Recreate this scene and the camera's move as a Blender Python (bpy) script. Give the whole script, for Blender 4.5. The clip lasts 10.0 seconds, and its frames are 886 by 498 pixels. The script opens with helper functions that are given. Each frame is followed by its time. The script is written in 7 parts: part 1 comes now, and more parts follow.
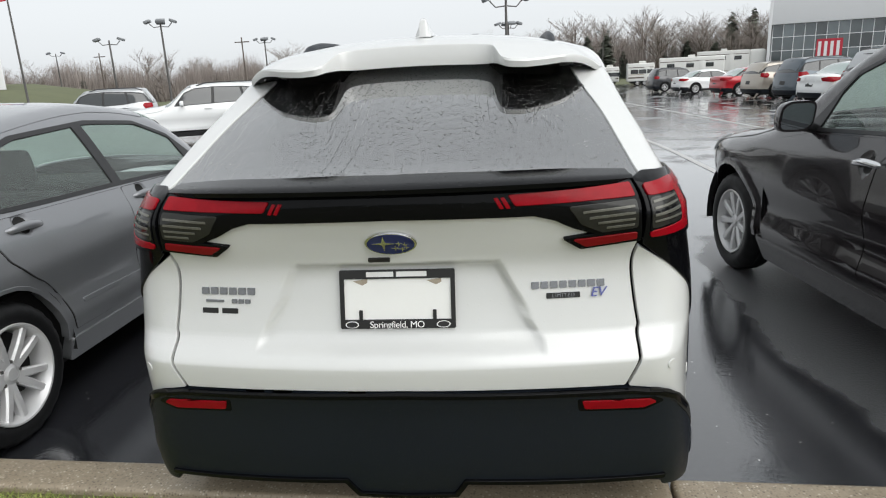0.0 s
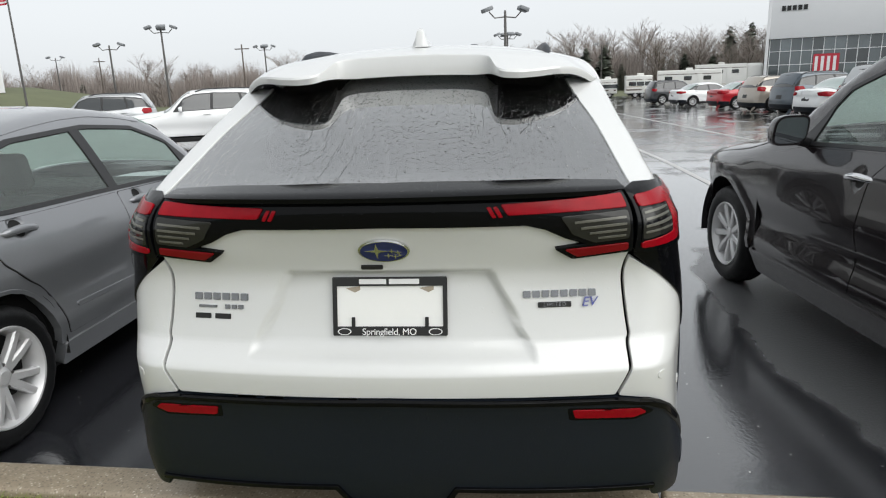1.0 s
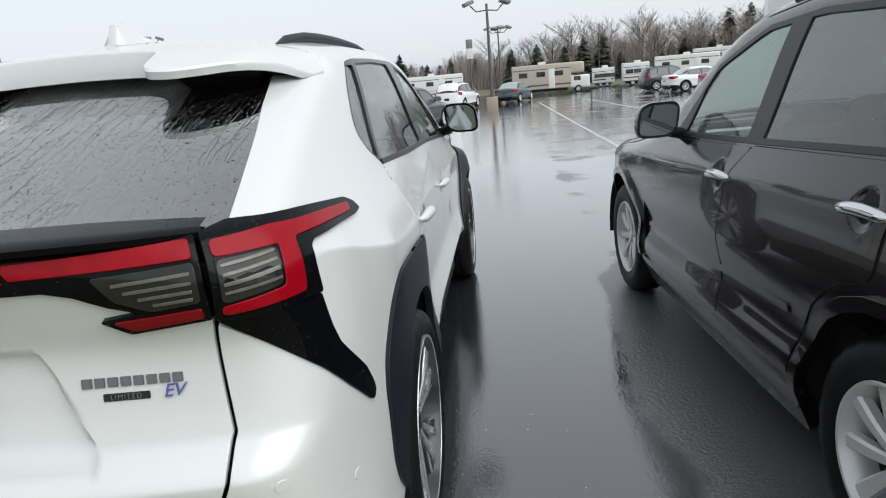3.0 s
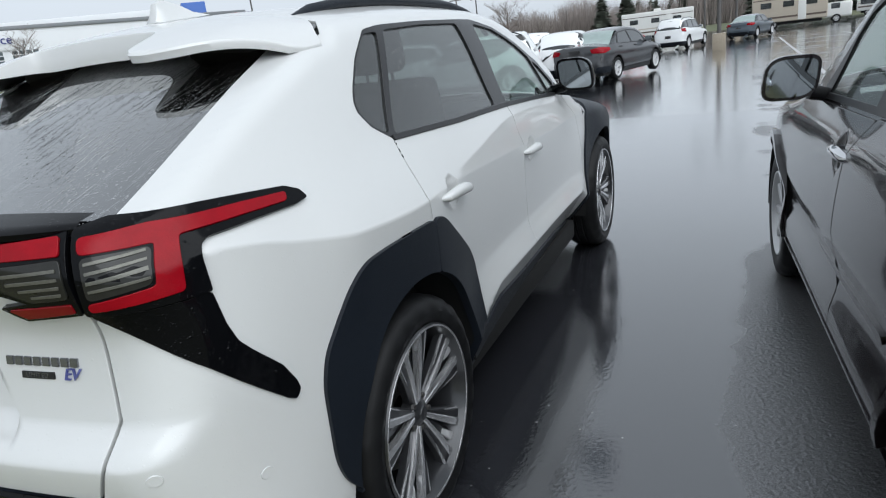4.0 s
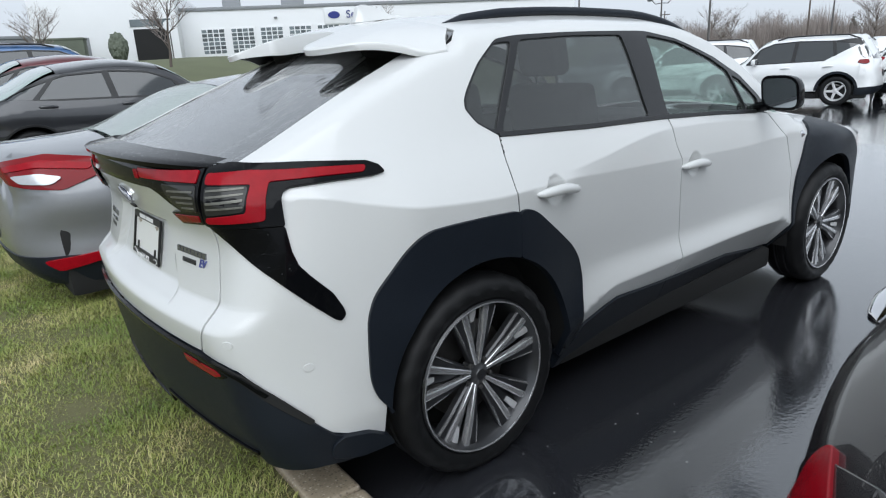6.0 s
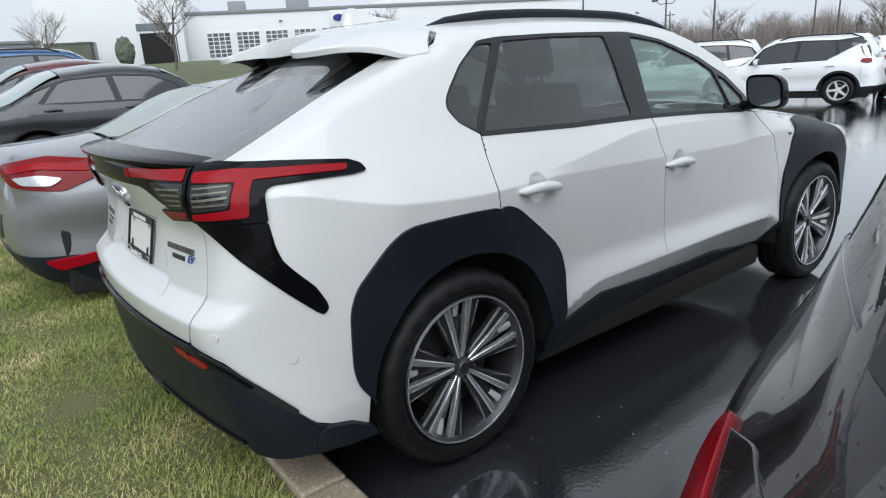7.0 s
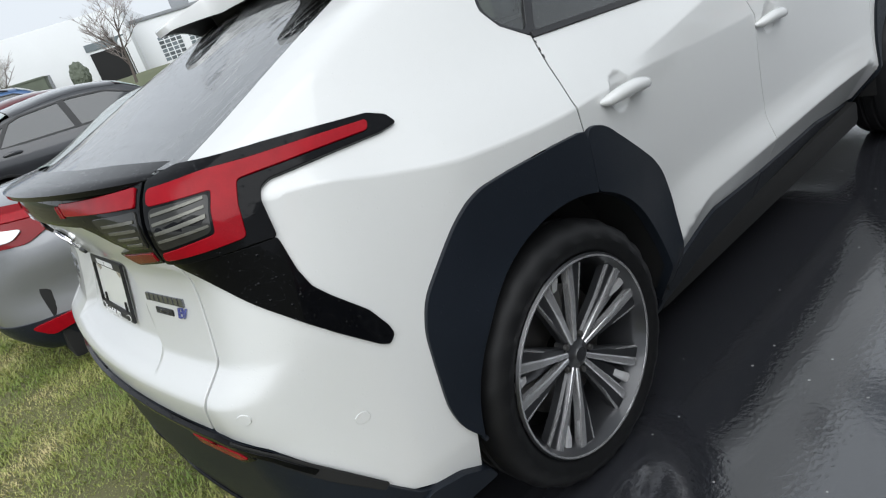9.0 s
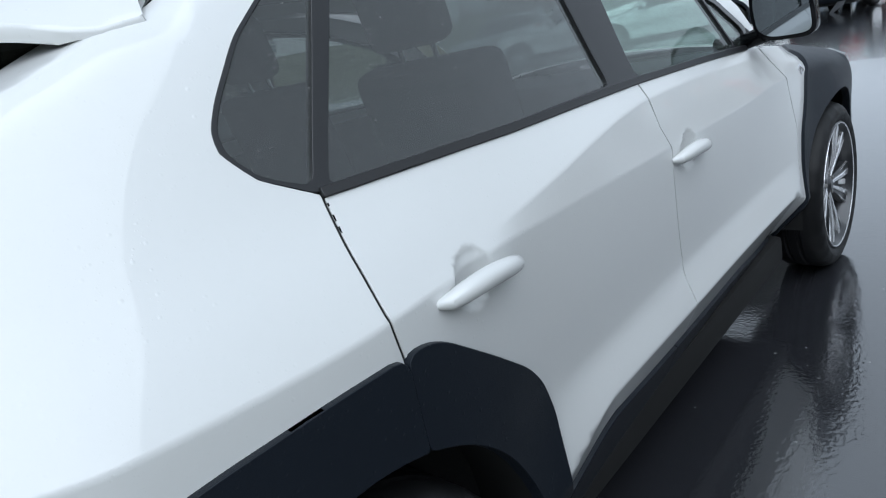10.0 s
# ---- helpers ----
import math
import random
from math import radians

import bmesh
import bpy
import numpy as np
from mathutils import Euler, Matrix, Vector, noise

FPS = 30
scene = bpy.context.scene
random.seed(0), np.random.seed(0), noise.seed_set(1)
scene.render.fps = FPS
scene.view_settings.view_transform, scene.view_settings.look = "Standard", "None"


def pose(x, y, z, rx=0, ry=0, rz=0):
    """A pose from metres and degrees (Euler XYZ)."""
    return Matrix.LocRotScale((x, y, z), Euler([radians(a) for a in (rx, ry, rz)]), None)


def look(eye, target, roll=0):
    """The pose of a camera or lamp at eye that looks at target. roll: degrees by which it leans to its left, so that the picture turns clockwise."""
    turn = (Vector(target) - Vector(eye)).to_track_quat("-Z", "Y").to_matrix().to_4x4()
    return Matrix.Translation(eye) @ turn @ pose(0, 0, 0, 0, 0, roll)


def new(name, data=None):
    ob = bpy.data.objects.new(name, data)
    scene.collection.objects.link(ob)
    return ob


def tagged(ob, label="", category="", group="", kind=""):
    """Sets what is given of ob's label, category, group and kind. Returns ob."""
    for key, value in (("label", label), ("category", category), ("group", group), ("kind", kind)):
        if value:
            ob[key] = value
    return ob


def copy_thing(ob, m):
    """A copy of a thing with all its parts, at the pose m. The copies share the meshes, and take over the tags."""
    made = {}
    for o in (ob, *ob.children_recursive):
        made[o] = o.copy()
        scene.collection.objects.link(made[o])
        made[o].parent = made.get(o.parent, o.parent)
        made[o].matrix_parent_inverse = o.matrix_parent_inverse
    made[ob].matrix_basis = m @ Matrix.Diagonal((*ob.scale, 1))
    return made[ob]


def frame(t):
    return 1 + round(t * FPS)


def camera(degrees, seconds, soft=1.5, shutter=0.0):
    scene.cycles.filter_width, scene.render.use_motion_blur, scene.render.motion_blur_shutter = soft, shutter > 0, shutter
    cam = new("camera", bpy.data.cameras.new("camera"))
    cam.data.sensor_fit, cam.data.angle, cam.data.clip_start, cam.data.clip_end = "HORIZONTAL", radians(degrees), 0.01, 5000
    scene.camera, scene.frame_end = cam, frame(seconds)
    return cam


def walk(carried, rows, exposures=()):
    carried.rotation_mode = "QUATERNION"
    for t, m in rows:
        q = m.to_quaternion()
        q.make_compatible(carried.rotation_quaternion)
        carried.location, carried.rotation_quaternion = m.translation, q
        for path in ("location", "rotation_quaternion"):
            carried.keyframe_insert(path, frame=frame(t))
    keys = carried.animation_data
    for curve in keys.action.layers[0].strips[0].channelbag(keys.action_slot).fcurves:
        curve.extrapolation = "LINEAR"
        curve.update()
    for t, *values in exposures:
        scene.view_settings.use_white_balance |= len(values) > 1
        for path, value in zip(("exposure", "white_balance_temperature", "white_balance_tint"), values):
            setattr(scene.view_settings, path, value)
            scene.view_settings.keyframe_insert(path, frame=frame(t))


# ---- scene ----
cam = camera(68.5, 10.0, 1.15)
PATH = [
    (0, (0.297, -2.48, 1.49), (0.106, -0.558, 0.968), -2.8),
    (0.5, (0.308, -2.487, 1.489), (0.115, -0.563, 0.978), -2.7),
    (1, (0.309, -2.491, 1.491), (0.128, -0.562, 0.995), -2.0),
    (1.5, (0.338, -2.48, 1.476), (0.153, -0.553, 0.973), -2.4),
    (2, (0.499, -2.291, 1.407), (0.269, -0.372, 0.893), -5.8),
    (2.5, (0.851, -2.069, 1.419), (0.881, -0.14, 0.896), -9.8),
    (2.7, (0.994, -1.998, 1.429), (0.929, -0.064, 0.924), -7.7),
    (3.8, (1.676, -1.615, 1.448), (1.037, 0.199, 0.9), -6.2),
    (4, (1.766, -1.551, 1.453), (0.929, 0.164, 0.854), -7.2),
    (4.5, (1.908, -1.36, 1.453), (0.841, 0.233, 0.884), -6.8),
    (5, (2.112, -1.284, 1.441), (0.788, 0.086, 0.836), -3.5),
    (5.5, (2.305, -1.345, 1.458), (0.907, -0.035, 0.883), -4.4),
    (6, (2.467, -1.4, 1.466), (0.959, -0.212, 0.904), -3.1),
    (7.5, (2.573, -1.351, 1.457), (1.052, -0.178, 0.901), -3.5),
    (8, (2.533, -1.324, 1.448), (1.022, -0.159, 0.849), -3.8),
    (8.5, (2.277, -1.298, 1.384), (0.673, -0.299, 0.727), -8.5),
    (9, (1.953, -1.117, 1.363), (0.437, -0.019, 0.658), -18.1),
    (9.5, (1.753, -0.791, 1.391), (0.181, 0.27, 0.756), -20.0),
    (9.7, (1.712, -0.636, 1.38), (0.223, 0.526, 0.722), -16.5),
    (10, (1.599, -0.369, 1.385), (0.242, 0.964, 0.767), -12.9),
]
walk(cam, [(t, look(eye, target, roll)) for t, eye, target, roll in PATH],
     [(0.0, 0.84, 6500, 8), (2.5, 0.84, 6400, 8), (4.0, 0.66, 6000, 7), (6.0, 0.72, 5970, 7.5), (7.5, 0.77, 6030, 7.5), (8.5, 0.83, 6280, 9), (9.0, 0.82, 6200, 8), (9.5, 0.7, 5830, 6.5), (10.0, 0.72, 5650, 5.5)])
from mathutils.geometry import delaunay_2d_cdt as mathutils_cdt


# ---- sky and light: a rainy, overcast day ----
world = bpy.data.worlds.new("overcast_sky")
scene.world = world
world.use_nodes = True
wn, wl = world.node_tree.nodes, world.node_tree.links
sky = wn.new("ShaderNodeTexSky")
sky.sky_type, sky.sun_disc = "NISHITA", False
sky.sun_elevation, sky.sun_rotation = radians(48), radians(150)
sky.air_density, sky.dust_density, sky.altitude = 1.0, 3.0, 300
grey = wn.new("ShaderNodeHueSaturation")
grey.inputs["Saturation"].default_value = 0.12
cloud = wn.new("ShaderNodeMix")
cloud.data_type = "RGBA"
cloud.inputs[0].default_value = 0.72
cloud.inputs[7].default_value = (7.0, 7.25, 7.6, 1)
wl.new(sky.outputs[0], grey.inputs["Color"])
wl.new(grey.outputs[0], cloud.inputs[6])
wl.new(cloud.outputs[2], wn["Background"].inputs[0])
wn["Background"].inputs[1].default_value = 0.076
sun = new("sun", bpy.data.lights.new("sun", "SUN"))
sun.data.energy, sun.data.angle, sun.data.color = 1.5, radians(75), (1.0, 0.98, 0.96)
sun.matrix_world = look((0, 0, 0), (-0.75, 0.42, -0.85))


# ---- materials ----
def material(name, color, rough=0.5, metal=0.0, coat=0.0, vary=0.08, scale=6.0, bump=0.0, bump_scale=200.0, drops=0.0, spec=0.5, coat_rough=0.03, object_vary=0.0):
    """A surface with colour variation at two scales, fine relief and, if wanted, rain drops."""
    m = bpy.data.materials.new(name)
    m.use_nodes = True
    n, l = m.node_tree.nodes, m.node_tree.links
    b = n["Principled BSDF"]
    b.inputs["Roughness"].default_value, b.inputs["Metallic"].default_value = rough, metal
    b.inputs["Coat Weight"].default_value, b.inputs["Coat Roughness"].default_value = coat, coat_rough
    b.inputs["Specular IOR Level"].default_value = spec
    at = n.new("ShaderNodeTexCoord").outputs["Object"]

    def noisy(sc, detail=4.0):
        t = n.new("ShaderNodeTexNoise")
        t.inputs["Scale"].default_value, t.inputs["Detail"].default_value = sc, detail
        l.new(at, t.inputs["Vector"])
        return t.outputs["Fac"]
    mixed = n.new("ShaderNodeMix")
    mixed.data_type = "RGBA"
    mixed.inputs[6].default_value = (*[c * (1 - vary) for c in color], 1)
    mixed.inputs[7].default_value = (*[min(1, c * (1 + vary)) for c in color], 1)
    two = n.new("ShaderNodeMath")
    two.operation = "MULTIPLY_ADD"
    l.new(noisy(scale), two.inputs[0])
    two.inputs[1].default_value = 0.6
    half = n.new("ShaderNodeMath")
    half.operation = "MULTIPLY"
    half.inputs[1].default_value = 0.4
    l.new(noisy(scale * 14), half.inputs[0])
    l.new(half.outputs[0], two.inputs[2])
    l.new(two.outputs[0], mixed.inputs[0])
    l.new(mixed.outputs[2], b.inputs["Base Color"])
    if object_vary:  # pieces that differ one from the next
        info, span, dim = n.new("ShaderNodeObjectInfo"), n.new("ShaderNodeMapRange"), n.new("ShaderNodeMix")
        span.inputs["To Min"].default_value, span.inputs["To Max"].default_value = 1 - object_vary, 1.0
        l.new(info.outputs["Random"], span.inputs["Value"])
        dim.data_type, dim.blend_type = "RGBA", "MULTIPLY"
        dim.inputs[0].default_value = 1.0
        l.new(mixed.outputs[2], dim.inputs[6])
        l.new(span.outputs[0], dim.inputs[7])
        l.new(dim.outputs[2], b.inputs["Base Color"])
    height = None
    if bump:
        height = n.new("ShaderNodeBump")
        height.inputs["Strength"].default_value, height.inputs["Distance"].default_value = bump, 0.002
        l.new(noisy(bump_scale), height.inputs["Height"])
        l.new(height.outputs[0], b.inputs["Normal"])
    if drops:
        d = rain_drops(n, l, at, drops, height)
        l.new(d, b.inputs["Normal"])
        if coat:
            l.new(d, b.inputs["Coat Normal"])
    return m


def rain_drops(n, l, at, amount, below=None, size=95.0, dense=(0.42, 0.5)):
    """The relief of small standing drops, of uneven size."""
    last = below.outputs[0] if below else None
    for sc, share in ((size, dense[0]), (size * 2.2, dense[1])):
        v = n.new("ShaderNodeTexVoronoi")
        v.inputs["Scale"].default_value = sc
        l.new(at, v.inputs["Vector"])
        pick = n.new("ShaderNodeTexWhiteNoise")
        pick.noise_dimensions = "3D"
        l.new(v.outputs["Position"], pick.inputs["Vector"])
        r = n.new("ShaderNodeMapRange")
        r.inputs["From Min"].default_value, r.inputs["From Max"].default_value = 1 - share, 1.0
        r.inputs["To Min"].default_value, r.inputs["To Max"].default_value = 0.0, 0.42
        l.new(pick.outputs["Value"], r.inputs["Value"])
        dome = n.new("ShaderNodeMapRange")
        dome.interpolation_type = "SMOOTHSTEP"
        l.new(v.outputs["Distance"], dome.inputs["Value"])
        dome.inputs["From Min"].default_value = 0.0
        l.new(r.outputs[0], dome.inputs["From Max"])
        dome.inputs["To Min"].default_value, dome.inputs["To Max"].default_value = 1.0, 0.0
        h = n.new("ShaderNodeBump")
        h.inputs["Strength"].default_value, h.inputs["Distance"].default_value = amount, 0.35 / sc
        l.new(dome.outputs[0], h.inputs["Height"])
        if last:
            l.new(last, h.inputs["Normal"])
        last = h.outputs[0]
    return last


def glass(name, tint, drops=0.0, rough=0.0, base=0.045, streaks=0.0, veil=0.0, power=4.5):
    """A thin pane: a tinted clear sheet with a glossy film whose strength follows the angle."""
    m = bpy.data.materials.new(name)
    m.use_nodes = True
    n, l = m.node_tree.nodes, m.node_tree.links
    n.remove(n["Principled BSDF"])
    clear, shine, mix, fres = (n.new("ShaderNode" + k) for k in ("BsdfTransparent", "BsdfGlossy", "MixShader", "LayerWeight"))
    clear.inputs[0].default_value = (*tint, 1)
    shine.inputs["Roughness"].default_value = rough
    fres.inputs[0].default_value = 0.5
    steep, gloss = n.new("ShaderNodeMath"), n.new("ShaderNodeMath")
    steep.operation, steep.inputs[1].default_value = "POWER", power
    gloss.operation, gloss.inputs[1].default_value, gloss.inputs[2].default_value = "MULTIPLY_ADD", 1 - base, base
    l.new(fres.outputs["Facing"], steep.inputs[0])
    l.new(steep.outputs[0], gloss.inputs[0])
    at = n.new("ShaderNodeTexCoord").outputs["Object"]
    if drops:
        d = rain_drops(n, l, at, drops, None, 100.0 if streaks else 115.0, (0.85, 0.8) if streaks else (0.5, 0.5))
        if streaks:
            stretch = n.new("ShaderNodeMapping")
            stretch.inputs["Scale"].default_value = (34, 2.6, 2.6)
            l.new(at, stretch.inputs["Vector"])
            w = n.new("ShaderNodeTexNoise")
            w.inputs["Scale"].default_value, w.inputs["Detail"].default_value, w.inputs["Distortion"].default_value = 1.0, 3.0, 0.6
            l.new(stretch.outputs[0], w.inputs["Vector"])
            off, size_ = n.new("ShaderNodeMath"), n.new("ShaderNodeMath")
            off.operation, off.inputs[1].default_value = "SUBTRACT", 0.5
            size_.operation = "ABSOLUTE"
            l.new(w.outputs["Fac"], off.inputs[0])
            l.new(off.outputs[0], size_.inputs[0])
            edge = n.new("ShaderNodeMapRange")
            edge.interpolation_type = "SMOOTHSTEP"
            edge.inputs["From Min"].default_value, edge.inputs["From Max"].default_value = 0.0, 0.022
            edge.inputs["To Min"].default_value, edge.inputs["To Max"].default_value = 1.0, 0.0
            l.new(size_.outputs[0], edge.inputs["Value"])
            h = n.new("ShaderNodeBump")
            h.inputs["Strength"].default_value, h.inputs["Distance"].default_value = streaks, 0.002
            l.new(edge.outputs[0], h.inputs["Height"])
            l.new(d, h.inputs["Normal"])
            d = h.outputs[0]
        l.new(d, shine.inputs["Normal"])
        l.new(d, fres.inputs["Normal"])
    l.new(gloss.outputs[0], mix.inputs[0])
    through_ = clear.outputs[0]
    if veil:  # a skin of fine water drops that scatters some of the light
        front_, back_, mist, blend, spots = (n.new("ShaderNode" + k) for k in ("BsdfDiffuse", "BsdfTranslucent", "MixShader", "MixShader", "TexNoise"))
        front_.inputs[0].default_value = back_.inputs[0].default_value = (0.76, 0.87, 0.82, 1)
        l.new(front_.outputs[0], mist.inputs[1])
        l.new(back_.outputs[0], mist.inputs[2])
        spots.inputs["Scale"].default_value, spots.inputs["Detail"].default_value = 90, 2
        l.new(at, spots.inputs["Vector"])
        amount = n.new("ShaderNodeMapRange")
        amount.inputs["From Min"].default_value, amount.inputs["From Max"].default_value = 0.35, 0.65
        amount.inputs["To Min"].default_value, amount.inputs["To Max"].default_value = veil * 0.8, veil
        l.new(spots.outputs["Fac"], amount.inputs["Value"])
        l.new(amount.outputs[0], blend.inputs[0])
        l.new(clear.outputs[0], blend.inputs[1])
        l.new(mist.outputs[0], blend.inputs[2])
        through_ = blend.outputs[0]
    l.new(through_, mix.inputs[1])
    l.new(shine.outputs[0], mix.inputs[2])
    l.new(mix.outputs[0], n["Material Output"].inputs[0])
    return m


def asphalt_material():
    m = bpy.data.materials.new("wet_asphalt")
    m.use_nodes = True
    n, l = m.node_tree.nodes, m.node_tree.links
    b = n["Principled BSDF"]
    at = n.new("ShaderNodeTexCoord").outputs["Object"]

    def noisy(sc, detail=4.0, stretch=None):
        t = n.new("ShaderNodeTexNoise")
        t.inputs["Scale"].default_value, t.inputs["Detail"].default_value = sc, detail
        if stretch:
            mp = n.new("ShaderNodeMapping")
            mp.inputs["Scale"].default_value = stretch
            l.new(at, mp.inputs["Vector"])
            l.new(mp.outputs[0], t.inputs["Vector"])
        else:
            l.new(at, t.inputs["Vector"])
        return t.outputs["Fac"]

    def ramp(src, a, b_, lo=0.0, hi=1.0):
        r = n.new("ShaderNodeMapRange")
        r.interpolation_type = "SMOOTHSTEP"
        for k, v in zip(("From Min", "From Max", "To Min", "To Max"), (a, b_, lo, hi)):
            r.inputs[k].default_value = v
        l.new(src, r.inputs["Value"])
        return r.outputs[0]
    # standing water: a closed sheet in the lane beside the white car and out in the lot, broken up towards the next bay
    place = n.new("ShaderNodeSeparateXYZ")
    l.new(at, place.inputs[0])

    def summed(*terms):
        last = terms[0]
        for t in terms[1:]:
            add = n.new("ShaderNodeMath")
            l.new(last, add.inputs[0])
            l.new(t, add.inputs[1])
            last = add.outputs[0]
        return last
    lane = ramp(place.outputs["X"], 2.0, 1.55, -0.2, 0.28)
    lot = ramp(place.outputs["Y"], 2.2, 3.6, 0.0, 0.36)
    film = ramp(summed(noisy(1.3, 9.0, (0.7, 0.8, 1.0)), lane, lot), 0.52, 0.64)
    rough = n.new("ShaderNodeMix")
    rough.inputs[2].default_value, rough.inputs[3].default_value = 0.34, 0.1
    l.new(film, rough.inputs[0])
    l.new(rough.outputs[0], b.inputs["Roughness"])
    tone = n.new("ShaderNodeMix")
    tone.data_type = "RGBA"
    tone.inputs[6].default_value, tone.inputs[7].default_value = (0.06, 0.061, 0.064, 1), (0.17, 0.171, 0.176, 1)
    l.new(ramp(noisy(160.0, 2.0), 0.35, 0.7), tone.inputs[0])
    soaked = n.new("ShaderNodeMix")
    soaked.data_type = "RGBA"
    soaked.inputs[7].default_value = (0.024, 0.025, 0.029, 1)
    l.new(film, soaked.inputs[0])
    l.new(tone.outputs[2], soaked.inputs[6])
    # pale grit washed on to the lot
    grit, pick, near, both_, flecks = (n.new("ShaderNode" + k) for k in ("TexVoronoi", "TexWhiteNoise", "Math", "Math", "Mix"))
    grit.inputs["Scale"].default_value = 26.0
    l.new(at, grit.inputs["Vector"])
    l.new(grit.outputs["Position"], pick.inputs["Vector"])
    near.operation, near.inputs[1].default_value = "LESS_THAN", 0.11
    l.new(grit.outputs["Distance"], near.inputs[0])
    both_.operation = "MULTIPLY"
    l.new(near.outputs[0], both_.inputs[0])
    l.new(ramp(pick.outputs["Value"], 0.9, 0.99), both_.inputs[1])
    flecks.data_type = "RGBA"
    flecks.inputs[7].default_value = (0.34, 0.34, 0.33, 1)
    l.new(both_.outputs[0], flecks.inputs[0])
    l.new(soaked.outputs[2], flecks.inputs[6])
    l.new(flecks.outputs[2], b.inputs["Base Color"])
    depth = n.new("ShaderNodeMix")
    depth.inputs[2].default_value, depth.inputs[3].default_value = 1.0, 0.2
    l.new(film, depth.inputs[0])
    h = n.new("ShaderNodeBump")
    h.inputs["Distance"].default_value = 0.004
    l.new(depth.outputs[0], h.inputs["Strength"])
    l.new(noisy(55.0, 3.0), h.inputs["Height"])
    wave = n.new("ShaderNodeBump")
    wave.inputs["Distance"].default_value, wave.inputs["Strength"].default_value = 0.01, 0.05
    l.new(noisy(2.4, 3.0), wave.inputs["Height"])
    l.new(h.outputs[0], wave.inputs["Normal"])
    l.new(wave.outputs[0], b.inputs["Normal"])
    b.inputs["IOR"].default_value = 2.05
    b.inputs["Coat Roughness"].default_value = 0.05
    coat = n.new("ShaderNodeMix")
    coat.inputs[2].default_value, coat.inputs[3].default_value = 0.2, 1.0
    l.new(film, coat.inputs[0])
    l.new(coat.outputs[0], b.inputs["Coat Weight"])
    l.new(wave.outputs[0], b.inputs["Coat Normal"])
    return m


def aggregate_material():
    """Wet concrete with the pebbles of its mix laid bare."""
    m = material("exposed_aggregate", (0.3, 0.25, 0.18), 0.42, 0, 0.2, 0.45, 9, 0.5, 150)
    n, l = m.node_tree.nodes, m.node_tree.links
    b = n["Principled BSDF"]
    old = b.inputs["Base Color"].links[0].from_socket
    v, pick, near, mix, tint = (n.new("ShaderNode" + k) for k in ("TexVoronoi", "ValToRGB", "MapRange", "Mix", "SeparateColor"))
    v.inputs["Scale"].default_value = 95
    l.new(n.new("ShaderNodeTexCoord").outputs["Object"], v.inputs["Vector"])
    l.new(v.outputs["Color"], tint.inputs[0])
    l.new(tint.outputs[0], pick.inputs[0])
    e = pick.color_ramp.elements
    e[0].color, e[1].color = (0.11, 0.085, 0.06, 1), (0.62, 0.56, 0.46, 1)
    e.new(0.7).color = (0.3, 0.24, 0.17, 1)
    near.inputs["From Min"].default_value, near.inputs["From Max"].default_value = 0.25, 0.5
    near.inputs["To Min"].default_value, near.inputs["To Max"].default_value = 0.8, 0.0
    l.new(v.outputs["Distance"], near.inputs["Value"])
    mix.data_type = "RGBA"
    l.new(near.outputs[0], mix.inputs[0])
    l.new(old, mix.inputs[6])
    l.new(pick.outputs[0], mix.inputs[7])
    l.new(mix.outputs[2], b.inputs["Base Color"])
    return m


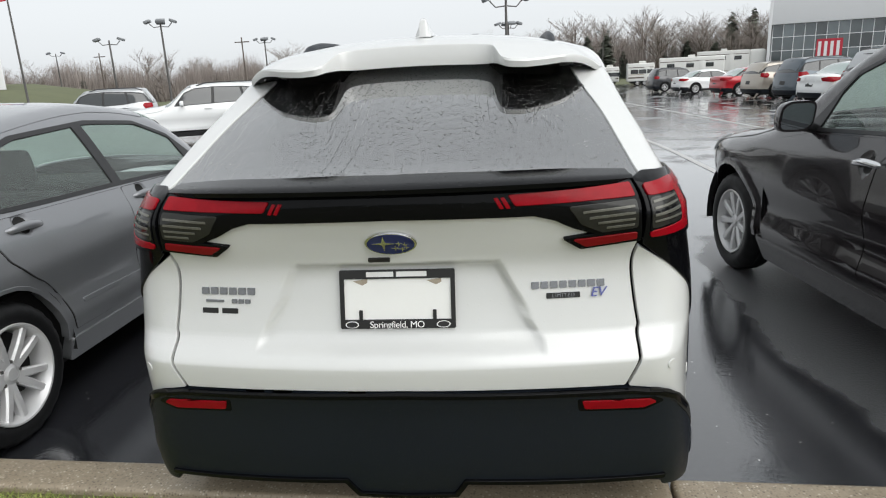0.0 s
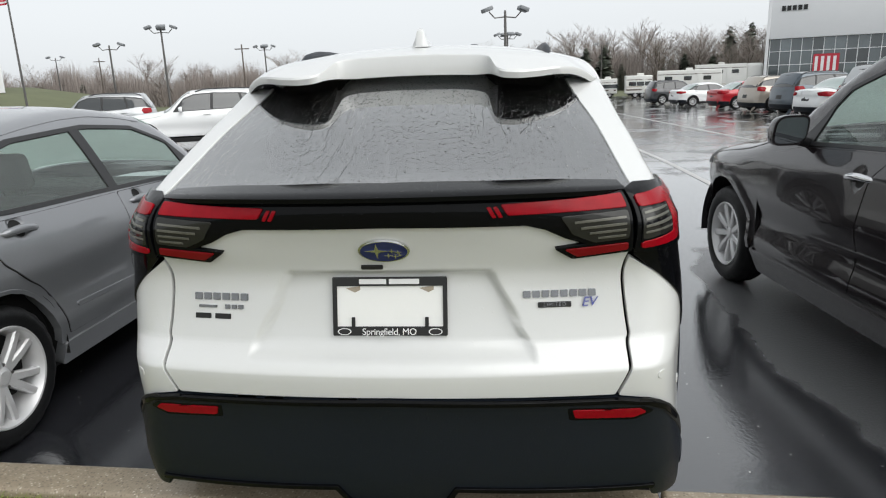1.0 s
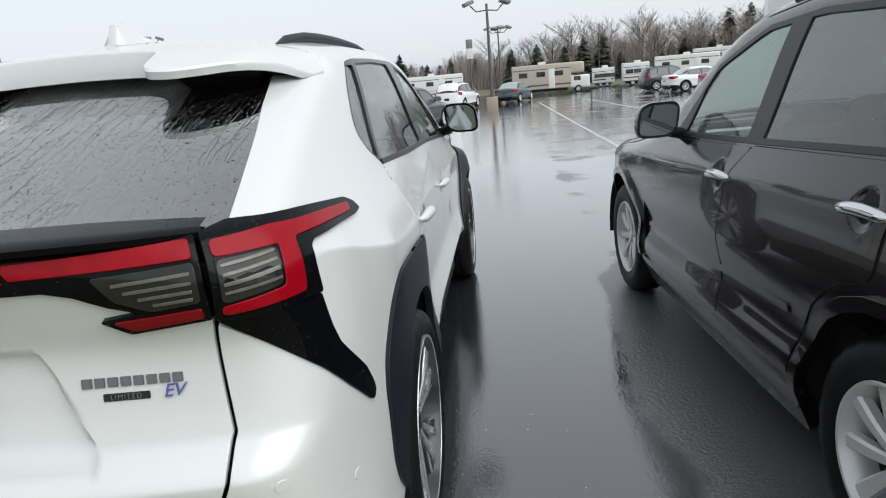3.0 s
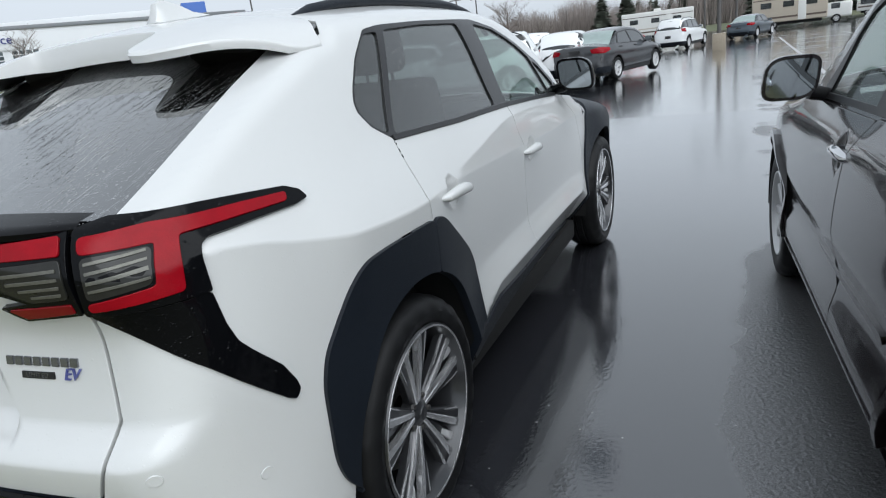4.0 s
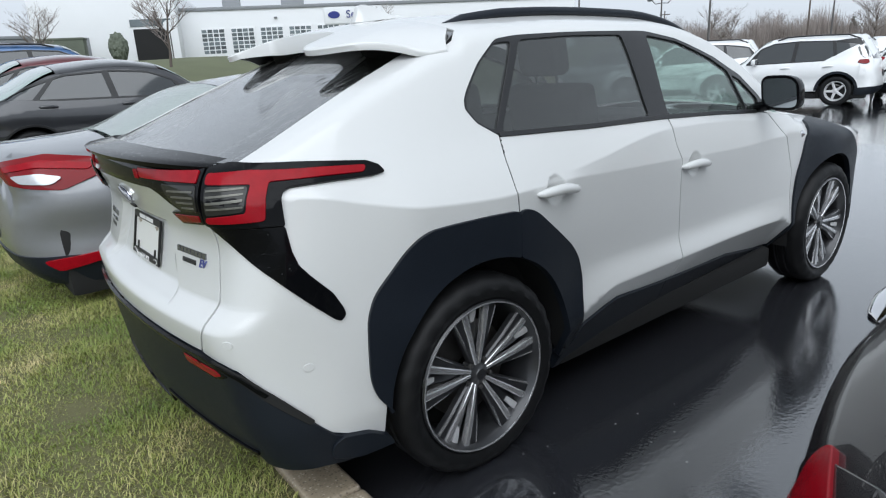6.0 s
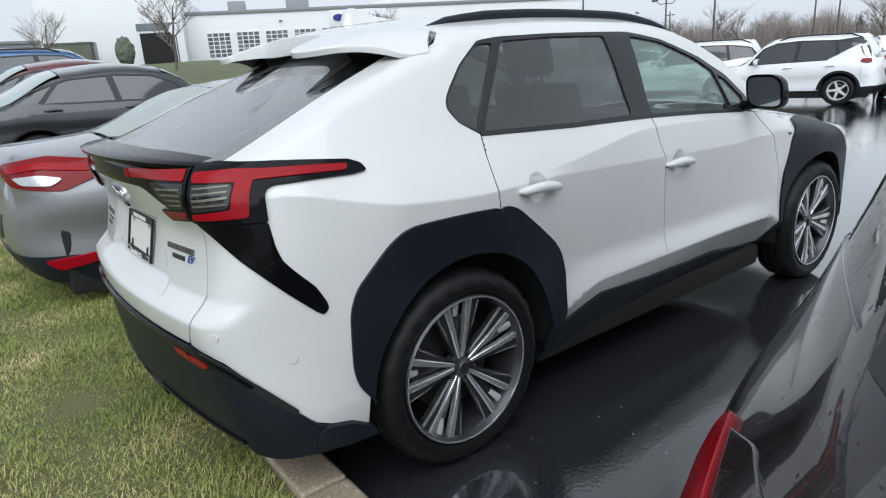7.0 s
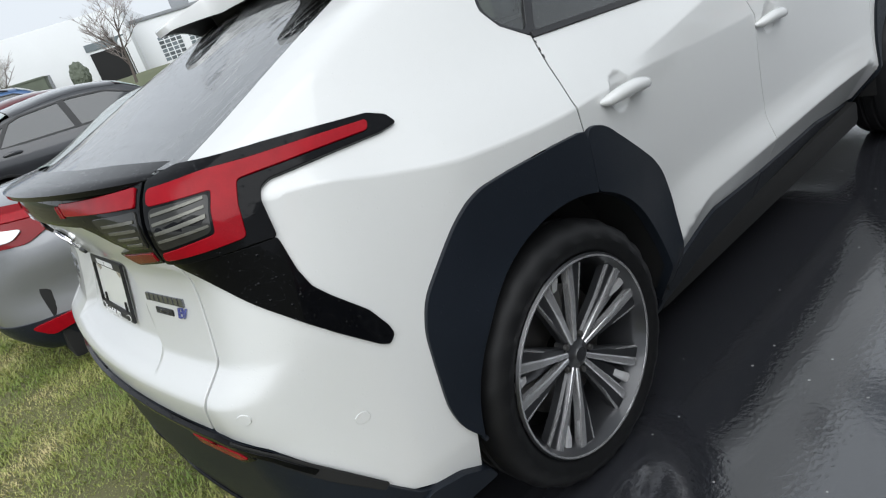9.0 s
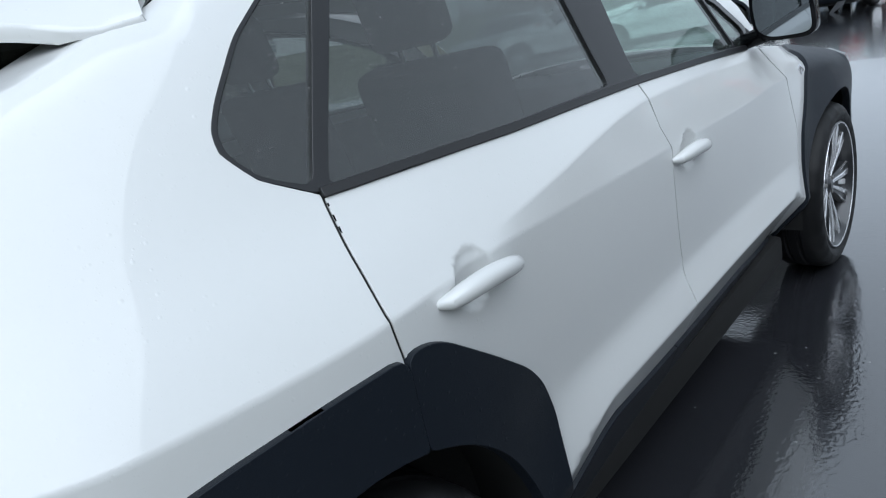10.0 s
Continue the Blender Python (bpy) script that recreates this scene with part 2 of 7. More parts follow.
M = {
    "aggregate": aggregate_material(),
    "asphalt": asphalt_material(),
    "white": material("white_pearl_paint", (0.61, 0.615, 0.607), 0.36, 0, 0.85, 0.015, 3, 0, 200, 0.1),
    "white2": material("white_car_paint", (0.76, 0.77, 0.77), 0.3, 0, 0.8, 0.02, 3),
    "black_paint": material("dark_aubergine_metallic_paint", (0.009, 0.006, 0.0075), 0.26, 0.1, 0.9, 0.25, 4, 0, 200, 0.05, 0.3),
    "grey_paint": material("dark_grey_metallic_paint", (0.22, 0.226, 0.24), 0.36, 0.45, 1.0, 0.06, 4, 0, 200, 0.12),
    "silver_paint": material("silver_car_paint", (0.42, 0.43, 0.44), 0.3, 0.5, 0.9, 0.04),
    "dark_paint": material("charcoal_car_paint", (0.03, 0.031, 0.035), 0.3, 0.3, 1.0, 0.1),
    "steel_paint": material("blue_grey_car_paint", (0.06, 0.08, 0.1), 0.3, 0.4, 1.0, 0.1),
    "red_paint": material("red_car_paint", (0.42, 0.012, 0.022), 0.3, 0.1, 1.0, 0.06),
    "maroon_paint": material("maroon_car_paint", (0.11, 0.02, 0.025), 0.3, 0.3, 1.0, 0.06),
    "blue_paint": material("blue_car_paint", (0.03, 0.09, 0.22), 0.3, 0.3, 1.0, 0.06),
    "beige_paint": material("champagne_car_paint", (0.4, 0.36, 0.31), 0.3, 0.4, 0.9, 0.05),
    "gloss_black": material("gloss_black_plastic", (0.003, 0.0032, 0.004), 0.08, 0, 0.0, 0.2, 4, 0, 200, 0.5, 0.14),
    "cladding": material("matte_black_plastic", (0.009, 0.012, 0.0175), 0.44, 0, 0, 0.18, 5, 0.25, 700, 0.3, 0.25),
    "frame_black": material("satin_black_window_frame", (0.016, 0.0165, 0.018), 0.22, 0, 0, 0.15, 6, 0, 200, 0.05, 0.45),
    "trim": material("black_rubber_trim", (0.012, 0.012, 0.013), 0.4, 0, 0, 0.2, 8),
    "shadow": material("black_underbody_and_shade", (0.006, 0.006, 0.006), 0.8, 0, 0, 0.3, 8),
    "tyre": material("tyre_rubber", (0.008, 0.0082, 0.0088), 0.5, 0, 0, 0.3, 9, 0.3, 400, 0.0, 0.22),
    "alloy": material("machined_alloy", (0.72, 0.72, 0.73), 0.26, 0.8, 0.3, 0.06, 12),
    "alloy_dark": material("gunmetal_painted_alloy", (0.036, 0.037, 0.04), 0.3, 0.35, 0.4, 0.1, 12),
    "alloy_silver": material("silver_painted_alloy", (0.6, 0.6, 0.605), 0.36, 0.3, 0.5, 0.06, 12),
    "steel": material("brake_steel", (0.3, 0.29, 0.28), 0.4, 1.0, 0, 0.2, 25),
    "chrome": material("chrome", (0.75, 0.75, 0.76), 0.08, 1.0, 0, 0.03, 10),
    "red_lens": material("red_lamp_lens", (0.25, 0.002, 0.008), 0.1, 0, 0.0, 0.35, 30, 0.2, 300, 0.08, 0.18),
    "dark_red_lens": material("dark_red_lamp_lens", (0.17, 0.004, 0.007), 0.12, 0, 0.0, 0.1, 30, 0, 200, 0, 0.25),
    "smoke_lens": material("smoked_clear_lens", (0.02, 0.02, 0.018), 0.08, 0, 0.0, 0.5, 40, 0.1, 90, 0, 0.35),
    "lens_rib": material("smoked_reflector_rib", (0.13, 0.128, 0.11), 0.25, 0.3, 0, 0.5, 60, 0.2, 200),
    "clear_lens": material("clear_lamp_lens", (0.45, 0.46, 0.47), 0.1, 0.4, 1.0, 0.3, 30, 0.3, 120),
    "amber": material("amber_lens", (0.6, 0.2, 0.03), 0.15, 0, 1.0, 0.1, 30),
    "privacy": glass("privacy_glass", (0.2, 0.205, 0.21), 0.5, 0.0, 0.1, 0.0, 0.05, 3.2),
    "rear_glass": glass("dark_rear_glass_with_rain", (0.05, 0.052, 0.056), 1.0, 0.01, 0.17, 0.3, 0.0, 1.55),
    "pane": glass("greenish_car_glass", (0.66, 0.76, 0.72), 0.1, 0, 0.05, 0, 0.06),
    "beaded_pane": glass("rain_beaded_side_glass", (0.6, 0.72, 0.67), 0.35, 0.0, 0.07, 0, 0.13),
    "wet_pane": glass("rain_covered_windscreen", (0.6, 0.74, 0.69), 0.4, 0.05, 0.05, 0, 0.45),
    "rain_pane": glass("rain_beaded_rear_glass", (0.5, 0.6, 0.57), 0.5, 0.05, 0.08, 0, 0.85),
    "far_pane": material("car_glass_far", (0.02, 0.024, 0.026), 0.06, 0, 1.0, 0.3, 3),
    # opaque grey-green in place of clear glass, for distant cars
    "far_windscreen": material("grey_green_windscreen", (0.26, 0.33, 0.31), 0.12, 0, 1.0, 0.3, 5),
    "mirror": material("mirror_glass", (0.36, 0.39, 0.41), 0.03, 1.0, 0, 0.02, 5),
    "seat": material("black_seat_cloth", (0.018, 0.018, 0.02), 0.8, 0, 0, 0.2, 20, 0.3, 500),
    "seat_beige": material("grey_seat_cloth", (0.14, 0.14, 0.135), 0.8, 0, 0, 0.2, 20, 0.3, 500),
    "badge_chrome": material("brushed_grey_chrome", (0.26, 0.265, 0.28), 0.25, 0.9, 0, 0.1, 30),
    "ev_blue": material("violet_blue_enamel", (0.1, 0.115, 0.36), 0.2, 0.3, 0.6, 0.1, 20),
    "blue_badge": material("dark_blue_enamel", (0.012, 0.02, 0.11), 0.1, 0.2, 1.0, 0.1, 20),
    "ink": material("black_print", (0.008, 0.008, 0.008), 0.45, 0, 0, 0.1, 30),
    "print": material("white_print", (0.75, 0.75, 0.75), 0.5, 0, 0, 0.04, 30),
    "plate": material("white_plate_card", (0.8, 0.8, 0.78), 0.35, 0, 0.5, 0.03, 10),
    "concrete": material("wet_concrete", (0.34, 0.29, 0.22), 0.42, 0, 0.15, 0.5, 22, 0.9, 120),
    "soil": material("turf_soil", (0.12, 0.115, 0.05), 0.9, 0, 0, 0.4, 4, 0.8, 60),
    "wall_white": material("white_metal_panel", (0.7, 0.71, 0.72), 0.5, 0, 0, 0.04, 0.6, 0.1, 30),
    "wall_grey": material("grey_metal_panel", (0.2, 0.21, 0.22), 0.45, 0.2, 0, 0.06, 0.6),
    "wall_blue": material("blue_metal_panel", (0.012, 0.09, 0.38), 0.4, 0, 0.3, 0.06, 0.6),
    # opaque panes; base colour lifted to stand for reflected sky and interior
    "facade_glass": material("facade_glass", (0.15, 0.18, 0.19), 0.05, 0.2, 1.0, 0.5, 0.7, object_vary=0.75),
    "galv": material("galvanised_pole", (0.12, 0.115, 0.11), 0.5, 0.5, 0, 0.2, 3),
    "rv_white": material("off_white_fibreglass", (0.66, 0.66, 0.63), 0.35, 0, 0.4, 0.04, 1.5),
    "rv_beige": material("beige_fibreglass", (0.42, 0.37, 0.3), 0.4, 0, 0.3, 0.06, 1.5),
    "rv_dark": material("brown_stripe", (0.09, 0.065, 0.05), 0.4, 0, 0.3, 0.1, 2),
    "bark": material("grey_brown_bark", (0.11, 0.09, 0.075), 0.85, 0, 0, 0.3, 6, 0.8, 40),
    # twig and needle colours are paled to put distance haze into them
    "twig": material("hazed_bare_twigs", (0.26, 0.225, 0.205), 0.85, 0, 0, 0.3, 2),
    "needles": material("hazed_conifer_needles", (0.105, 0.12, 0.09), 0.8, 0, 0, 0.4, 1.2),
    "line": material("worn_white_road_paint", (0.4, 0.4, 0.39), 0.35, 0, 0, 0.35, 14, 0.4, 120),
    "flag_red": material("red_cloth", (0.45, 0.03, 0.05), 0.8, 0, 0, 0.08, 8),
    "flag_white": material("white_cloth", (0.7, 0.7, 0.7), 0.8, 0, 0, 0.08, 8),
    "flag_blue": material("blue_cloth", (0.03, 0.04, 0.2), 0.8, 0, 0, 0.08, 8),
    "field": material("winter_field", (0.105, 0.115, 0.06), 0.9, 0, 0, 0.35, 0.5, 0.6, 10),
}

# ---- surfaces of car bodies ----
def curve(keys):
    """A smooth curve through (at, value) pairs that makes no overshoots."""
    k = np.array(keys, float)
    x, v = k[:, 0], k[:, 1]
    h, d = np.diff(x), np.diff(v) / np.diff(x)
    m = np.zeros(len(x))
    m[0], m[-1] = d[0], d[-1]
    for i in range(1, len(x) - 1):
        if d[i - 1] * d[i] > 0:
            w1, w2 = 2 * h[i] + h[i - 1], h[i] + 2 * h[i - 1]
            m[i] = (w1 + w2) / (w1 / d[i - 1] + w2 / d[i])
    grid = np.linspace(x[0], x[-1], 600)
    i = np.clip(np.searchsorted(x, grid) - 1, 0, len(x) - 2)
    s = (grid - x[i]) / h[i]
    val = v[i] * (1 + 2 * s) * (1 - s) ** 2 + v[i + 1] * s * s * (3 - 2 * s) + h[i] * (m[i] * s * (1 - s) ** 2 - m[i + 1] * s * s * (1 - s))
    return lambda q: np.interp(q, grid, val)


def smax(a, b, k):
    h = np.maximum(k - np.abs(a - b), 0) / k
    return np.maximum(a, b) + h * h * k / 4


class Shape:
    """A car body as the inside of side, top, rear and front sheets, melted together along their edges."""

    def __init__(self, levels, top, crown, rear, bow, front, nose_bow=0.2, melt=(0.05, 0.1), dent=None, sharp=(), cups=()):
        self.levels, self.top, self.crown, self.rear, self.bow, self.front = levels, top, crown, rear, bow, front
        self.nose_bow, self.melt, self.dent, self.sharp, self.cups = nose_bow, melt, dent, sharp, cups
        self.grain = 0.005

    def side(self, y, z):
        Z = np.array([lz(y) for lz, lx in self.levels])
        X = np.array([lx(y) for lz, lx in self.levels])
        n = len(Z)
        H = np.diff(Z, axis=0)
        D = np.diff(X, axis=0) / H
        M = np.zeros_like(Z)
        M[0], M[-1] = D[0], D[-1]
        for i in range(1, n - 1):
            p = D[i - 1] * D[i]
            M[i] = np.where(p > 0, 2 * p / np.where(p > 0, D[i - 1] + D[i], 1), 0)
        out = X[0] + (z - Z[0]) * D[0]
        for i in range(n - 1):
            s = (z - Z[i]) / H[i]
            ml = D[i] if i in self.sharp else M[i]
            mr = D[i] if i + 1 in self.sharp else M[i + 1]
            c = X[i] * (1 + 2 * s) * (1 - s) ** 2 + X[i + 1] * s * s * (3 - 2 * s) + H[i] * (ml * s * (1 - s) ** 2 - mr * s * s * (1 - s))
            out = np.where((s >= 0) & (s <= 1), c, out)
        return np.where(z > Z[-1], X[-1] + (z - Z[-1]) * D[-1], out)

    def f(self, p):
        x, y, z = np.abs(p[..., 0]), p[..., 1], p[..., 2]
        a = x - self.side(y, z)
        for cy, cz, r in self.cups:  # hollows behind the door handles
            q = np.clip(1 - ((y - cy) ** 2 + (z - cz) ** 2) / r ** 2, 0, 1)
            a = a + 0.35 * r * np.sqrt(q) * q ** 0.3
        b = (z - self.top(y) + self.crown(y) * (x * x + 1.6 * x ** 4)) * 0.9
        r = self.rear(z) + self.bow(z) * x * x
        if self.dent:
            r = r + self.dent(x, z)
        g = self.front(z) - self.nose_bow * x * x
        return smax(smax(a, b, self.melt[0]), smax(r - y, y - g, 0.02), self.melt[1])

    def normal(self, p):
        e = self.grain
        n = np.stack([self.f(p + np.eye(3)[i] * e) - self.f(p - np.eye(3)[i] * e) for i in range(3)], -1)
        return n / np.linalg.norm(n, axis=-1, keepdims=True)


RADIUS = 0.95


def aims(how, uv, at=0.1):
    """Start and way of the lines that carry flat outlines on to a body: 'x' sideways, 's' sideways and up, 'z' upwards, 't' upwards from over the belt, 'rear' and 'front' fanned out from (0, at)."""
    u, v = uv[:, 0], uv[:, 1]
    o = np.zeros_like(u)
    if how == "x":
        return np.stack([o, u, v], 1), np.stack([o + 1, o, o], 1)
    if how == "z":
        return np.stack([u, v, o + 0.35], 1), np.stack([o, o, o + 1], 1)
    if how == "t":
        return np.stack([u, v, o + 1.08], 1), np.stack([o, o, o + 1], 1)
    if how == "s":
        return np.stack([-0.6 * v, u, 0.8 * v], 1), np.stack([o + 0.8, o, o + 0.6], 1)
    a, s = u / RADIUS, (-1 if how == "rear" else 1)
    return np.stack([o, o + at, v], 1), np.stack([np.sin(a), s * np.cos(a), o], 1)


def land(shape, how, uv, at=0.1):
    """Points of the body for a flat outline."""
    O, D = aims(how, np.asarray(uv, float), at)
    lo, hi = np.zeros(len(O)), np.full(len(O), 2.4)
    for _ in range(34):
        mid = (lo + hi) / 2
        inside = shape.f(O + mid[:, None] * D) < 0
        lo, hi = np.where(inside, mid, lo), np.where(inside, hi, mid)
    return O + lo[:, None] * D


def slanted(shape, outline):
    """An outline given as (y, z) seen from the side, turned into the slanted view."""
    p = land(shape, "x", outline)
    return [(float(q[1]), float(0.8 * q[2] - 0.6 * q[0])) for q in p]


def keyed(at, values):
    return curve(list(zip(at, values)))


def flat(v):
    return lambda q: np.full(np.shape(q), float(v))


def main_car_shape():
    at = (-0.95, -0.8, -0.65, -0.53, -0.2, 0.15, 0.6, 1.2, 1.9, 2.5, 2.85, 3.3, 3.75)
    fold_at = (-0.95, -0.65, -0.53, -0.4, -0.2, 0.15, 0.3, 0.45, 0.73, 1.2, 1.9, 2.1, 2.5, 2.85, 3.3, 3.75)
    fold = keyed(fold_at, (1.11, 1.115, 1.1, 1.064, 1.024, 1.003, 1.004, 1.006, 0.995, 0.98, 0.962, 0.965, 0.95, 0.92, 0.88, 0.8))
    fold_x = keyed(fold_at, (0.64, 0.788, 0.826, 0.852, 0.891, 0.897, 0.889, 0.879, 0.868, 0.862, 0.862, 0.86, 0.856, 0.875, 0.845, 0.66))
    belt = keyed(at, (1.18, 1.18, 1.18, 1.18, 1.185, 1.2, 1.185, 1.165, 1.128, 1.06, 1.01, 0.95, 0.85))
    belt_x = keyed(at, (0.6, 0.675, 0.745, 0.77, 0.795, 0.79, 0.805, 0.815, 0.82, 0.8, 0.78, 0.75, 0.58))
    wedge = [(0.67, 1.056, 0.862), (0.9, 1.092, 0.853), (1.05, 1.11, 0.844), (1.2, 1.118, 0.837), (1.9, 1.085, 0.836), (2.2, 1.045, 0.832), (2.5, 1.0, 0.832), (2.85, 0.96, 0.845), (3.3, 0.91, 0.81), (3.75, 0.82, 0.63)]
    # behind the handle the wedge dies out: there its line lies in the face over the fold
    for y in np.linspace(-0.95, 0.45, 29)[::-1]:
        z0, x0, z1, x1 = (float(q(y)) for q in (fold, fold_x, belt, belt_x))
        share = 0.3 if y < 0.3 else 0.3 - (y - 0.3)
        wedge.insert(0, (float(y), z0 + (z1 - z0) * share, x0 + (x1 - x0) * share))
    levels = [
        (flat(0.22), keyed((-0.95, -0.8, -0.65, -0.5, -0.2, 0.3, 3.75), (0.73, 0.782, 0.828, 0.848, 0.84, 0.8, 0.62))),
        (keyed((-0.95, 0.45, 0.62, 0.8, 1.3, 1.7, 2.3, 2.5, 3.75), (0.4, 0.4, 0.46, 0.508, 0.51, 0.513, 0.5, 0.4, 0.4)),
         keyed(at, (0.74, 0.79, 0.835, 0.862, 0.9, 0.905, 0.88, 0.88, 0.88, 0.878, 0.89, 0.85, 0.6))),
        (flat(0.63), keyed(at, (0.72, 0.772, 0.824, 0.856, 0.904, 0.908, 0.849, 0.84, 0.842, 0.866, 0.895, 0.85, 0.6))),
        (flat(0.78), keyed(at, (0.71, 0.768, 0.824, 0.852, 0.886, 0.893, 0.857, 0.847, 0.848, 0.866, 0.905, 0.855, 0.6))),
        (fold, fold_x),
        (curve([(y, z) for y, z, x in wedge]), curve([(y, x) for y, z, x in wedge])),
        (belt, belt_x),
        (flat(1.52), keyed((-0.9, -0.3, 0, 0.2, 0.4, 1.0, 1.5, 2.0, 2.6), (0.54, 0.61, 0.654, 0.68, 0.693, 0.7, 0.68, 0.62, 0.55))),
        (flat(1.66), keyed((-0.9, 0, 0.4, 1.0, 2.0, 2.6), (0.46, 0.54, 0.59, 0.6, 0.52, 0.45))),
    ]
    top = curve([(-0.97, 1.15), (-0.92, 1.2), (-0.72, 1.262), (-0.35, 1.405), (0, 1.53), (0.1, 1.572), (0.17, 1.622), (0.36, 1.642), (0.8, 1.656), (1.3, 1.645), (1.7, 1.588),
                 (2.0, 1.48), (2.58, 1.12), (2.75, 1.085), (3.3, 1.0), (3.62, 0.93), (3.76, 0.75)])
    crown = curve([(-0.95, 0.078), (0, 0.075), (0.17, 0.11), (0.6, 0.11), (1.5, 0.11), (2.2, 0.1), (3.0, 0.08), (3.7, 0.08)])
    rear = curve([(0.2, -0.74), (0.3, -0.84), (0.42, -0.878), (0.6, -0.903), (0.68, -0.922), (0.738, -0.927), (0.745, -0.924), (0.797, -0.872), (0.804, -0.866), (0.822, -0.86), (0.9, -0.84), (0.985, -0.825),
                  (1.06, -0.85), (1.12, -0.88), (1.19, -0.91), (1.24, -0.94), (1.7, -0.97)])
    bow = curve([(0.25, 0.15), (0.7, 0.13), (0.9, 0.12), (1.05, 0.1), (1.12, 0.15), (1.2, 0.22), (1.6, 0.24)])
    front = curve([(0.2, 3.6), (0.4, 3.72), (0.6, 3.76), (0.8, 3.74), (0.95, 3.6), (1.7, 3.4)])

    def dent(x, z):
        # the sunken field round the number plate, wider below than above
        def ramp(q, a, b):
            s = np.clip((q - a) / (b - a), 0, 1)
            return s * s * (3 - 2 * s)
        half = 0.27 + (1.0 - z) * 0.5
        return 0.029 * (1 - ramp(x, half - 0.008, half + 0.014)) * ramp(z, 0.766, 0.784) * (1 - ramp(z, 0.988, 1.004))
    return Shape(levels, top, crown, rear, bow, front, 0.2, (0.03, 0.085), dent, sharp=(1, 4, 5), cups=((0.395, 0.98, 0.055), (1.375, 0.94, 0.055)))

# ---- mesh helpers ----
def mesh_part(name, verts, faces, mat, parent=None, label="", normals=None, smooth=True):
    me = bpy.data.meshes.new(name)
    me.from_pydata([tuple(map(float, v)) for v in verts], [], [tuple(map(int, q)) for q in faces])
    me.materials.append(M[mat])
    if smooth:
        me.shade_smooth()
    if normals is not None:
        me.normals_split_custom_set_from_vertices([tuple(map(float, v)) for v in normals])
    ob = new(name, me)
    ob.parent = parent
    return tagged(ob, label)


def part(name, bm, mat, parent=None, label="", smooth=True):
    """Links a bmesh as one mesh object under a thing or a part."""
    bmesh.ops.recalc_face_normals(bm, faces=bm.faces)
    me = bpy.data.meshes.new(name)
    bm.to_mesh(me)
    bm.free()
    me.materials.append(M[mat])
    if smooth:
        me.shade_smooth()
        me.set_sharp_from_angle(angle=radians(38))
    ob = new(name, me)
    ob.parent = parent
    return tagged(ob, label)


def box(x0, x1, y0, y1, z0, z1, bevel=0.0, bm=None, segments=2):
    out = bm or bmesh.new()
    one = bmesh.new()
    bmesh.ops.create_cube(one, size=1.0)
    for v in one.verts:
        v.co = ((x0 + x1) / 2 + v.co.x * (x1 - x0), (y0 + y1) / 2 + v.co.y * (y1 - y0), (z0 + z1) / 2 + v.co.z * (z1 - z0))
    if bevel:
        bmesh.ops.bevel(one, geom=one.edges[:], offset=bevel, segments=segments, affect="EDGES", profile=0.6)
    merge(out, one)
    return out


def merge(bm, other):
    made = [bm.verts.new(v.co) for v in other.verts]
    for q in other.faces:
        bm.faces.new([made[v.index] for v in q.verts])
    other.free()


def moved(bm, m):
    bmesh.ops.transform(bm, matrix=m, verts=bm.verts[:])
    return bm


def lathe(profile, n=48, bm=None, close=False):
    """Turns (radius, along) pairs about the x axis."""
    bm = bm or bmesh.new()
    rings = [[bm.verts.new((a, r * math.cos(2 * math.pi * i / n), r * math.sin(2 * math.pi * i / n))) for i in range(n)] for r, a in profile]
    pairs = list(zip(rings, rings[1:])) + ([(rings[-1], rings[0])] if close else [])
    for p, q in pairs:
        for i in range(n):
            bm.faces.new((p[i], p[(i + 1) % n], q[(i + 1) % n], q[i]))
    return bm


def tube(points, r, n=8, bm=None, flat_z=1.0):
    """A round bar along points; r may be a list."""
    bm = bm or bmesh.new()
    pts = [Vector(p) for p in points]
    rs = r if isinstance(r, (list, tuple)) else [r] * len(pts)
    rings = []
    for i, p in enumerate(pts):
        d = (pts[min(i + 1, len(pts) - 1)] - pts[max(i - 1, 0)]).normalized()
        a = d.cross(Vector((0, 0, 1)) if abs(d.z) < 0.9 else Vector((1, 0, 0))).normalized()
        b = d.cross(a)
        rings.append([bm.verts.new(p + rs[i] * (a * math.cos(2 * math.pi * k / n) + flat_z * b * math.sin(2 * math.pi * k / n))) for k in range(n)])
    for p, q in zip(rings, rings[1:]):
        for k in range(n):
            bm.faces.new((p[k], p[(k + 1) % n], q[(k + 1) % n], q[k]))
    bm.faces.new(rings[0])
    bm.faces.new(rings[-1])
    return bm


def prism(outline, depth, bevel=0.0, bm=None):
    """A flat outline in x, z pushed back along y by depth."""
    one = bmesh.new()
    front = [one.verts.new((x, 0, z)) for x, z in outline]
    back = [one.verts.new((x, depth, z)) for x, z in outline]
    one.faces.new(front)
    one.faces.new(back[::-1])
    for i in range(len(front)):
        j = (i + 1) % len(front)
        one.faces.new((front[i], back[i], back[j], front[j]))
    if bevel:
        bmesh.ops.recalc_face_normals(one, faces=one.faces)
        bmesh.ops.bevel(one, geom=one.edges[:], offset=bevel, segments=2, affect="EDGES")
    if bm is None:
        return one
    merge(bm, one)
    return bm


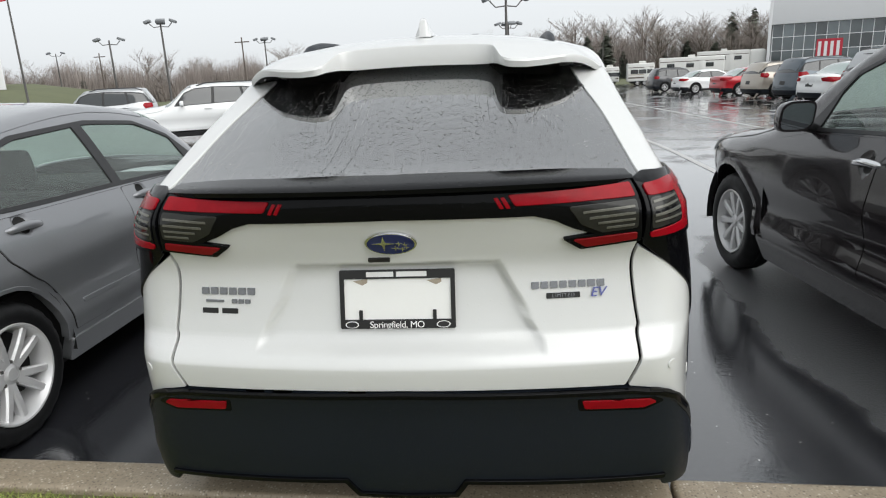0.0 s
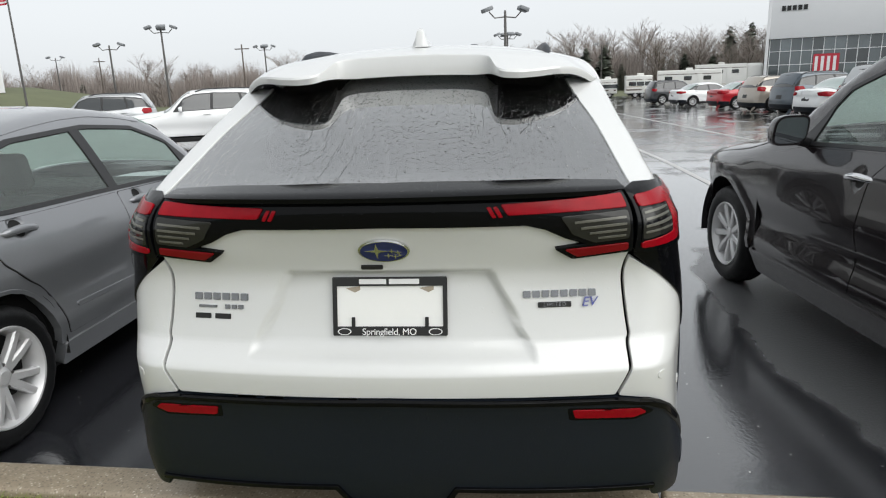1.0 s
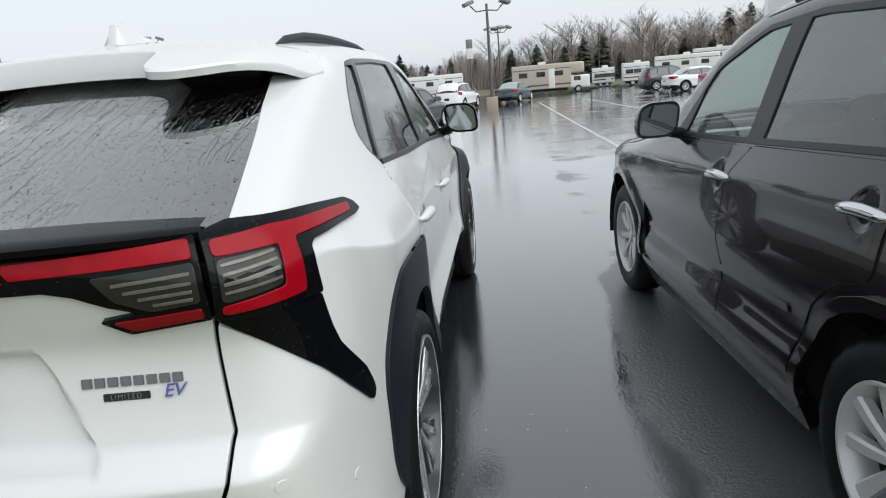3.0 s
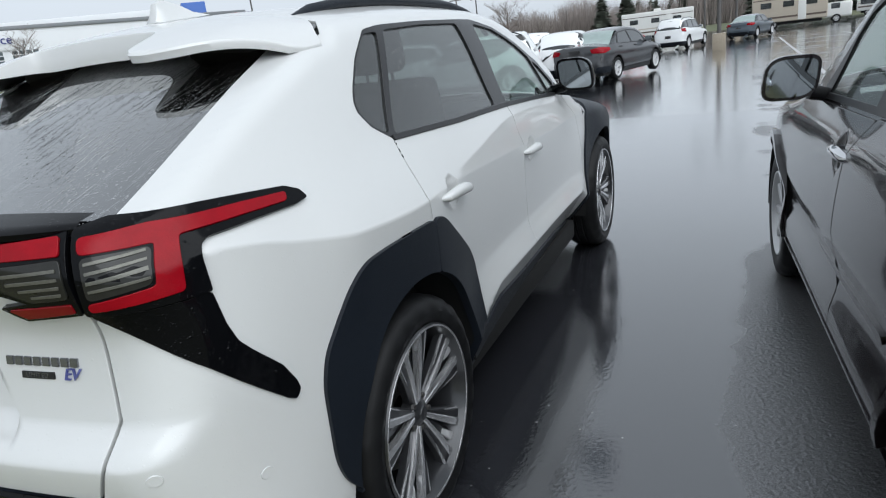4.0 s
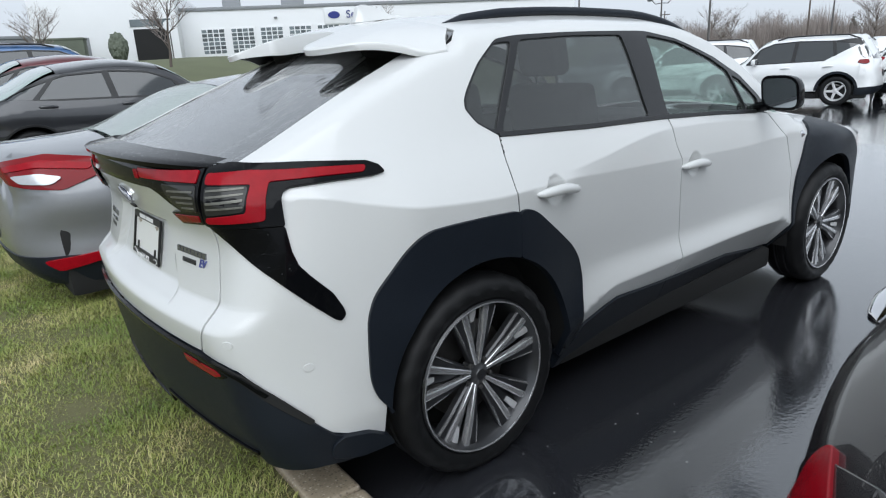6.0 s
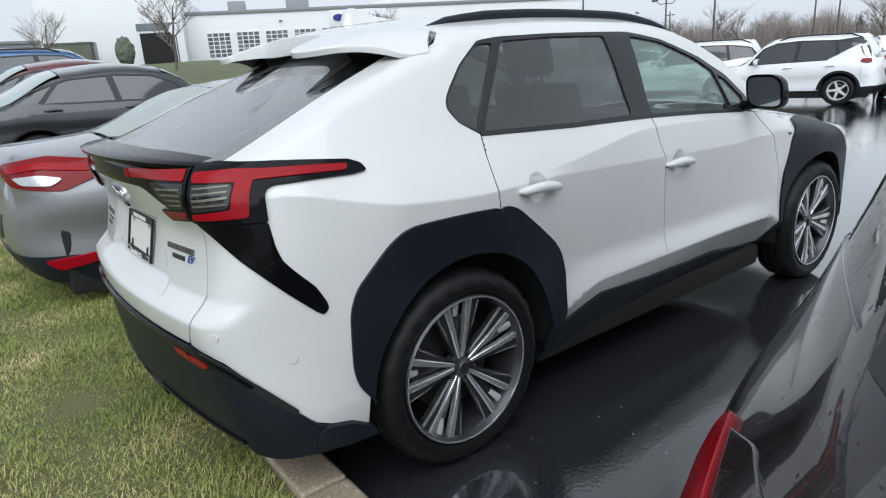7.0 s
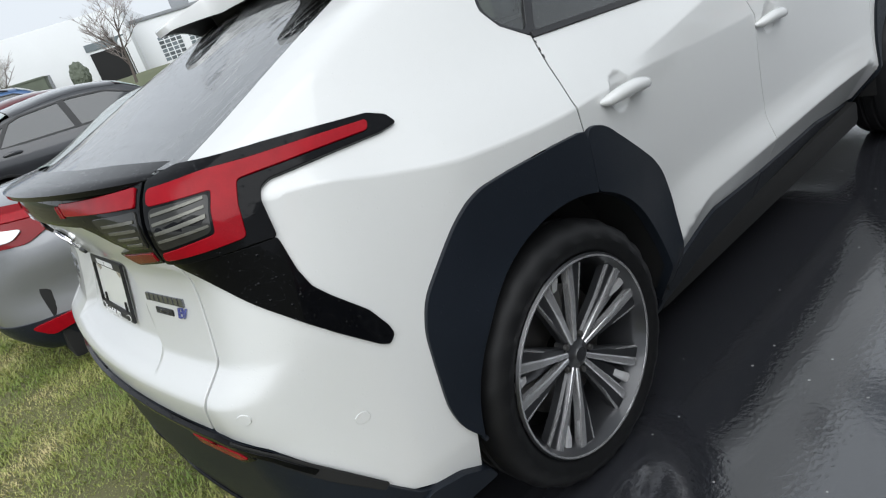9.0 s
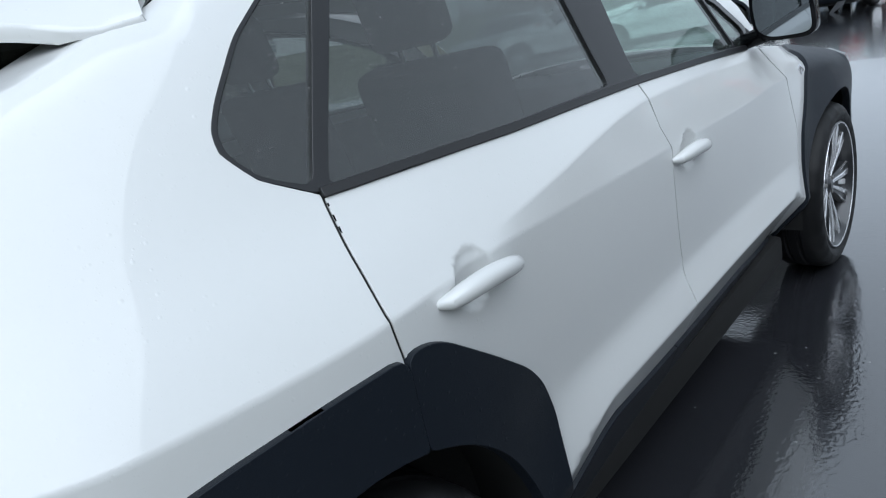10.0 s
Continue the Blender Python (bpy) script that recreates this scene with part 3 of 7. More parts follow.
def inside(poly, pts):
    p, hit = np.asarray(poly), np.zeros(len(pts), bool)
    x, y = pts[:, 0], pts[:, 1]
    for i in range(len(p)):
        (x0, y0), (x1, y1) = p[i - 1], p[i]
        if y0 != y1:
            hit ^= ((y0 > y) != (y1 > y)) & (x < (x1 - x0) * (y - y0) / (y1 - y0) + x0)
    return hit


def softened(poly, r):
    """An outline with its corners rounded off by about r."""
    p = np.asarray(poly, float)
    out = []
    for i in range(len(p)):
        a, b, c = p[i - 1], p[i], p[(i + 1) % len(p)]
        la, lc = np.linalg.norm(a - b), np.linalg.norm(c - b)
        k = min(r, 0.45 * la, 0.45 * lc)
        s, e = b + (a - b) / la * k, b + (c - b) / lc * k
        for t in (0, 0.33, 0.67, 1):
            out.append((1 - t) ** 2 * s + 2 * t * (1 - t) * b + t * t * e)
    return np.array(out)


def stepped(poly, step):
    out = []
    for i in range(len(poly)):
        a, b = poly[i - 1], poly[i]
        k = max(1, int(np.ceil(np.linalg.norm(b - a) / step)))
        out += [a + (b - a) * j / k for j in range(k)]
    keep = [out[0]]
    for q in out[1:]:
        if np.linalg.norm(q - keep[-1]) > 0.0012:
            keep.append(q)
    if np.linalg.norm(keep[-1] - keep[0]) < 0.0012:
        keep.pop()
    return np.array(keep)


def shrunk(poly, d):
    p = np.asarray(poly, float)
    area = sum(p[i - 1][0] * p[i][1] - p[i][0] * p[i - 1][1] for i in range(len(p)))
    out = []
    for i in range(len(p)):
        a, b = p[i] - p[i - 1], p[(i + 1) % len(p)] - p[i]
        n = np.array([-a[1], a[0]]) / max(np.linalg.norm(a), 1e-9) + np.array([-b[1], b[0]]) / max(np.linalg.norm(b), 1e-9)
        n = n / max(np.linalg.norm(n), 0.6)
        out.append(p[i] + n * d * (1 if area > 0 else -1))
    return np.array(out)


def panel(name, shape, how, outline, mat, parent, side=1, off=0.0, gap=0.0, edge=0.012, step=0.035, soft=0.008, holes=(), fine=(), at=0.1, label="", ridges=()):
    """A sheet that lies on a body: a flat outline carried on to it, with turned-down edges. side -1: on the other side of the car."""
    loops = []
    for k, o in enumerate([outline, *holes]):
        p = softened(o, soft) if soft else np.asarray(o, float)
        p = shrunk(p, gap if k == 0 else -gap) if gap else p
        loops.append(stepped(p, step * 0.7))
    outer = loops[0]
    lo, hi = outer.min(0), outer.max(0)
    gx, gy = np.meshgrid(np.arange(lo[0] + step / 2, hi[0], step), np.arange(lo[1] + step / 2, hi[1], step))
    gx[::2] += step / 2
    pts = [np.stack([gx.ravel(), gy.ravel()], 1)]
    for u, v, r in fine:
        f = np.linspace(-r, r, 15)
        fx, fy = np.meshgrid(u + f, v + f)
        near = (np.abs(pts[0][:, 0] - u) < r + step * 0.3) & (np.abs(pts[0][:, 1] - v) < r + step * 0.3)
        pts[0] = pts[0][~near]
        pts.append(np.stack([fx.ravel(), fy.ravel()], 1))
    for line in ridges:  # rows of points along a crease, so that it stays crisp
        q = np.asarray(line, float)
        d = np.concatenate([[0], np.cumsum(np.linalg.norm(np.diff(q, axis=0), axis=1))])
        s = np.arange(0, d[-1], 0.014)
        row = np.stack([np.interp(s, d, q[:, 0]), np.interp(s, d, q[:, 1])], 1)
        pts[0] = pts[0][np.array([np.min((row[:, 0] - a) ** 2 + (row[:, 1] - b) ** 2) for a, b in pts[0]]) > (0.011 + step * 0.3) ** 2]
        pts += [row, row + (0, 0.006), row - (0, 0.006)]
    pts = np.concatenate(pts)
    ok = inside(outer, pts)
    for h in loops[1:]:
        ok &= ~inside(h, pts)
    pts = pts[ok]
    edge_pts = np.concatenate(loops)
    if len(pts):
        far = np.array([np.min((edge_pts[:, 0] - q[0]) ** 2 + (edge_pts[:, 1] - q[1]) ** 2) for q in pts])
        pts = pts[far > (min(step, 0.02) * 0.3) ** 2]
    every = np.concatenate([edge_pts, pts])
    edges, k = [], 0
    for lp in loops:
        edges += [(k + i, k + (i + 1) % len(lp)) for i in range(len(lp))]
        k += len(lp)
    vs, es, fs = mathutils_cdt([Vector((float(a), float(b))) for a, b in every], edges, [], 0, 1e-6, False)[:3]
    uv = np.array([tuple(v) for v in vs])
    tri = np.array([q for q in fs if len(q) == 3])
    mid = uv[tri].mean(1)
    ok = inside(outer, mid)
    for h in loops[1:]:
        ok &= ~inside(h, mid)
    tri = tri[ok]
    p = land(shape, how, uv, at)
    nrm = shape.normal(p)
    p = p + nrm * off
    flip = np.einsum("ij,ij->i", np.cross(p[tri[:, 1]] - p[tri[:, 0]], p[tri[:, 2]] - p[tri[:, 0]]), nrm[tri[:, 0]])
    tri = np.where((flip < 0)[:, None], tri[:, ::-1], tri)
    count = {}
    for a, b, c in tri:
        for e in ((a, b), (b, c), (c, a)):
            count[e] = 1
    rim = [e for e in count if (e[1], e[0]) not in count]
    out = {}
    for a, b in rim:
        o = np.cross(p[b] - p[a], nrm[a])
        o = o / max(np.linalg.norm(o), 1e-9)
        for v in (a, b):
            out[v] = out.get(v, 0) + o
    verts, normals, faces = list(p), list(nrm), [tuple(t) for t in tri]
    ring = {}
    bev = min(0.002, edge * 0.4)
    for v, o in out.items():
        o = o / max(np.linalg.norm(o), 1e-9)
        ring[v] = (len(verts), len(verts) + 1)
        verts += [p[v] + o * bev - nrm[v] * bev, p[v] + o * bev - nrm[v] * edge]
        normals += [o, o]
    for a, b in rim:
        faces += [(b, a, ring[a][0], ring[b][0]), (ring[b][0], ring[a][0], ring[a][1], ring[b][1])]
    verts, normals = np.array(verts), np.array(normals)
    if side < 0:
        verts[:, 0] *= -1
        normals[:, 0] *= -1
        faces = [q[::-1] for q in faces]
    return mesh_part(name, verts, faces, mat, parent, label, normals)


def both(half):
    """A whole outline from its right half, which starts and ends on the middle line."""
    return list(half) + [(-u, v) for u, v in half[::-1] if abs(u) > 1e-6]


def arch(cy, cz, r, a0, a1, n=14):
    return [(cy + r * math.cos(radians(a0 + (a1 - a0) * i / n)), cz + r * math.sin(radians(a0 + (a1 - a0) * i / n))) for i in range(n + 1)]


def well(pos, r, side, n=18):
    """The black shell over a wheel: an arch, closed towards the middle of the car."""
    bm = bmesh.new()
    rows = []
    for k in range(n + 1):
        a = radians(-8 + 196 * k / n)
        rows.append([bm.verts.new((pos[0] + side * x, pos[1] + q * math.cos(a), pos[2] + q * math.sin(a))) for q, x in ((r, 0.1), (r, -0.22), (0.02, -0.22))])
    for p, q in zip(rows, rows[1:]):
        for i in range(2):
            bm.faces.new((p[i], p[i + 1], q[i + 1], q[i]))
    return bm


# ---- wheels: built with the outer face towards +x, hub in the origin ----
def spoke(bm, a, r0, r1, w0, w1, x0, x1, thick=0.03, lean=0.0, chamfer=0.25):
    """One spoke from r0 to r1 at the angle a (degrees), its outer face at x0 by the hub and x1 by the rim."""
    c, s = math.cos(radians(a)), math.sin(radians(a))
    ring = []
    for r, w, x, sh in ((r0, w0, x0, 0.0), ((r0 + r1) / 2, (w0 + w1) / 2, (x0 + x1) / 2 + 0.004, lean * 0.5), (r1, w1, x1, lean)):
        row = []
        for t, d in ((-1, thick), (-1, thick * chamfer), (-1 + 0.35, 0), (1 - 0.35, 0), (1, thick * chamfer), (1, thick)):
            o = t * w / 2 + sh
            row.append(bm.verts.new((x - d, r * c - o * s, r * s + o * c)))
        ring.append(row)
    for p, q in zip(ring, ring[1:]):
        for i in range(5):
            bm.faces.new((p[i], p[i + 1], q[i + 1], q[i]))
    bm.faces.new(ring[0])
    bm.faces.new(ring[-1])


def wheel(parent, pos, turn, r, rim, width, style, fine=True, name="wheel"):
    """A tyre, a rim with its spokes, a hub and a brake disc under one wheel. turn: degrees about the axle; a negative x puts the outer face to -x."""
    hub = new(name)
    hub.parent = parent
    hub.matrix_basis = Matrix.Translation(pos) @ (pose(0, 0, 0, turn) if pos[0] > 0 else pose(0, 0, 0, turn, 0, 180))
    h = width / 2
    n = 72 if fine else 28
    body = lathe([(rim - 0.012, h - 0.055), (rim + 0.004, h - 0.018), (rim + 0.016, h - 0.008), (rim + (r - rim) * 0.45, h), (r - 0.028, h - 0.008),
                  (r - 0.01, h - 0.022), (r, h - 0.05), (r, 0.035), (r - 0.007, 0.03), (r - 0.007, 0.02), (r, 0.015), (r, -0.015), (r - 0.007, -0.02), (r - 0.007, -0.03), (r, -0.035),
                  (r, -h + 0.05), (r - 0.02, -h + 0.015), (rim, -h)], n)
    if fine:
        for v in body.verts:
            q = Vector((v.co.y, v.co.z)).length
            if q > r - 0.03 and abs(v.co.x) > h - 0.06 and (int(round(math.atan2(v.co.z, v.co.y) / (2 * math.pi) * n)) % 3) == 0:
                v.co.y, v.co.z = v.co.y * (1 - 0.006 / q), v.co.z * (1 - 0.006 / q)
    part("tyre", body, "tyre", hub)
    part("rim", lathe([(rim + 0.006, h - 0.012), (rim + 0.002, h - 0.006), (rim - 0.006, h - 0.008), (rim - 0.012, h - 0.02), (rim - 0.028, h - 0.06), (rim - 0.034, -h + 0.03), (rim - 0.004, -h + 0.02)], n),
         "alloy_dark" if style == "main" else "alloy_silver", hub)
    face = h - 0.022
    if style == "main":
        bm, dk = bmesh.new(), bmesh.new()
        for k in range(5):
            a = 90 + 72 * k
            for sgn in (-1, 1):
                spoke(bm, a + sgn * 10.5, 0.04, rim - 0.003, 0.014, 0.029, face - 0.024, face - 0.002, 0.022, sgn * 0.004, 0.12)
                spoke(bm, a + sgn * 20.5, 0.075, rim - 0.02, 0.004, 0.006, face - 0.03, face - 0.006, 0.02, sgn * 0.006)
                spoke(dk, a + sgn * 16.5, 0.055, rim - 0.004, 0.026, 0.046, face - 0.03, face - 0.007, 0.03, sgn * 0.006)
            spoke(dk, a, 0.06, rim - 0.02, 0.03, 0.05, face - 0.05, face - 0.03, 0.02)
            ins = bmesh.new()
            spoke(ins, a, 0.205, rim - 0.014, 0.02, 0.03, face - 0.03, face - 0.014, 0.012)
            part("spoke_insert", ins, "alloy_silver", hub, "silver spoke insert", False)
        part("spokes", bm, "alloy", hub, "machined bright spokes", False)
        part("spoke_pocket", dk, "alloy_dark", hub, "black painted spoke pockets", False)
        part("rim_edge", lathe([(rim + 0.001, face + 0.014), (rim, face + 0.0175), (rim - 0.005, face + 0.016), (rim - 0.006, face + 0.008)], n), "alloy", hub, "bright machined rim edge")
    else:
        bm = bmesh.new()
        count, w0, w1, pair = {"ten": (10, 0.03, 0.03, 0), "twin": (5, 0.036, 0.03, 9), "nine": (9, 0.034, 0.054, 0), "five": (5, 0.06, 0.05, 0), "twist": (5, 0.045, 0.036, 10)}[style]
        for k in range(count):
            a = 90 + 360 / count * k
            for sgn in ((-1, 1) if pair else (0,)):
                spoke(bm, a + sgn * pair, 0.045, rim - 0.008, w0, w1, face - 0.02, face - 0.004, 0.035, sgn * 0.012 + (0.02 if style == "twist" else 0))
        part("spokes", bm, "alloy_silver", hub, "silver alloy spokes", False)
    w = 0.72 if style == "main" else 1.0
    part("hub_cap", lathe([(0.002, face - 0.012), (0.028 * w, face - 0.013), (0.033 * w, face - 0.018), (0.062 * w, face - 0.028), (0.072 * w, face - 0.044), (0.072 * w, face - 0.07)], 32), "alloy_dark" if style == "main" else "alloy_silver", hub)
    if fine:
        for k in range(5):
            a = radians(90 + 36 + 72 * k)
            part("wheel_nut", moved(lathe([(0.001, 0.012), (0.008, 0.01), (0.009, 0)], 8), Matrix.Translation((face - 0.03, 0.055 * math.cos(a), 0.055 * math.sin(a)))), "steel", hub)
    part("brake_disc", lathe([(0.05, 0.0), (rim * 0.66, 0.0), (rim * 0.66, -0.02), (0.05, -0.02)], 40, None, True), "steel", hub)
    part("wheel_back", lathe([(0.001, -h + 0.05), (rim - 0.03, -h + 0.045)], 24), "shadow", hub)
    return hub


def seat(parent, x, y, z, mat="seat", head=True, name="seat"):
    """A car seat's backrest with its head restraint, leaning back."""
    s = new(name)
    s.parent = parent
    s.matrix_basis = pose(x, y, z, 12)
    part("backrest", box(-0.24, 0.24, -0.06, 0.06, -0.1, 0.56, 0.05, None, 3), mat, s)
    part("cushion", box(-0.25, 0.25, 0.0, 0.5, -0.18, -0.04, 0.04, None, 3), mat, s)
    if head:
        part("head_restraint", box(-0.13, 0.13, -0.05, 0.04, 0.6, 0.8, 0.045, None, 3), mat, s)
        for d in (-0.06, 0.06):
            part("head_restraint_post", tube([(d, 0, 0.52), (d, 0, 0.64)], 0.007), "chrome", s)
    return s


def steering_wheel(parent, x, y, z):
    w = new("steering_wheel")
    w.parent = parent
    w.matrix_basis = pose(x, y, z, -65)
    bm = bmesh.new()
    ring = [(0.18 * math.cos(a * math.pi / 16), 0.18 * math.sin(a * math.pi / 16), 0) for a in range(33)]
    tube(ring, 0.015, 8, bm)
    part("wheel_rim", bm, "seat", w)
    part("wheel_boss", box(-0.17, 0.17, -0.05, 0.03, -0.03, 0.0, 0.02), "seat", w)


def door_handle(parent, shape, y, z, length, mat, side=1, proud=0.034, label=""):
    """A grab handle along the car, with its ends on the skin."""
    p = land(shape, "x", [(y, z), (y + length, z - 0.01)])
    xs = max(p[0][0], p[1][0])
    pts, rs = [], []
    for i in range(13):
        t = i / 12
        bulge = math.sin(math.pi * min(max(t, 0), 1)) ** 0.35
        pts.append((side * (xs - 0.004 + proud * bulge * 0.8), y + length * t, z - 0.01 * t + 0.012 * math.sin(math.pi * t) - 0.012))
        rs.append(0.02 * (0.35 + 0.65 * math.sin(math.pi * t) ** 0.3))
    return part("door_handle", tube(pts, rs, 12, None, 1.0), mat, parent, label)


def mirror(parent, shape, x, y, z, mat, side=1, size=(0.24, 0.15), cap="gloss_black"):
    """A door mirror: shell, glass that looks back, and its foot."""
    s = new("door_mirror")
    s.parent = parent
    s.matrix_basis = Matrix.Translation((side * x, y, z))
    w, h = size
    bm = bmesh.new()
    bmesh.ops.create_uvsphere(bm, u_segments=24, v_segments=14, radius=1.0)
    for v in bm.verts:
        c = v.co
        e = lambda q, k: math.copysign(abs(q) ** k, q)
        v.co = (e(c.x, 0.55) * w / 2 - 0.02 * c.z * side, max(e(c.y, 0.7), -0.12) * 0.1, e(c.z, 0.6) * h / 2)
    part("shell", bm, mat, s)
    bm = bmesh.new()
    bmesh.ops.create_circle(bm, cap_ends=True, segments=36, radius=1.0)
    for v in bm.verts:
        c = v.co.copy()
        e = lambda q, k: math.copysign(abs(q) ** k, q)
        v.co = (e(c.x, 0.5) * w / 2 * 0.86 - 0.018 * c.y * side, -0.0155, e(c.y, 0.55) * h / 2 * 0.84)
    g = part("mirror_glass", bm, "mirror", s, "silvered mirror glass")
    part("foot", tube([(-side * w * 0.35, 0.03, -h * 0.36), (-side * (w * 0.5 + 0.06), 0.05, -h * 0.5), (-side * (w * 0.5 + 0.14), 0.06, -h * 0.5)], [0.03, 0.026, 0.03], 10), cap, s)
    return s

# ---- ground: one sheet of asphalt that falls away gently, the kerb and the verge ----
def rise(y):
    """Height of the lot: level by the verge, then falling by 1.6 in 100 to its far end."""
    return -0.016 * (min(max(y, 9.0), 104.0) - 9.0)


def cross(x, y):
    """The bays beside the verge climb gently towards the service hall."""
    return 0.06 * max(0.0, min(-3.9 - x, 20.0)) * min(1.0, max(0.0, (13.0 - y) / 6.0))


def sheet(name, xs, ys, dz, mat, label):
    verts = [(x, y, rise(y) + dz + (cross(x, y) if name == "road" else 0.0)) for y in ys for x in xs]
    k = len(xs)
    faces = [(j * k + i, j * k + i + 1, (j + 1) * k + i + 1, (j + 1) * k + i) for j in range(len(ys) - 1) for i in range(k - 1)]
    return tagged(mesh_part(name, verts, faces, mat, None, label, None, False), "", "", "", "structure")


sheet("ground", (-1500, 1500), (-1500, 9, 104, 1500), -0.02, "field", "winter field that runs to the horizon")
sheet("road", (-75, -23.9, -15, -3.9, 75), (-0.9, 4, 7, 9, 13, 104), 0.0, "asphalt", "dark wet asphalt of the car park with puddles")
kerb = tagged(new("kerb"), "wet exposed-aggregate concrete kerb", "kerb", "", "structure")
kerb.matrix_basis = pose(0, -0.47, 0, 0, 0, -2.1)
for k in range(-6, 5):
    part("kerb_stone", box(3.0 * k + 0.83 + 0.004, 3.0 * k + 3.83 - 0.004, -0.17, 0.0, -0.1, 0.13, 0.018, None, 3), "aggregate", kerb)
turf = box(-30, 30, -14, -0.62, -0.2, 0.1)
tagged(part("verge", moved(turf, pose(0, 0, 0, 0, 0, -2.1)), "soil", None, "patchy winter grass verge", False), "", "", "", "structure")

# ---- the white electric car ----
def electric_car():
    S = main_car_shape()
    car = tagged(new("electric_suv"), "pearl white electric crossover with black arch cladding, wet with rain", "car")
    R, Z0 = 0.437, 0.37
    P = lambda name, how, outline, mat, side=1, **k: panel(name, S, how, outline, mat, car, side, **k)
    window_line = [(0.194, 0.486), (0.114, 0.533), (0.079, 0.584), (0.083, 0.614), (0.108, 0.65), (0.18, 0.728), (0.29, 0.807), (0.398, 0.817), (0.671, 0.82), (1.027, 0.817),
                   (1.179, 0.816), (1.428, 0.781), (1.742, 0.694), (1.949, 0.605), (2.104, 0.47)]
    lamp_line = [(-0.721, 0.567), (-0.581, 0.512), (-0.36, 0.47), (-0.325, 0.449), (-0.314, 0.425), (-0.356, 0.422), (-0.488, 0.431), (-0.608, 0.443), (-0.632, 0.435), (-0.644, 0.414),
                 (-0.647, 0.383), (-0.649, 0.349), (-0.646, 0.28), (-0.636, 0.239), (-0.615, 0.204), (-0.563, 0.138), (-0.536, 0.093), (-0.528, 0.076), (-0.445, 0.066)]
    crease = [(float(y), float(S.levels[4][0](y))) for y in np.arange(-0.6, 2.42, 0.03)]
    upper = [(float(y), float(S.levels[5][0](y))) for y in np.arange(0.36, 2.3, 0.03)]
    under = [(float(y), float(S.levels[1][0](y))) for y in np.arange(0.7, 2.3, 0.06)]
    keys = np.array(((0.1905, 0.85), (0.1925, 0.93), (0.1815, 1.009), (0.1885, 1.115), (0.2, 1.196)))
    seam = [(float(np.interp(z, keys[:, 1], keys[:, 0])), float(z)) for z in np.linspace(0.85, 1.196, 24)]
    for s in (1, -1):
        seal = [(-0.55, 0.3), (-0.62, 1.1), (2.2, 1.1), (3.3, 0.9), (3.4, 0.3)] + arch(2.85, Z0, 0.46, 0, 180) + [(2.37, 0.24), (0.5, 0.24)] + arch(0.02, Z0, 0.46, 0, 180)
        P("body_shell", "x", seal, "shadow", s, off=-0.022, step=0.05, soft=0)
        rear_arch = slanted(S, arch(0.03, Z0, R, 170, 68))
        P("quarter_panel", "s", lamp_line + [(-0.44, 0.02)] + rear_arch + slanted(S, [(y - 0.0042, z) for y, z in seam]) + window_line[1:]
          + [(2.2, 0.42), (2.16, 0.55), (1.97, 0.69), (1.76, 0.775), (1.45, 0.862), (1.1, 0.9), (0.6, 0.9), (0.25, 0.875), (0.106, 0.828), (0.007, 0.82), (-0.016, 0.864), (-0.209, 0.787),
             (-0.404, 0.702), (-0.598, 0.618)], "white", s, step=0.02, soft=0.002, ridges=[slanted(S, [q for q in crease if q[0] < 0.3])])
        sill = [(1.263, 0.405), (0.815, 0.44), (0.588, 0.385), (0.5, 0.3)]
        door = P("rear_door", "x", [(0.664, 1.177), (1.2, 1.162), (1.228, 1.038), (1.262, 0.97), (1.3, 0.638)] + sill + arch(0.03, Z0, R, 0, 67) + [(y + 0.0042, z) for y, z in seam],
                 "white", s, step=0.02, fine=[(0.395, 0.98, 0.065)], soft=0.004, ridges=[crease, upper, under])
        front = P("front_door", "x", [(1.209, 1.162), (1.589, 1.145), (2.018, 1.115), (2.13, 1.1), (2.3, 0.954), (2.388, 0.753), (2.4, 0.42), (2.4, 0.31), (2.2, 0.33), (1.8, 0.396), (1.268, 0.405), (1.306, 0.638), (1.267, 0.97), (1.233, 1.038)],
                  "white", s, gap=0.002, step=0.022, fine=[(1.375, 0.94, 0.065)], soft=0.004, ridges=[crease, upper, under])
        # black strips let into the door gaps to paint in their shade
        P("door_seal", "x", [(y - 0.0044, z) for y, z in seam] + [(y + 0.0044, z) for y, z in seam[::-1]], "shadow", s, off=-0.003, edge=0.003, step=0.02, soft=0)
        gap_line = [(1.2045, 1.155), (1.2305, 1.038), (1.2645, 0.97), (1.303, 0.638), (1.2655, 0.41)]
        P("door_seal", "x", [(y - 0.0042, z) for y, z in gap_line] + [(y + 0.0042, z) for y, z in gap_line[::-1]], "shadow", s, off=-0.003, edge=0.003, step=0.02, soft=0)
        door_handle(door, S, 0.29, 0.99, 0.215, "white", s)
        door_handle(front, S, 1.27, 0.948, 0.215, "white", s)
        P("front_fender", "x", [(2.135, 1.1), (2.5, 1.055), (2.9, 1.0), (3.3, 0.93), (3.45, 0.87), (3.3, 0.7)] + arch(2.85, Z0, R, 10, 170) + [(2.404, 0.42), (2.392, 0.753), (2.304, 0.954)], "white", s, gap=0.0024, step=0.05, soft=0.004)
        # black plastic round the wheels and along the sill
        outer = [(-0.389, 0.387), (-0.441, 0.452), (-0.458, 0.518), (-0.453, 0.635), (-0.447, 0.713), (-0.418, 0.781), (-0.363, 0.833), (-0.293, 0.9), (-0.246, 0.932), (-0.201, 0.947), (-0.11, 0.95), (0.059, 0.948), (0.187, 0.942)]
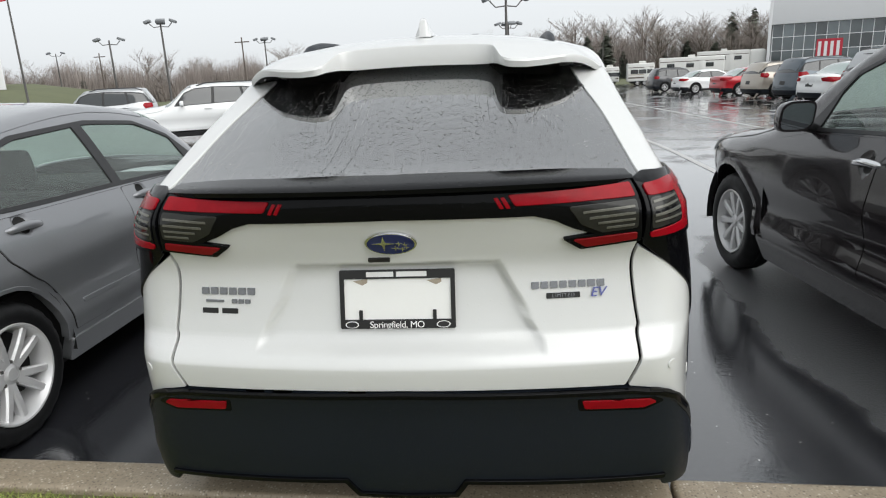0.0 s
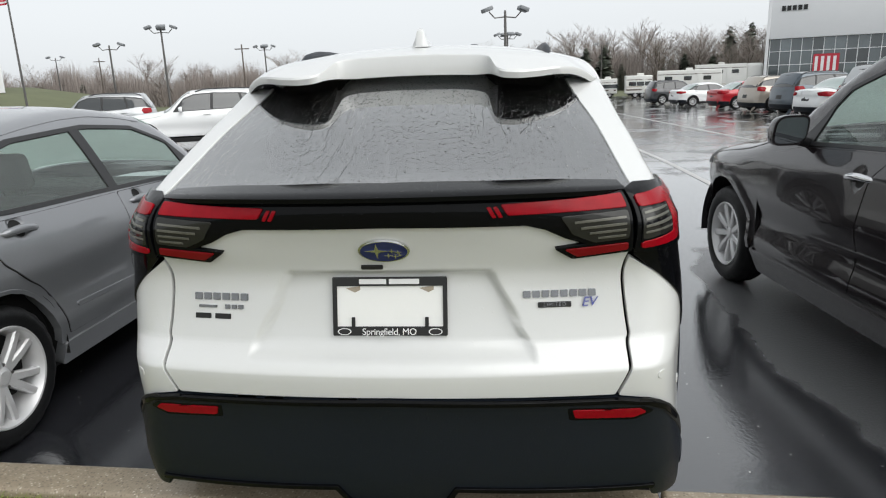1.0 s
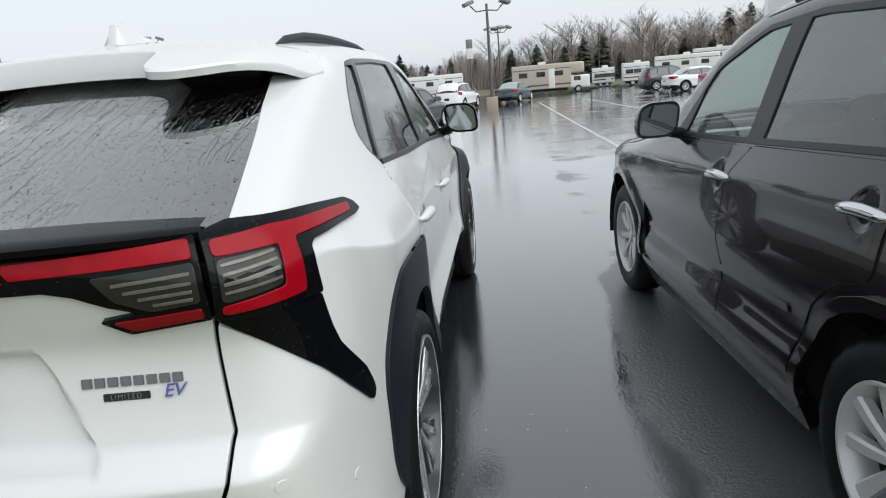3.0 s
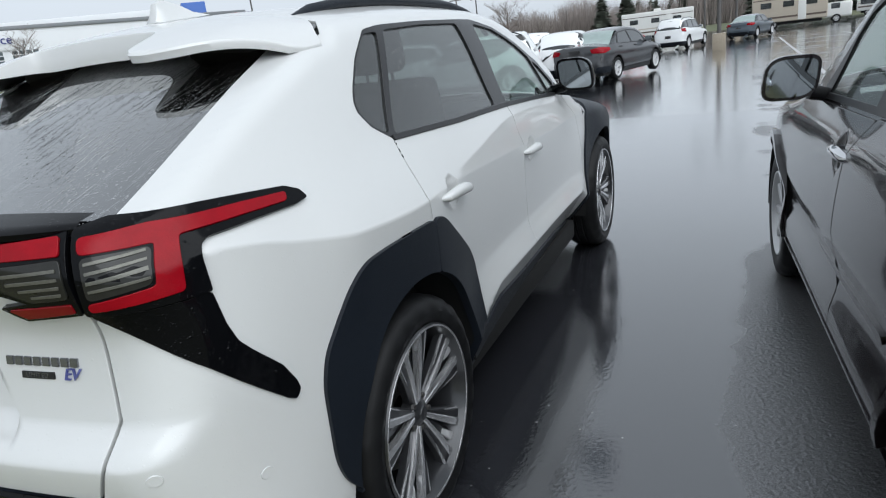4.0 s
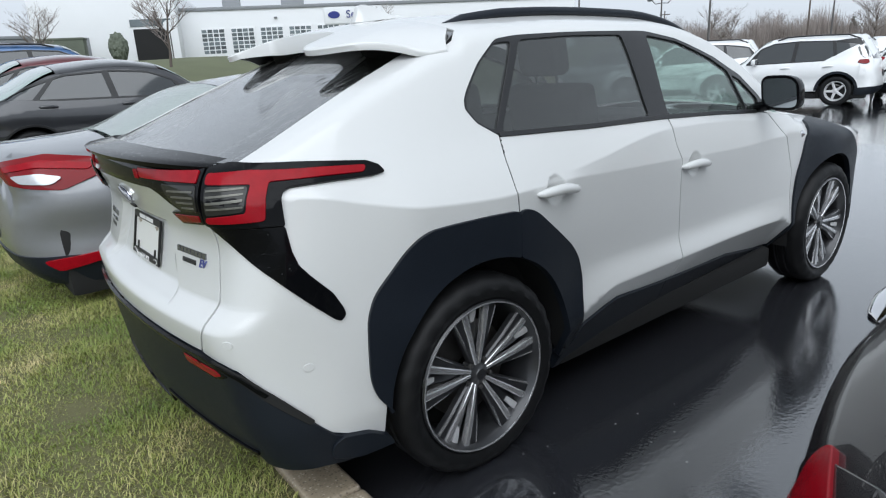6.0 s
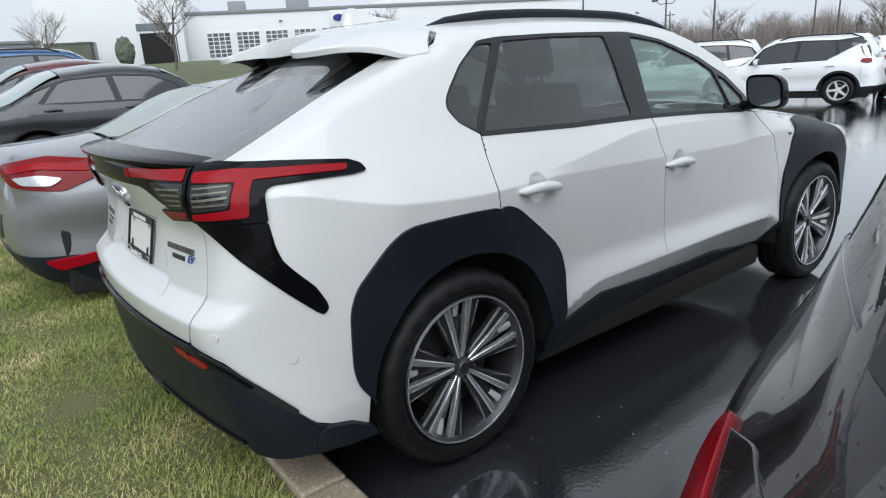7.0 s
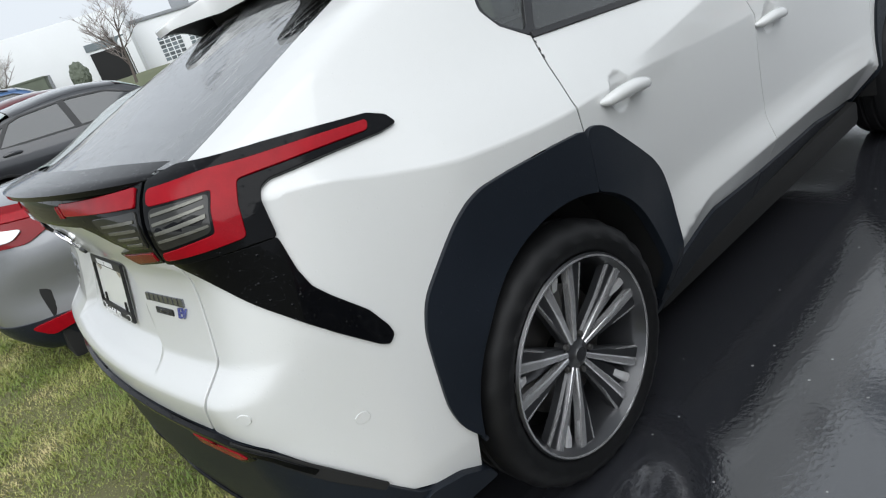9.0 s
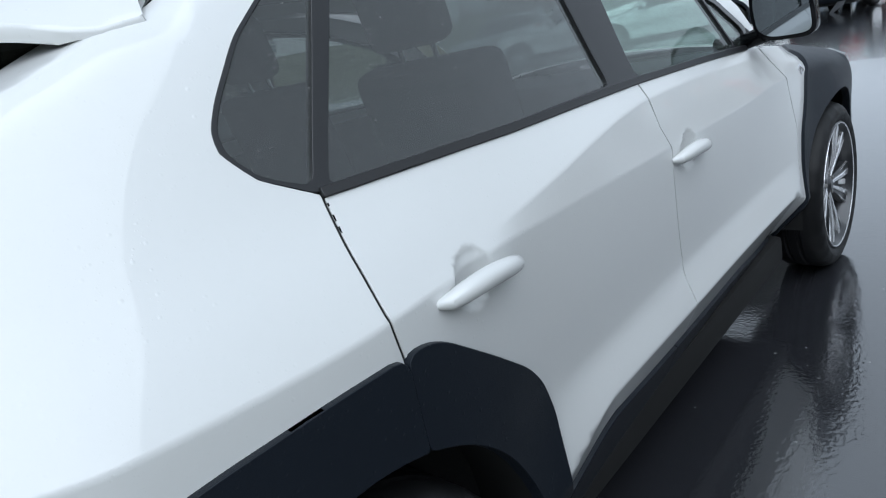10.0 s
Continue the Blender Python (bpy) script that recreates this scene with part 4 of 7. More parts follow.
        P("wheel_arch_cladding", "x", outer + [(0.186, 0.78)] + arch(0.03, Z0, R - 0.006, 69, 178), "cladding", s, off=0.012, edge=0.028, step=0.04, soft=0.03)
        P("wheel_arch_cladding", "x", [(0.1895, 0.942), (0.24, 0.937), (0.283, 0.916), (0.406, 0.819), (0.502, 0.738), (0.548, 0.678), (0.571, 0.598), (0.546, 0.411), (0.531, 0.335), (0.508, 0.277), (0.47, 0.26)]
          + arch(0.03, Z0, R - 0.006, 0, 68.4), "cladding", s, off=0.012, edge=0.028, step=0.04, soft=0.03)
        P("wheel_arch_cladding", "x", [(2.38, 0.27), (2.41, 0.45), (2.44, 0.72), (2.53, 0.93), (2.6, 0.985), (2.7, 1.0), (3.0, 0.99), (3.14, 0.93), (3.3, 0.76), (3.36, 0.6), (3.38, 0.4)] + arch(2.85, Z0, R - 0.006, 5, 178), "cladding", s, off=0.012, edge=0.03, step=0.05, soft=0.03)
        for o in ([(0.49, 0.262), (0.588, 0.383), (0.815, 0.435), (1.197, 0.412), (1.212, 0.2), (0.47, 0.2)], [(1.203, 0.412), (1.8, 0.393), (2.2, 0.33), (2.37, 0.3), (2.37, 0.2), (1.218, 0.2)]):
            P("sill_cladding", "x", o, "cladding", s, off=0.012, edge=0.05, step=0.05, soft=0.004)
        # side windows
        rim_y = [(y, v) for y, v in window_line]
        holes = [shrunk(slanted(S, h), -0.013) for h in (
            [(0.19, 1.222), (0.128, 1.256), (0.1, 1.295), (0.102, 1.32), (0.127, 1.355), (0.198, 1.435), (0.285, 1.5), (0.352, 1.507)],
            [(0.228, 1.21), (0.408, 1.508), (0.7, 1.516), (1.0, 1.514), (1.068, 1.19), (0.664, 1.2)],
            [(1.222, 1.185), (1.195, 1.51), (1.42, 1.474), (1.7, 1.385), (1.83, 1.325), (1.9, 1.145), (1.589, 1.167)],
            [(1.925, 1.143), (1.87, 1.305), (1.93, 1.275), (2.05, 1.175), (2.03, 1.135)])]
        low = slanted(S, [(2.018, 1.117), (1.589, 1.147), (1.204, 1.166), (0.664, 1.179)])
        P("window_trim", "s", rim_y + low, "frame_black", s, off=0.001, edge=0.02, step=0.04, soft=0.022, holes=holes)
        for nm, h, gm in zip(("quarter_window", "rear_door_window", "front_door_window", "vent_window"), holes, ("privacy", "privacy", "pane", "pane")):
            g = P(nm, "s", shrunk(h, -0.006), gm, s, off=-0.006, edge=0.003, step=0.05, soft=0.02)
            g.visible_shadow = False
        P("belt_strip", "s", [(y, v + 0.006) for y, v in slanted(S, [(0.2, 1.199), (0.664, 1.18), (1.204, 1.167), (1.589, 1.148), (2.0, 1.12)])] + [(y, v - 0.008) for y, v in slanted(S, [(2.0, 1.12), (1.589, 1.148), (1.204, 1.167), (0.664, 1.18), (0.2, 1.199)])],
          "trim", s, off=0.006, edge=0.01, step=0.06, soft=0.002)
        # lamps and the black wedge behind them
        lamp = P("tail_lamp", "rear", [(0.592, 1.197), (0.643, 1.207), (0.791, 1.201), (0.991, 1.179), (1.03, 1.163), (1.046, 1.143), (1.008, 1.138), (0.891, 1.14), (0.793, 1.14), (0.778, 1.131), (0.774, 1.111), (0.776, 1.075), (0.778, 1.04), (0.592, 1.05)],
                 "gloss_black", s, off=0.012, edge=0.04, step=0.03, soft=0.006, label="dark tail lamp housing wrapped round the corner")
        panel("red_lens", S, "rear", [(0.602, 1.182), (0.703, 1.187), (0.985, 1.167), (0.98, 1.15), (0.744, 1.157), (0.737, 1.06), (0.604, 1.06), (0.603, 1.074), (0.7, 1.083), (0.708, 1.155), (0.602, 1.158)], "red_lens", lamp, s, off=0.0165, edge=0.006, step=0.025, soft=0.008)
        panel("clear_lens", S, "rear", [(0.604, 1.152), (0.702, 1.15), (0.695, 1.09), (0.604, 1.081)], "smoke_lens", lamp, s, off=0.0155, edge=0.005, step=0.03, soft=0.01, label="smoked clear lens")
        for k in range(4):
            v = 1.096 + 0.0145 * k
            panel("lens_rib", S, "rear", [(0.609, v), (0.694, v + 0.004), (0.694, v + 0.0085), (0.609, v + 0.0045)], "lens_rib", lamp, s, off=0.0172, edge=0.002, step=0.03, soft=0)
        panel("lens_frame", S, "rear", [(0.602, 1.158), (0.71, 1.157), (0.702, 1.083), (0.602, 1.074)], "gloss_black", lamp, s, off=0.0148, edge=0.003, step=0.03, soft=0.004)
        P("corner_trim", "rear", [(0.778, 1.036), (0.789, 0.964), (0.802, 0.921), (0.824, 0.888), (0.873, 0.824), (0.896, 0.773), (0.901, 0.75), (0.889, 0.734), (0.873, 0.745), (0.818, 0.808), (0.747, 0.895), (0.68, 0.963), (0.594, 1.044)],
          "gloss_black", s, off=0.006, edge=0.03, step=0.03, soft=0.006)
        P("rear_bumper", "rear", [(0.592, 1.03), (0.591, 0.816), (0.563, 0.757), (0.536, 0.664), (0.605, 0.647), (0.645, 0.625), (0.7, 0.56), (0.783, 0.45), (0.837, 0.38), (0.913, 0.34), (0.98, 0.305), (0.992, 0.4), (1.01, 0.6), (0.985, 0.753),
                                  (0.905, 0.756), (0.889, 0.738), (0.873, 0.748), (0.818, 0.811), (0.747, 0.898), (0.68, 0.966)], "white", s, gap=0.0018, step=0.025, soft=0.006, ridges=[[(0.56, v), (0.82, v)] for v in (0.741, 0.8)])
        for u, v in ((0.632, 0.712), (0.8, 0.607)):
            ring = [(u + 0.0125 * math.cos(k * 0.524), v + 0.0125 * math.sin(k * 0.524)) for k in range(12)]
            P("parking_sensor", "rear", ring, "white", s, off=0.0022, edge=0.003, step=0.01, soft=0, holes=[[(u + 0.0085 * math.cos(k * 0.524), v + 0.0085 * math.sin(k * 0.524)) for k in range(12)]])
            P("parking_sensor", "rear", [(u + 0.008 * math.cos(k * 0.524), v + 0.008 * math.sin(k * 0.524)) for k in range(12)], "white", s, off=0.002, edge=0.003, step=0.01, soft=0)
        P("head_lamp", "front", [(0.35, 0.83), (0.62, 0.86), (0.82, 0.9), (0.84, 0.86), (0.6, 0.78), (0.36, 0.77)], "clear_lens", s, off=0.006, step=0.05, at=2.75)
        mirror(car, S, 0.942, 1.99, 1.215, "gloss_black", s, (0.19, 0.17))
        rail = [(0.495 + 0.012 * math.sin(t / 18 * math.pi), 0.21 + 1.7 * t / 18) for t in range(19)]
        top = land(S, "z", rail)
        lift = [0.028 * min(1, 6 * min(i, 18 - i) / 18) ** 0.5 - 0.012 for i in range(19)]
        part("roof_rail", tube([(s * q[0], q[1], q[2] + h) for q, h in zip(top, lift)], [0.013] + [0.018] * 17 + [0.013], 10), "cladding", car, "matte black roof rail")
        for yy in (0.0, 2.85):
            wheel(car, (s * 0.79, yy, 0.368), {0.0: 5.0, 2.85: 40.0}[yy], 0.372, 0.279, 0.235, "main")
            part("wheel_well", well((s * 0.76, yy + 0.02, Z0), 0.455, s), "shadow", car)
        P("fender_badge", "x", [(2.47, 0.962), (2.51, 0.972), (2.52, 0.945), (2.48, 0.935)], "chrome", s, off=0.004, edge=0.004, step=0.02, soft=0.006)
    # the rear face
    P("rear_shell", "rear", both([(0, 1.19), (0.6, 1.18), (0.95, 1.05), (0.95, 0.4), (0.8, 0.27), (0, 0.27)]), "shadow", off=-0.06, step=0.06, soft=0)
    gate = P("tailgate", "rear", both([(0, 1.138), (0.348, 1.133), (0.394, 1.12), (0.442, 1.094), (0.485, 1.075), (0.422, 1.067), (0.466, 1.036), (0.586, 1.05), (0.585, 0.816), (0.557, 0.757), (0.53, 0.667), (0.28, 0.672), (0, 0.675)]),
             "white", gap=0.0016, step=0.014, soft=0.004, ridges=[[(-0.56, v), (0.56, v)] for v in (0.741, 0.8)])
    bar = P("lamp_bar", "rear", both([(0, 1.205), (0.35, 1.203), (0.582, 1.198), (0.58, 1.115), (0.587, 1.054), (0.468, 1.037), (0.424, 1.066), (0.492, 1.078), (0.442, 1.097), (0.394, 1.123), (0.348, 1.136), (0, 1.141)]),
            "gloss_black", off=0.012, edge=0.03, step=0.022, soft=0.004, label="gloss black bar between the tail lamps")
    for s in (1, -1):
        panel("red_lens", S, "rear", [(0.29, 1.186), (0.572, 1.189), (0.572, 1.161), (0.305, 1.163)], "red_lens", bar, s, off=0.0165, edge=0.006, step=0.03, soft=0.004)
        for u in (0.256, 0.271):
            panel("red_dash", S, "rear", [(u, 1.182), (u + 0.008, 1.182), (u + 0.022, 1.158), (u + 0.014, 1.158)], "red_lens", bar, s, off=0.0155, edge=0.004, step=0.02, soft=0.001)
        panel("clear_lens", S, "rear", [(0.425, 1.15), (0.572, 1.154), (0.574, 1.09), (0.505, 1.083), (0.455, 1.108)], "smoke_lens", bar, s, off=0.0155, edge=0.006, step=0.03, soft=0.006, label="smoked clear lens")
        for k, (u0, u1) in enumerate(((0.51, 0.566), (0.49, 0.566), (0.47, 0.566), (0.455, 0.566))):
            v = 1.093 + 0.0135 * k
            panel("lens_rib", S, "rear", [(u0, v), (u1, v + 0.003), (u1, v + 0.0075), (u0, v + 0.0045)], "lens_rib", bar, s, off=0.0172, edge=0.002, step=0.03, soft=0)
        panel("red_lens", S, "rear", [(0.446, 1.064), (0.574, 1.076), (0.577, 1.06), (0.476, 1.046)], "dark_red_lens", bar, s, off=0.0155, edge=0.006, step=0.03, soft=0.003)
    low = P("lower_bumper", "rear", both([(0, 0.668), (0.541, 0.656), (0.607, 0.641), (0.652, 0.612), (0.708, 0.548), (0.79, 0.44), (0.843, 0.372), (0.913, 0.333), (0.985, 0.296), (1.0, 0.265), (0.86, 0.27), (0.72, 0.29), (0.675, 0.3), (0.655, 0.338), (0.4, 0.352),
                                          (0.17, 0.365), (0.142, 0.312), (0, 0.305)]), "cladding", off=0.012, edge=0.05, step=0.035, soft=0.008)
    panel("diffuser_lip", S, "rear", both([(0, 0.31), (0.145, 0.315), (0.172, 0.368), (0.4, 0.355), (0.66, 0.341), (0.66, 0.353), (0.4, 0.367), (0.165, 0.38), (0.136, 0.327), (0, 0.322)]), "gloss_black", low, off=0.02, edge=0.012, step=0.05, soft=0.003)
    for s in (1, -1):
        panel("corner_flap", S, "rear", [(0.86, 0.362), (0.93, 0.346), (0.985, 0.306), (1.0, 0.27), (0.9, 0.272), (0.83, 0.3), (0.835, 0.34)], "cladding", low, s, off=0.022, edge=0.035, step=0.04, soft=0.012)
        # dark strip on the skin stands for the shade of the bumper groove
        panel("bumper_groove", S, "rear", [(0.585, 0.66), (0.625, 0.642), (0.665, 0.61), (0.72, 0.545), (0.8, 0.44), (0.79, 0.43), (0.7, 0.535), (0.645, 0.6), (0.6, 0.635), (0.58, 0.648)], "shadow", low, s, off=0.0135, edge=0.004, step=0.03, soft=0.004)
    panel("bumper_ledge", S, "rear", both([(0, 0.661), (0.541, 0.649), (0.602, 0.635), (0.645, 0.607), (0.7, 0.545), (0.708, 0.551), (0.652, 0.615), (0.607, 0.644), (0.541, 0.659), (0, 0.671)]), "gloss_black", low, off=0.016, edge=0.012, step=0.05, soft=0.002)
    for s in (1, -1):
        panel("reflector", S, "rear", [(0.442, 0.633), (0.585, 0.625), (0.6, 0.612), (0.576, 0.598), (0.451, 0.607)], "red_lens", low, s, off=0.016, edge=0.008, step=0.03, soft=0.004)
        panel("reflector_frame", S, "rear", [(0.43, 0.64), (0.595, 0.63), (0.618, 0.61), (0.58, 0.588), (0.438, 0.599)], "gloss_black", low, s, off=0.013, edge=0.005, step=0.03, soft=0.006)
    # glass, roof, spoilers
    g = P("rear_window", "t", [(-0.652, -0.73), (-0.48, -0.785), (-0.25, -0.835), (0, -0.852), (0.25, -0.835), (0.48, -0.785), (0.652, -0.73), (0.645, -0.3), (0.635, 0.0), (0.6, 0.2), (-0.6, 0.2), (-0.635, 0.0), (-0.645, -0.3)],
          "rear_glass", off=-0.005, edge=0.006, step=0.05, soft=0.004)
    P("window_border", "t", [(-0.652, -0.73), (-0.48, -0.785), (-0.25, -0.835), (0, -0.852), (0.25, -0.835), (0.48, -0.785), (0.652, -0.73), (0.645, -0.3), (0.635, 0.2), (-0.635, 0.2), (-0.645, -0.3)],
      "shadow", off=-0.012, edge=0.004, step=0.06, soft=0.004, holes=[[(-0.5, -0.66), (0, -0.73), (0.5, -0.66), (0.46, 0.0), (-0.46, 0.0)]])
    P("roof", "z", [(-0.645, 0.12), (-0.6, 0.176), (0.6, 0.176), (0.645, 0.12), (0.635, 0.6), (0.62, 1.3), (0.6, 1.72), (-0.6, 1.72), (-0.62, 1.3), (-0.635, 0.6)], "white", step=0.07, soft=0.004)
    w = P("windscreen", "z", [(-0.6, 1.725), (0.6, 1.725), (0.7, 2.5), (0.4, 2.56), (-0.4, 2.56), (-0.7, 2.5)], "wet_pane", off=-0.004, edge=0.005, step=0.08, soft=0.01)
    w.visible_shadow = False
    P("bonnet", "z", [(-0.72, 2.57), (0.72, 2.57), (0.7, 3.2), (0.55, 3.6), (-0.55, 3.6), (-0.7, 3.2)], "white", step=0.08, soft=0.02)
    P("front_bumper", "front", both([(0, 0.84), (0.5, 0.84), (0.85, 0.8), (0.95, 0.6), (0.95, 0.35), (0, 0.25)]), "white", step=0.08, at=2.75)
    roof_spoiler(car, S)
    tail_lip(car, S)
    fin = bmesh.new()
    for side_ in (0,):
        prof = [(0.13, 0.0), (0.15, 0.058), (0.172, 0.066), (0.2, 0.063), (0.25, 0.045), (0.31, 0.016), (0.37, 0.0)]
        rows = []
        for y, h in prof:
            z = 1.63 + 0.09 * (y - 0.13)
            rows.append([fin.verts.new((x, y, z + q)) for x, q in ((-0.03, -0.004), (-0.017, h * 0.55), (-0.011, h * 0.94), (0, h), (0.011, h * 0.94), (0.017, h * 0.55), (0.03, -0.004))])
        for p_, q_ in zip(rows, rows[1:]):
            for i in range(6):
                fin.faces.new((p_[i], p_[i + 1], q_[i + 1], q_[i]))
        fin.faces.new(rows[0])
    part("antenna_fin", fin, "white", car, "white shark fin aerial")
    # cabin
    part("cabin_floor", box(-0.68, 0.68, -0.55, 2.45, 0.3, 0.82, 0.05), "shadow", car)
    part("underbody", box(-0.8, 0.8, 0.5, 2.36, 0.19, 0.31, 0.03), "shadow", car)
    part("dashboard", box(-0.68, 0.68, 1.95, 2.5, 0.75, 1.08, 0.08, None, 3), "seat", car)
    for x in (-0.38, 0.38):
        seat(car, x, 1.02, 0.78)
        seat(car, x, 0.18, 0.8)
    steering_wheel(car, -0.38, 1.72, 1.02)
    tail_marks(gate, S)
    return car


def roof_spoiler(car, S):
    """The roof's tail: one slab, close to the glass in the middle, with two longer ears that stand free of it."""
    lift = curve([(-0.3, 1.53), (-0.2, 1.56), (-0.1, 1.588), (0.0, 1.607), (0.13, 1.6235), (0.18, 1.6255)])
    rim = curve([(0, -0.1), (0.2, -0.105), (0.265, -0.12), (0.3, -0.262), (0.33, -0.284), (0.36, -0.284), (0.42, -0.26), (0.5, -0.2), (0.57, -0.12), (0.61, -0.065), (0.645, -0.01), (0.66, 0.03), (0.67, 0.075)])
    deep = curve([(0, 0.064), (0.2, 0.063), (0.265, 0.055), (0.3, 0.02), (0.4, 0.018), (0.5, 0.018), (0.6, 0.019), (0.66, 0.018), (0.67, 0.016)])
    back = curve([(0, 0.172), (0.56, 0.165), (0.62, 0.12), (0.65, 0.09), (0.67, 0.08)])

    def fall(x, y):
        w = min(1, max(0, (y + 0.05) / 0.22))
        w = w * w * (3 - 2 * w)
        return (1 - w) * (0.1 * x * x + 0.3 * x ** 6 + 1.8 * max(0, x - 0.48) ** 2) + w * 0.11 * (x * x + 1.6 * x ** 4) + 9.0 * max(0, x - 0.625) ** 2
    under_skin = lambda x, y: float(S.top(np.array(y)) - S.crown(np.array(y)) * (x * x + 1.6 * x ** 4))
    steps = (0, 0.012, 0.06, 0.2, 0.35, 0.5, 0.65, 0.8, 0.9, 1.0)

    def slab(name, cols, edge, label):
        bm, top, bot = bmesh.new(), [], []
        for x in cols:
            ax, trow, brow = abs(x), [], []
            y0, y1 = float(edge(ax)), float(back(ax))
            for t in steps:
                y = y0 + (y1 - y0) * t
                z = float(lift(y)) - fall(ax, y) - (0.006 if t == 0 else 0)
                trow.append(bm.verts.new((x, y, z)))
                brow.append(bm.verts.new((x, y + 0.008 * (1 - t), max(z - (float(deep(ax)) + 0.05 * t * min(1.0, ax / 0.3)), min(under_skin(ax, y) + 0.004, z - 0.008)))))
            top.append(trow)
            bot.append(brow)
        n = len(steps) - 1
        for i in range(len(cols) - 1):
            for k in range(n):
                bm.faces.new((top[i][k], top[i + 1][k], top[i + 1][k + 1], top[i][k + 1]))
                bm.faces.new((bot[i][k], bot[i][k + 1], bot[i + 1][k + 1], bot[i + 1][k]))
            bm.faces.new((top[i][0], bot[i][0], bot[i + 1][0], top[i + 1][0]))
            bm.faces.new((top[i][n], top[i + 1][n], bot[i + 1][n], bot[i][n]))
        for q in (0, -1):
            for k in range(n):
                bm.faces.new((top[q][k], top[q][k + 1], bot[q][k + 1], bot[q][k]))
        return part(name, bm, "white", car, label)
    slab("roof_spoiler", np.array(sorted([*np.linspace(-0.67, 0.67, 105), *[q * k for q in (-1, 1) for k in (0.273, 0.279, 0.285, 0.291, 0.297, 0.303)]])), rim, "white roof spoiler with two long ears")
    for s in (1, -1):
        under, rows = bmesh.new(), []
        for x in np.linspace(0.305, 0.63, 23):
            row = []
            for t in (0.05, 0.3, 0.6, 1.0):
                y = float(rim(x)) + (0.1 - float(rim(x))) * t
                row.append(under.verts.new((s * x, y, max(float(lift(y)) - fall(x, y) - float(deep(x)) - 0.05 * t - 0.004, under_skin(x, y) + 0.002))))
            rows.append(row)
        for p_, q_ in zip(rows, rows[1:]):
            for k in range(3):
                under.faces.new((p_[k], q_[k], q_[k + 1], p_[k + 1]))
        part("spoiler_underside", under, "shadow", car, "black plastic underside of the spoiler ear")


def tail_lip(car, S):
    """The black lip under the rear window."""
    rows, n = [], 49
    us = np.linspace(-0.6, 0.6, n)
    base = land(S, "rear", [(u, 1.2) for u in us])
    glass_y = curve([(0, -0.845), (0.25, -0.83), (0.48, -0.78), (0.66, -0.722)])
    verts, faces = [], []
    for u, b in zip(us, base):
        e = max(0.0, 1 - (abs(u) / 0.6) ** 3.5)
        out = np.array([b[0] * 0.16, -1.0, 0])
        out /= np.linalg.norm(out)
        gx = b[0] * 0.985
        gy = float(glass_y(abs(gx)))
        gz = float(S.top(np.array(gy)) - S.crown(np.array(gy)) * (gx * gx + 1.6 * gx ** 4))
        lip = b + out * (0.014 + 0.03 * e)
        lift = 0.012 + 0.014 * e
        verts += [(gx, gy + 0.022, gz + 0.0125), (gx * 0.5 + lip[0] * 0.5, gy * 0.45 + lip[1] * 0.55, gz * 0.5 + (1.2 + lift) * 0.5 + 0.004), (lip[0], lip[1] + 0.012, 1.2 + lift), (lip[0], lip[1], 1.2 + lift - 0.006),
                  (lip[0], lip[1] + 0.003, 1.2 + lift - 0.018), (b[0], b[1] - 0.012, 1.2 + 0.004 * e), (b[0], b[1] + 0.02, 1.195)]
    for i in range(n - 1):
        for k in range(6):
            faces.append((i * 7 + k, i * 7 + k + 1, (i + 1) * 7 + k + 1, (i + 1) * 7 + k))
    bm = bmesh.new()
    vs = [bm.verts.new(tuple(map(float, v))) for v in verts]
    for q in faces:
        bm.faces.new([vs[i] for i in q])
    part("tail_spoiler", bm, "gloss_black", car, "gloss black lip spoiler under the rear window")


def lay(bm, S, u, v, off=0.004, turn=0.0):
    """Carries a flat bmesh (x right, z up, y into the body) on to the tail at (u, v)."""
    p = land(S, "rear", [(u, v)])
    nrm = S.normal(p)[0]
    y = -Vector(nrm)
    x = y.cross(Vector((0, 0, 1))).normalized()
    z = x.cross(y)
    m = Matrix((x, y, z)).transposed().to_4x4()
    m.translation = Vector(p[0]) + Vector(nrm) * off
    return moved(bm, m @ pose(0, 0, 0, 0, turn, 0))


def text_mesh(words, size, depth=0.001, shear=0.0, spacing=1.0):
    c = bpy.data.curves.new("letters", "FONT")
    c.body, c.size, c.extrude, c.align_x, c.align_y, c.shear, c.space_character = words, size, depth, "CENTER", "CENTER", shear, spacing
    ob = bpy.data.objects.new("letters", c)
    scene.collection.objects.link(ob)
    me = ob.to_mesh()
    bm = bmesh.new()
    bm.from_mesh(me)
    ob.to_mesh_clear()
    bpy.data.objects.remove(ob)
    bpy.data.curves.remove(c)
    return moved(bm, pose(0, 0, 0, 90))


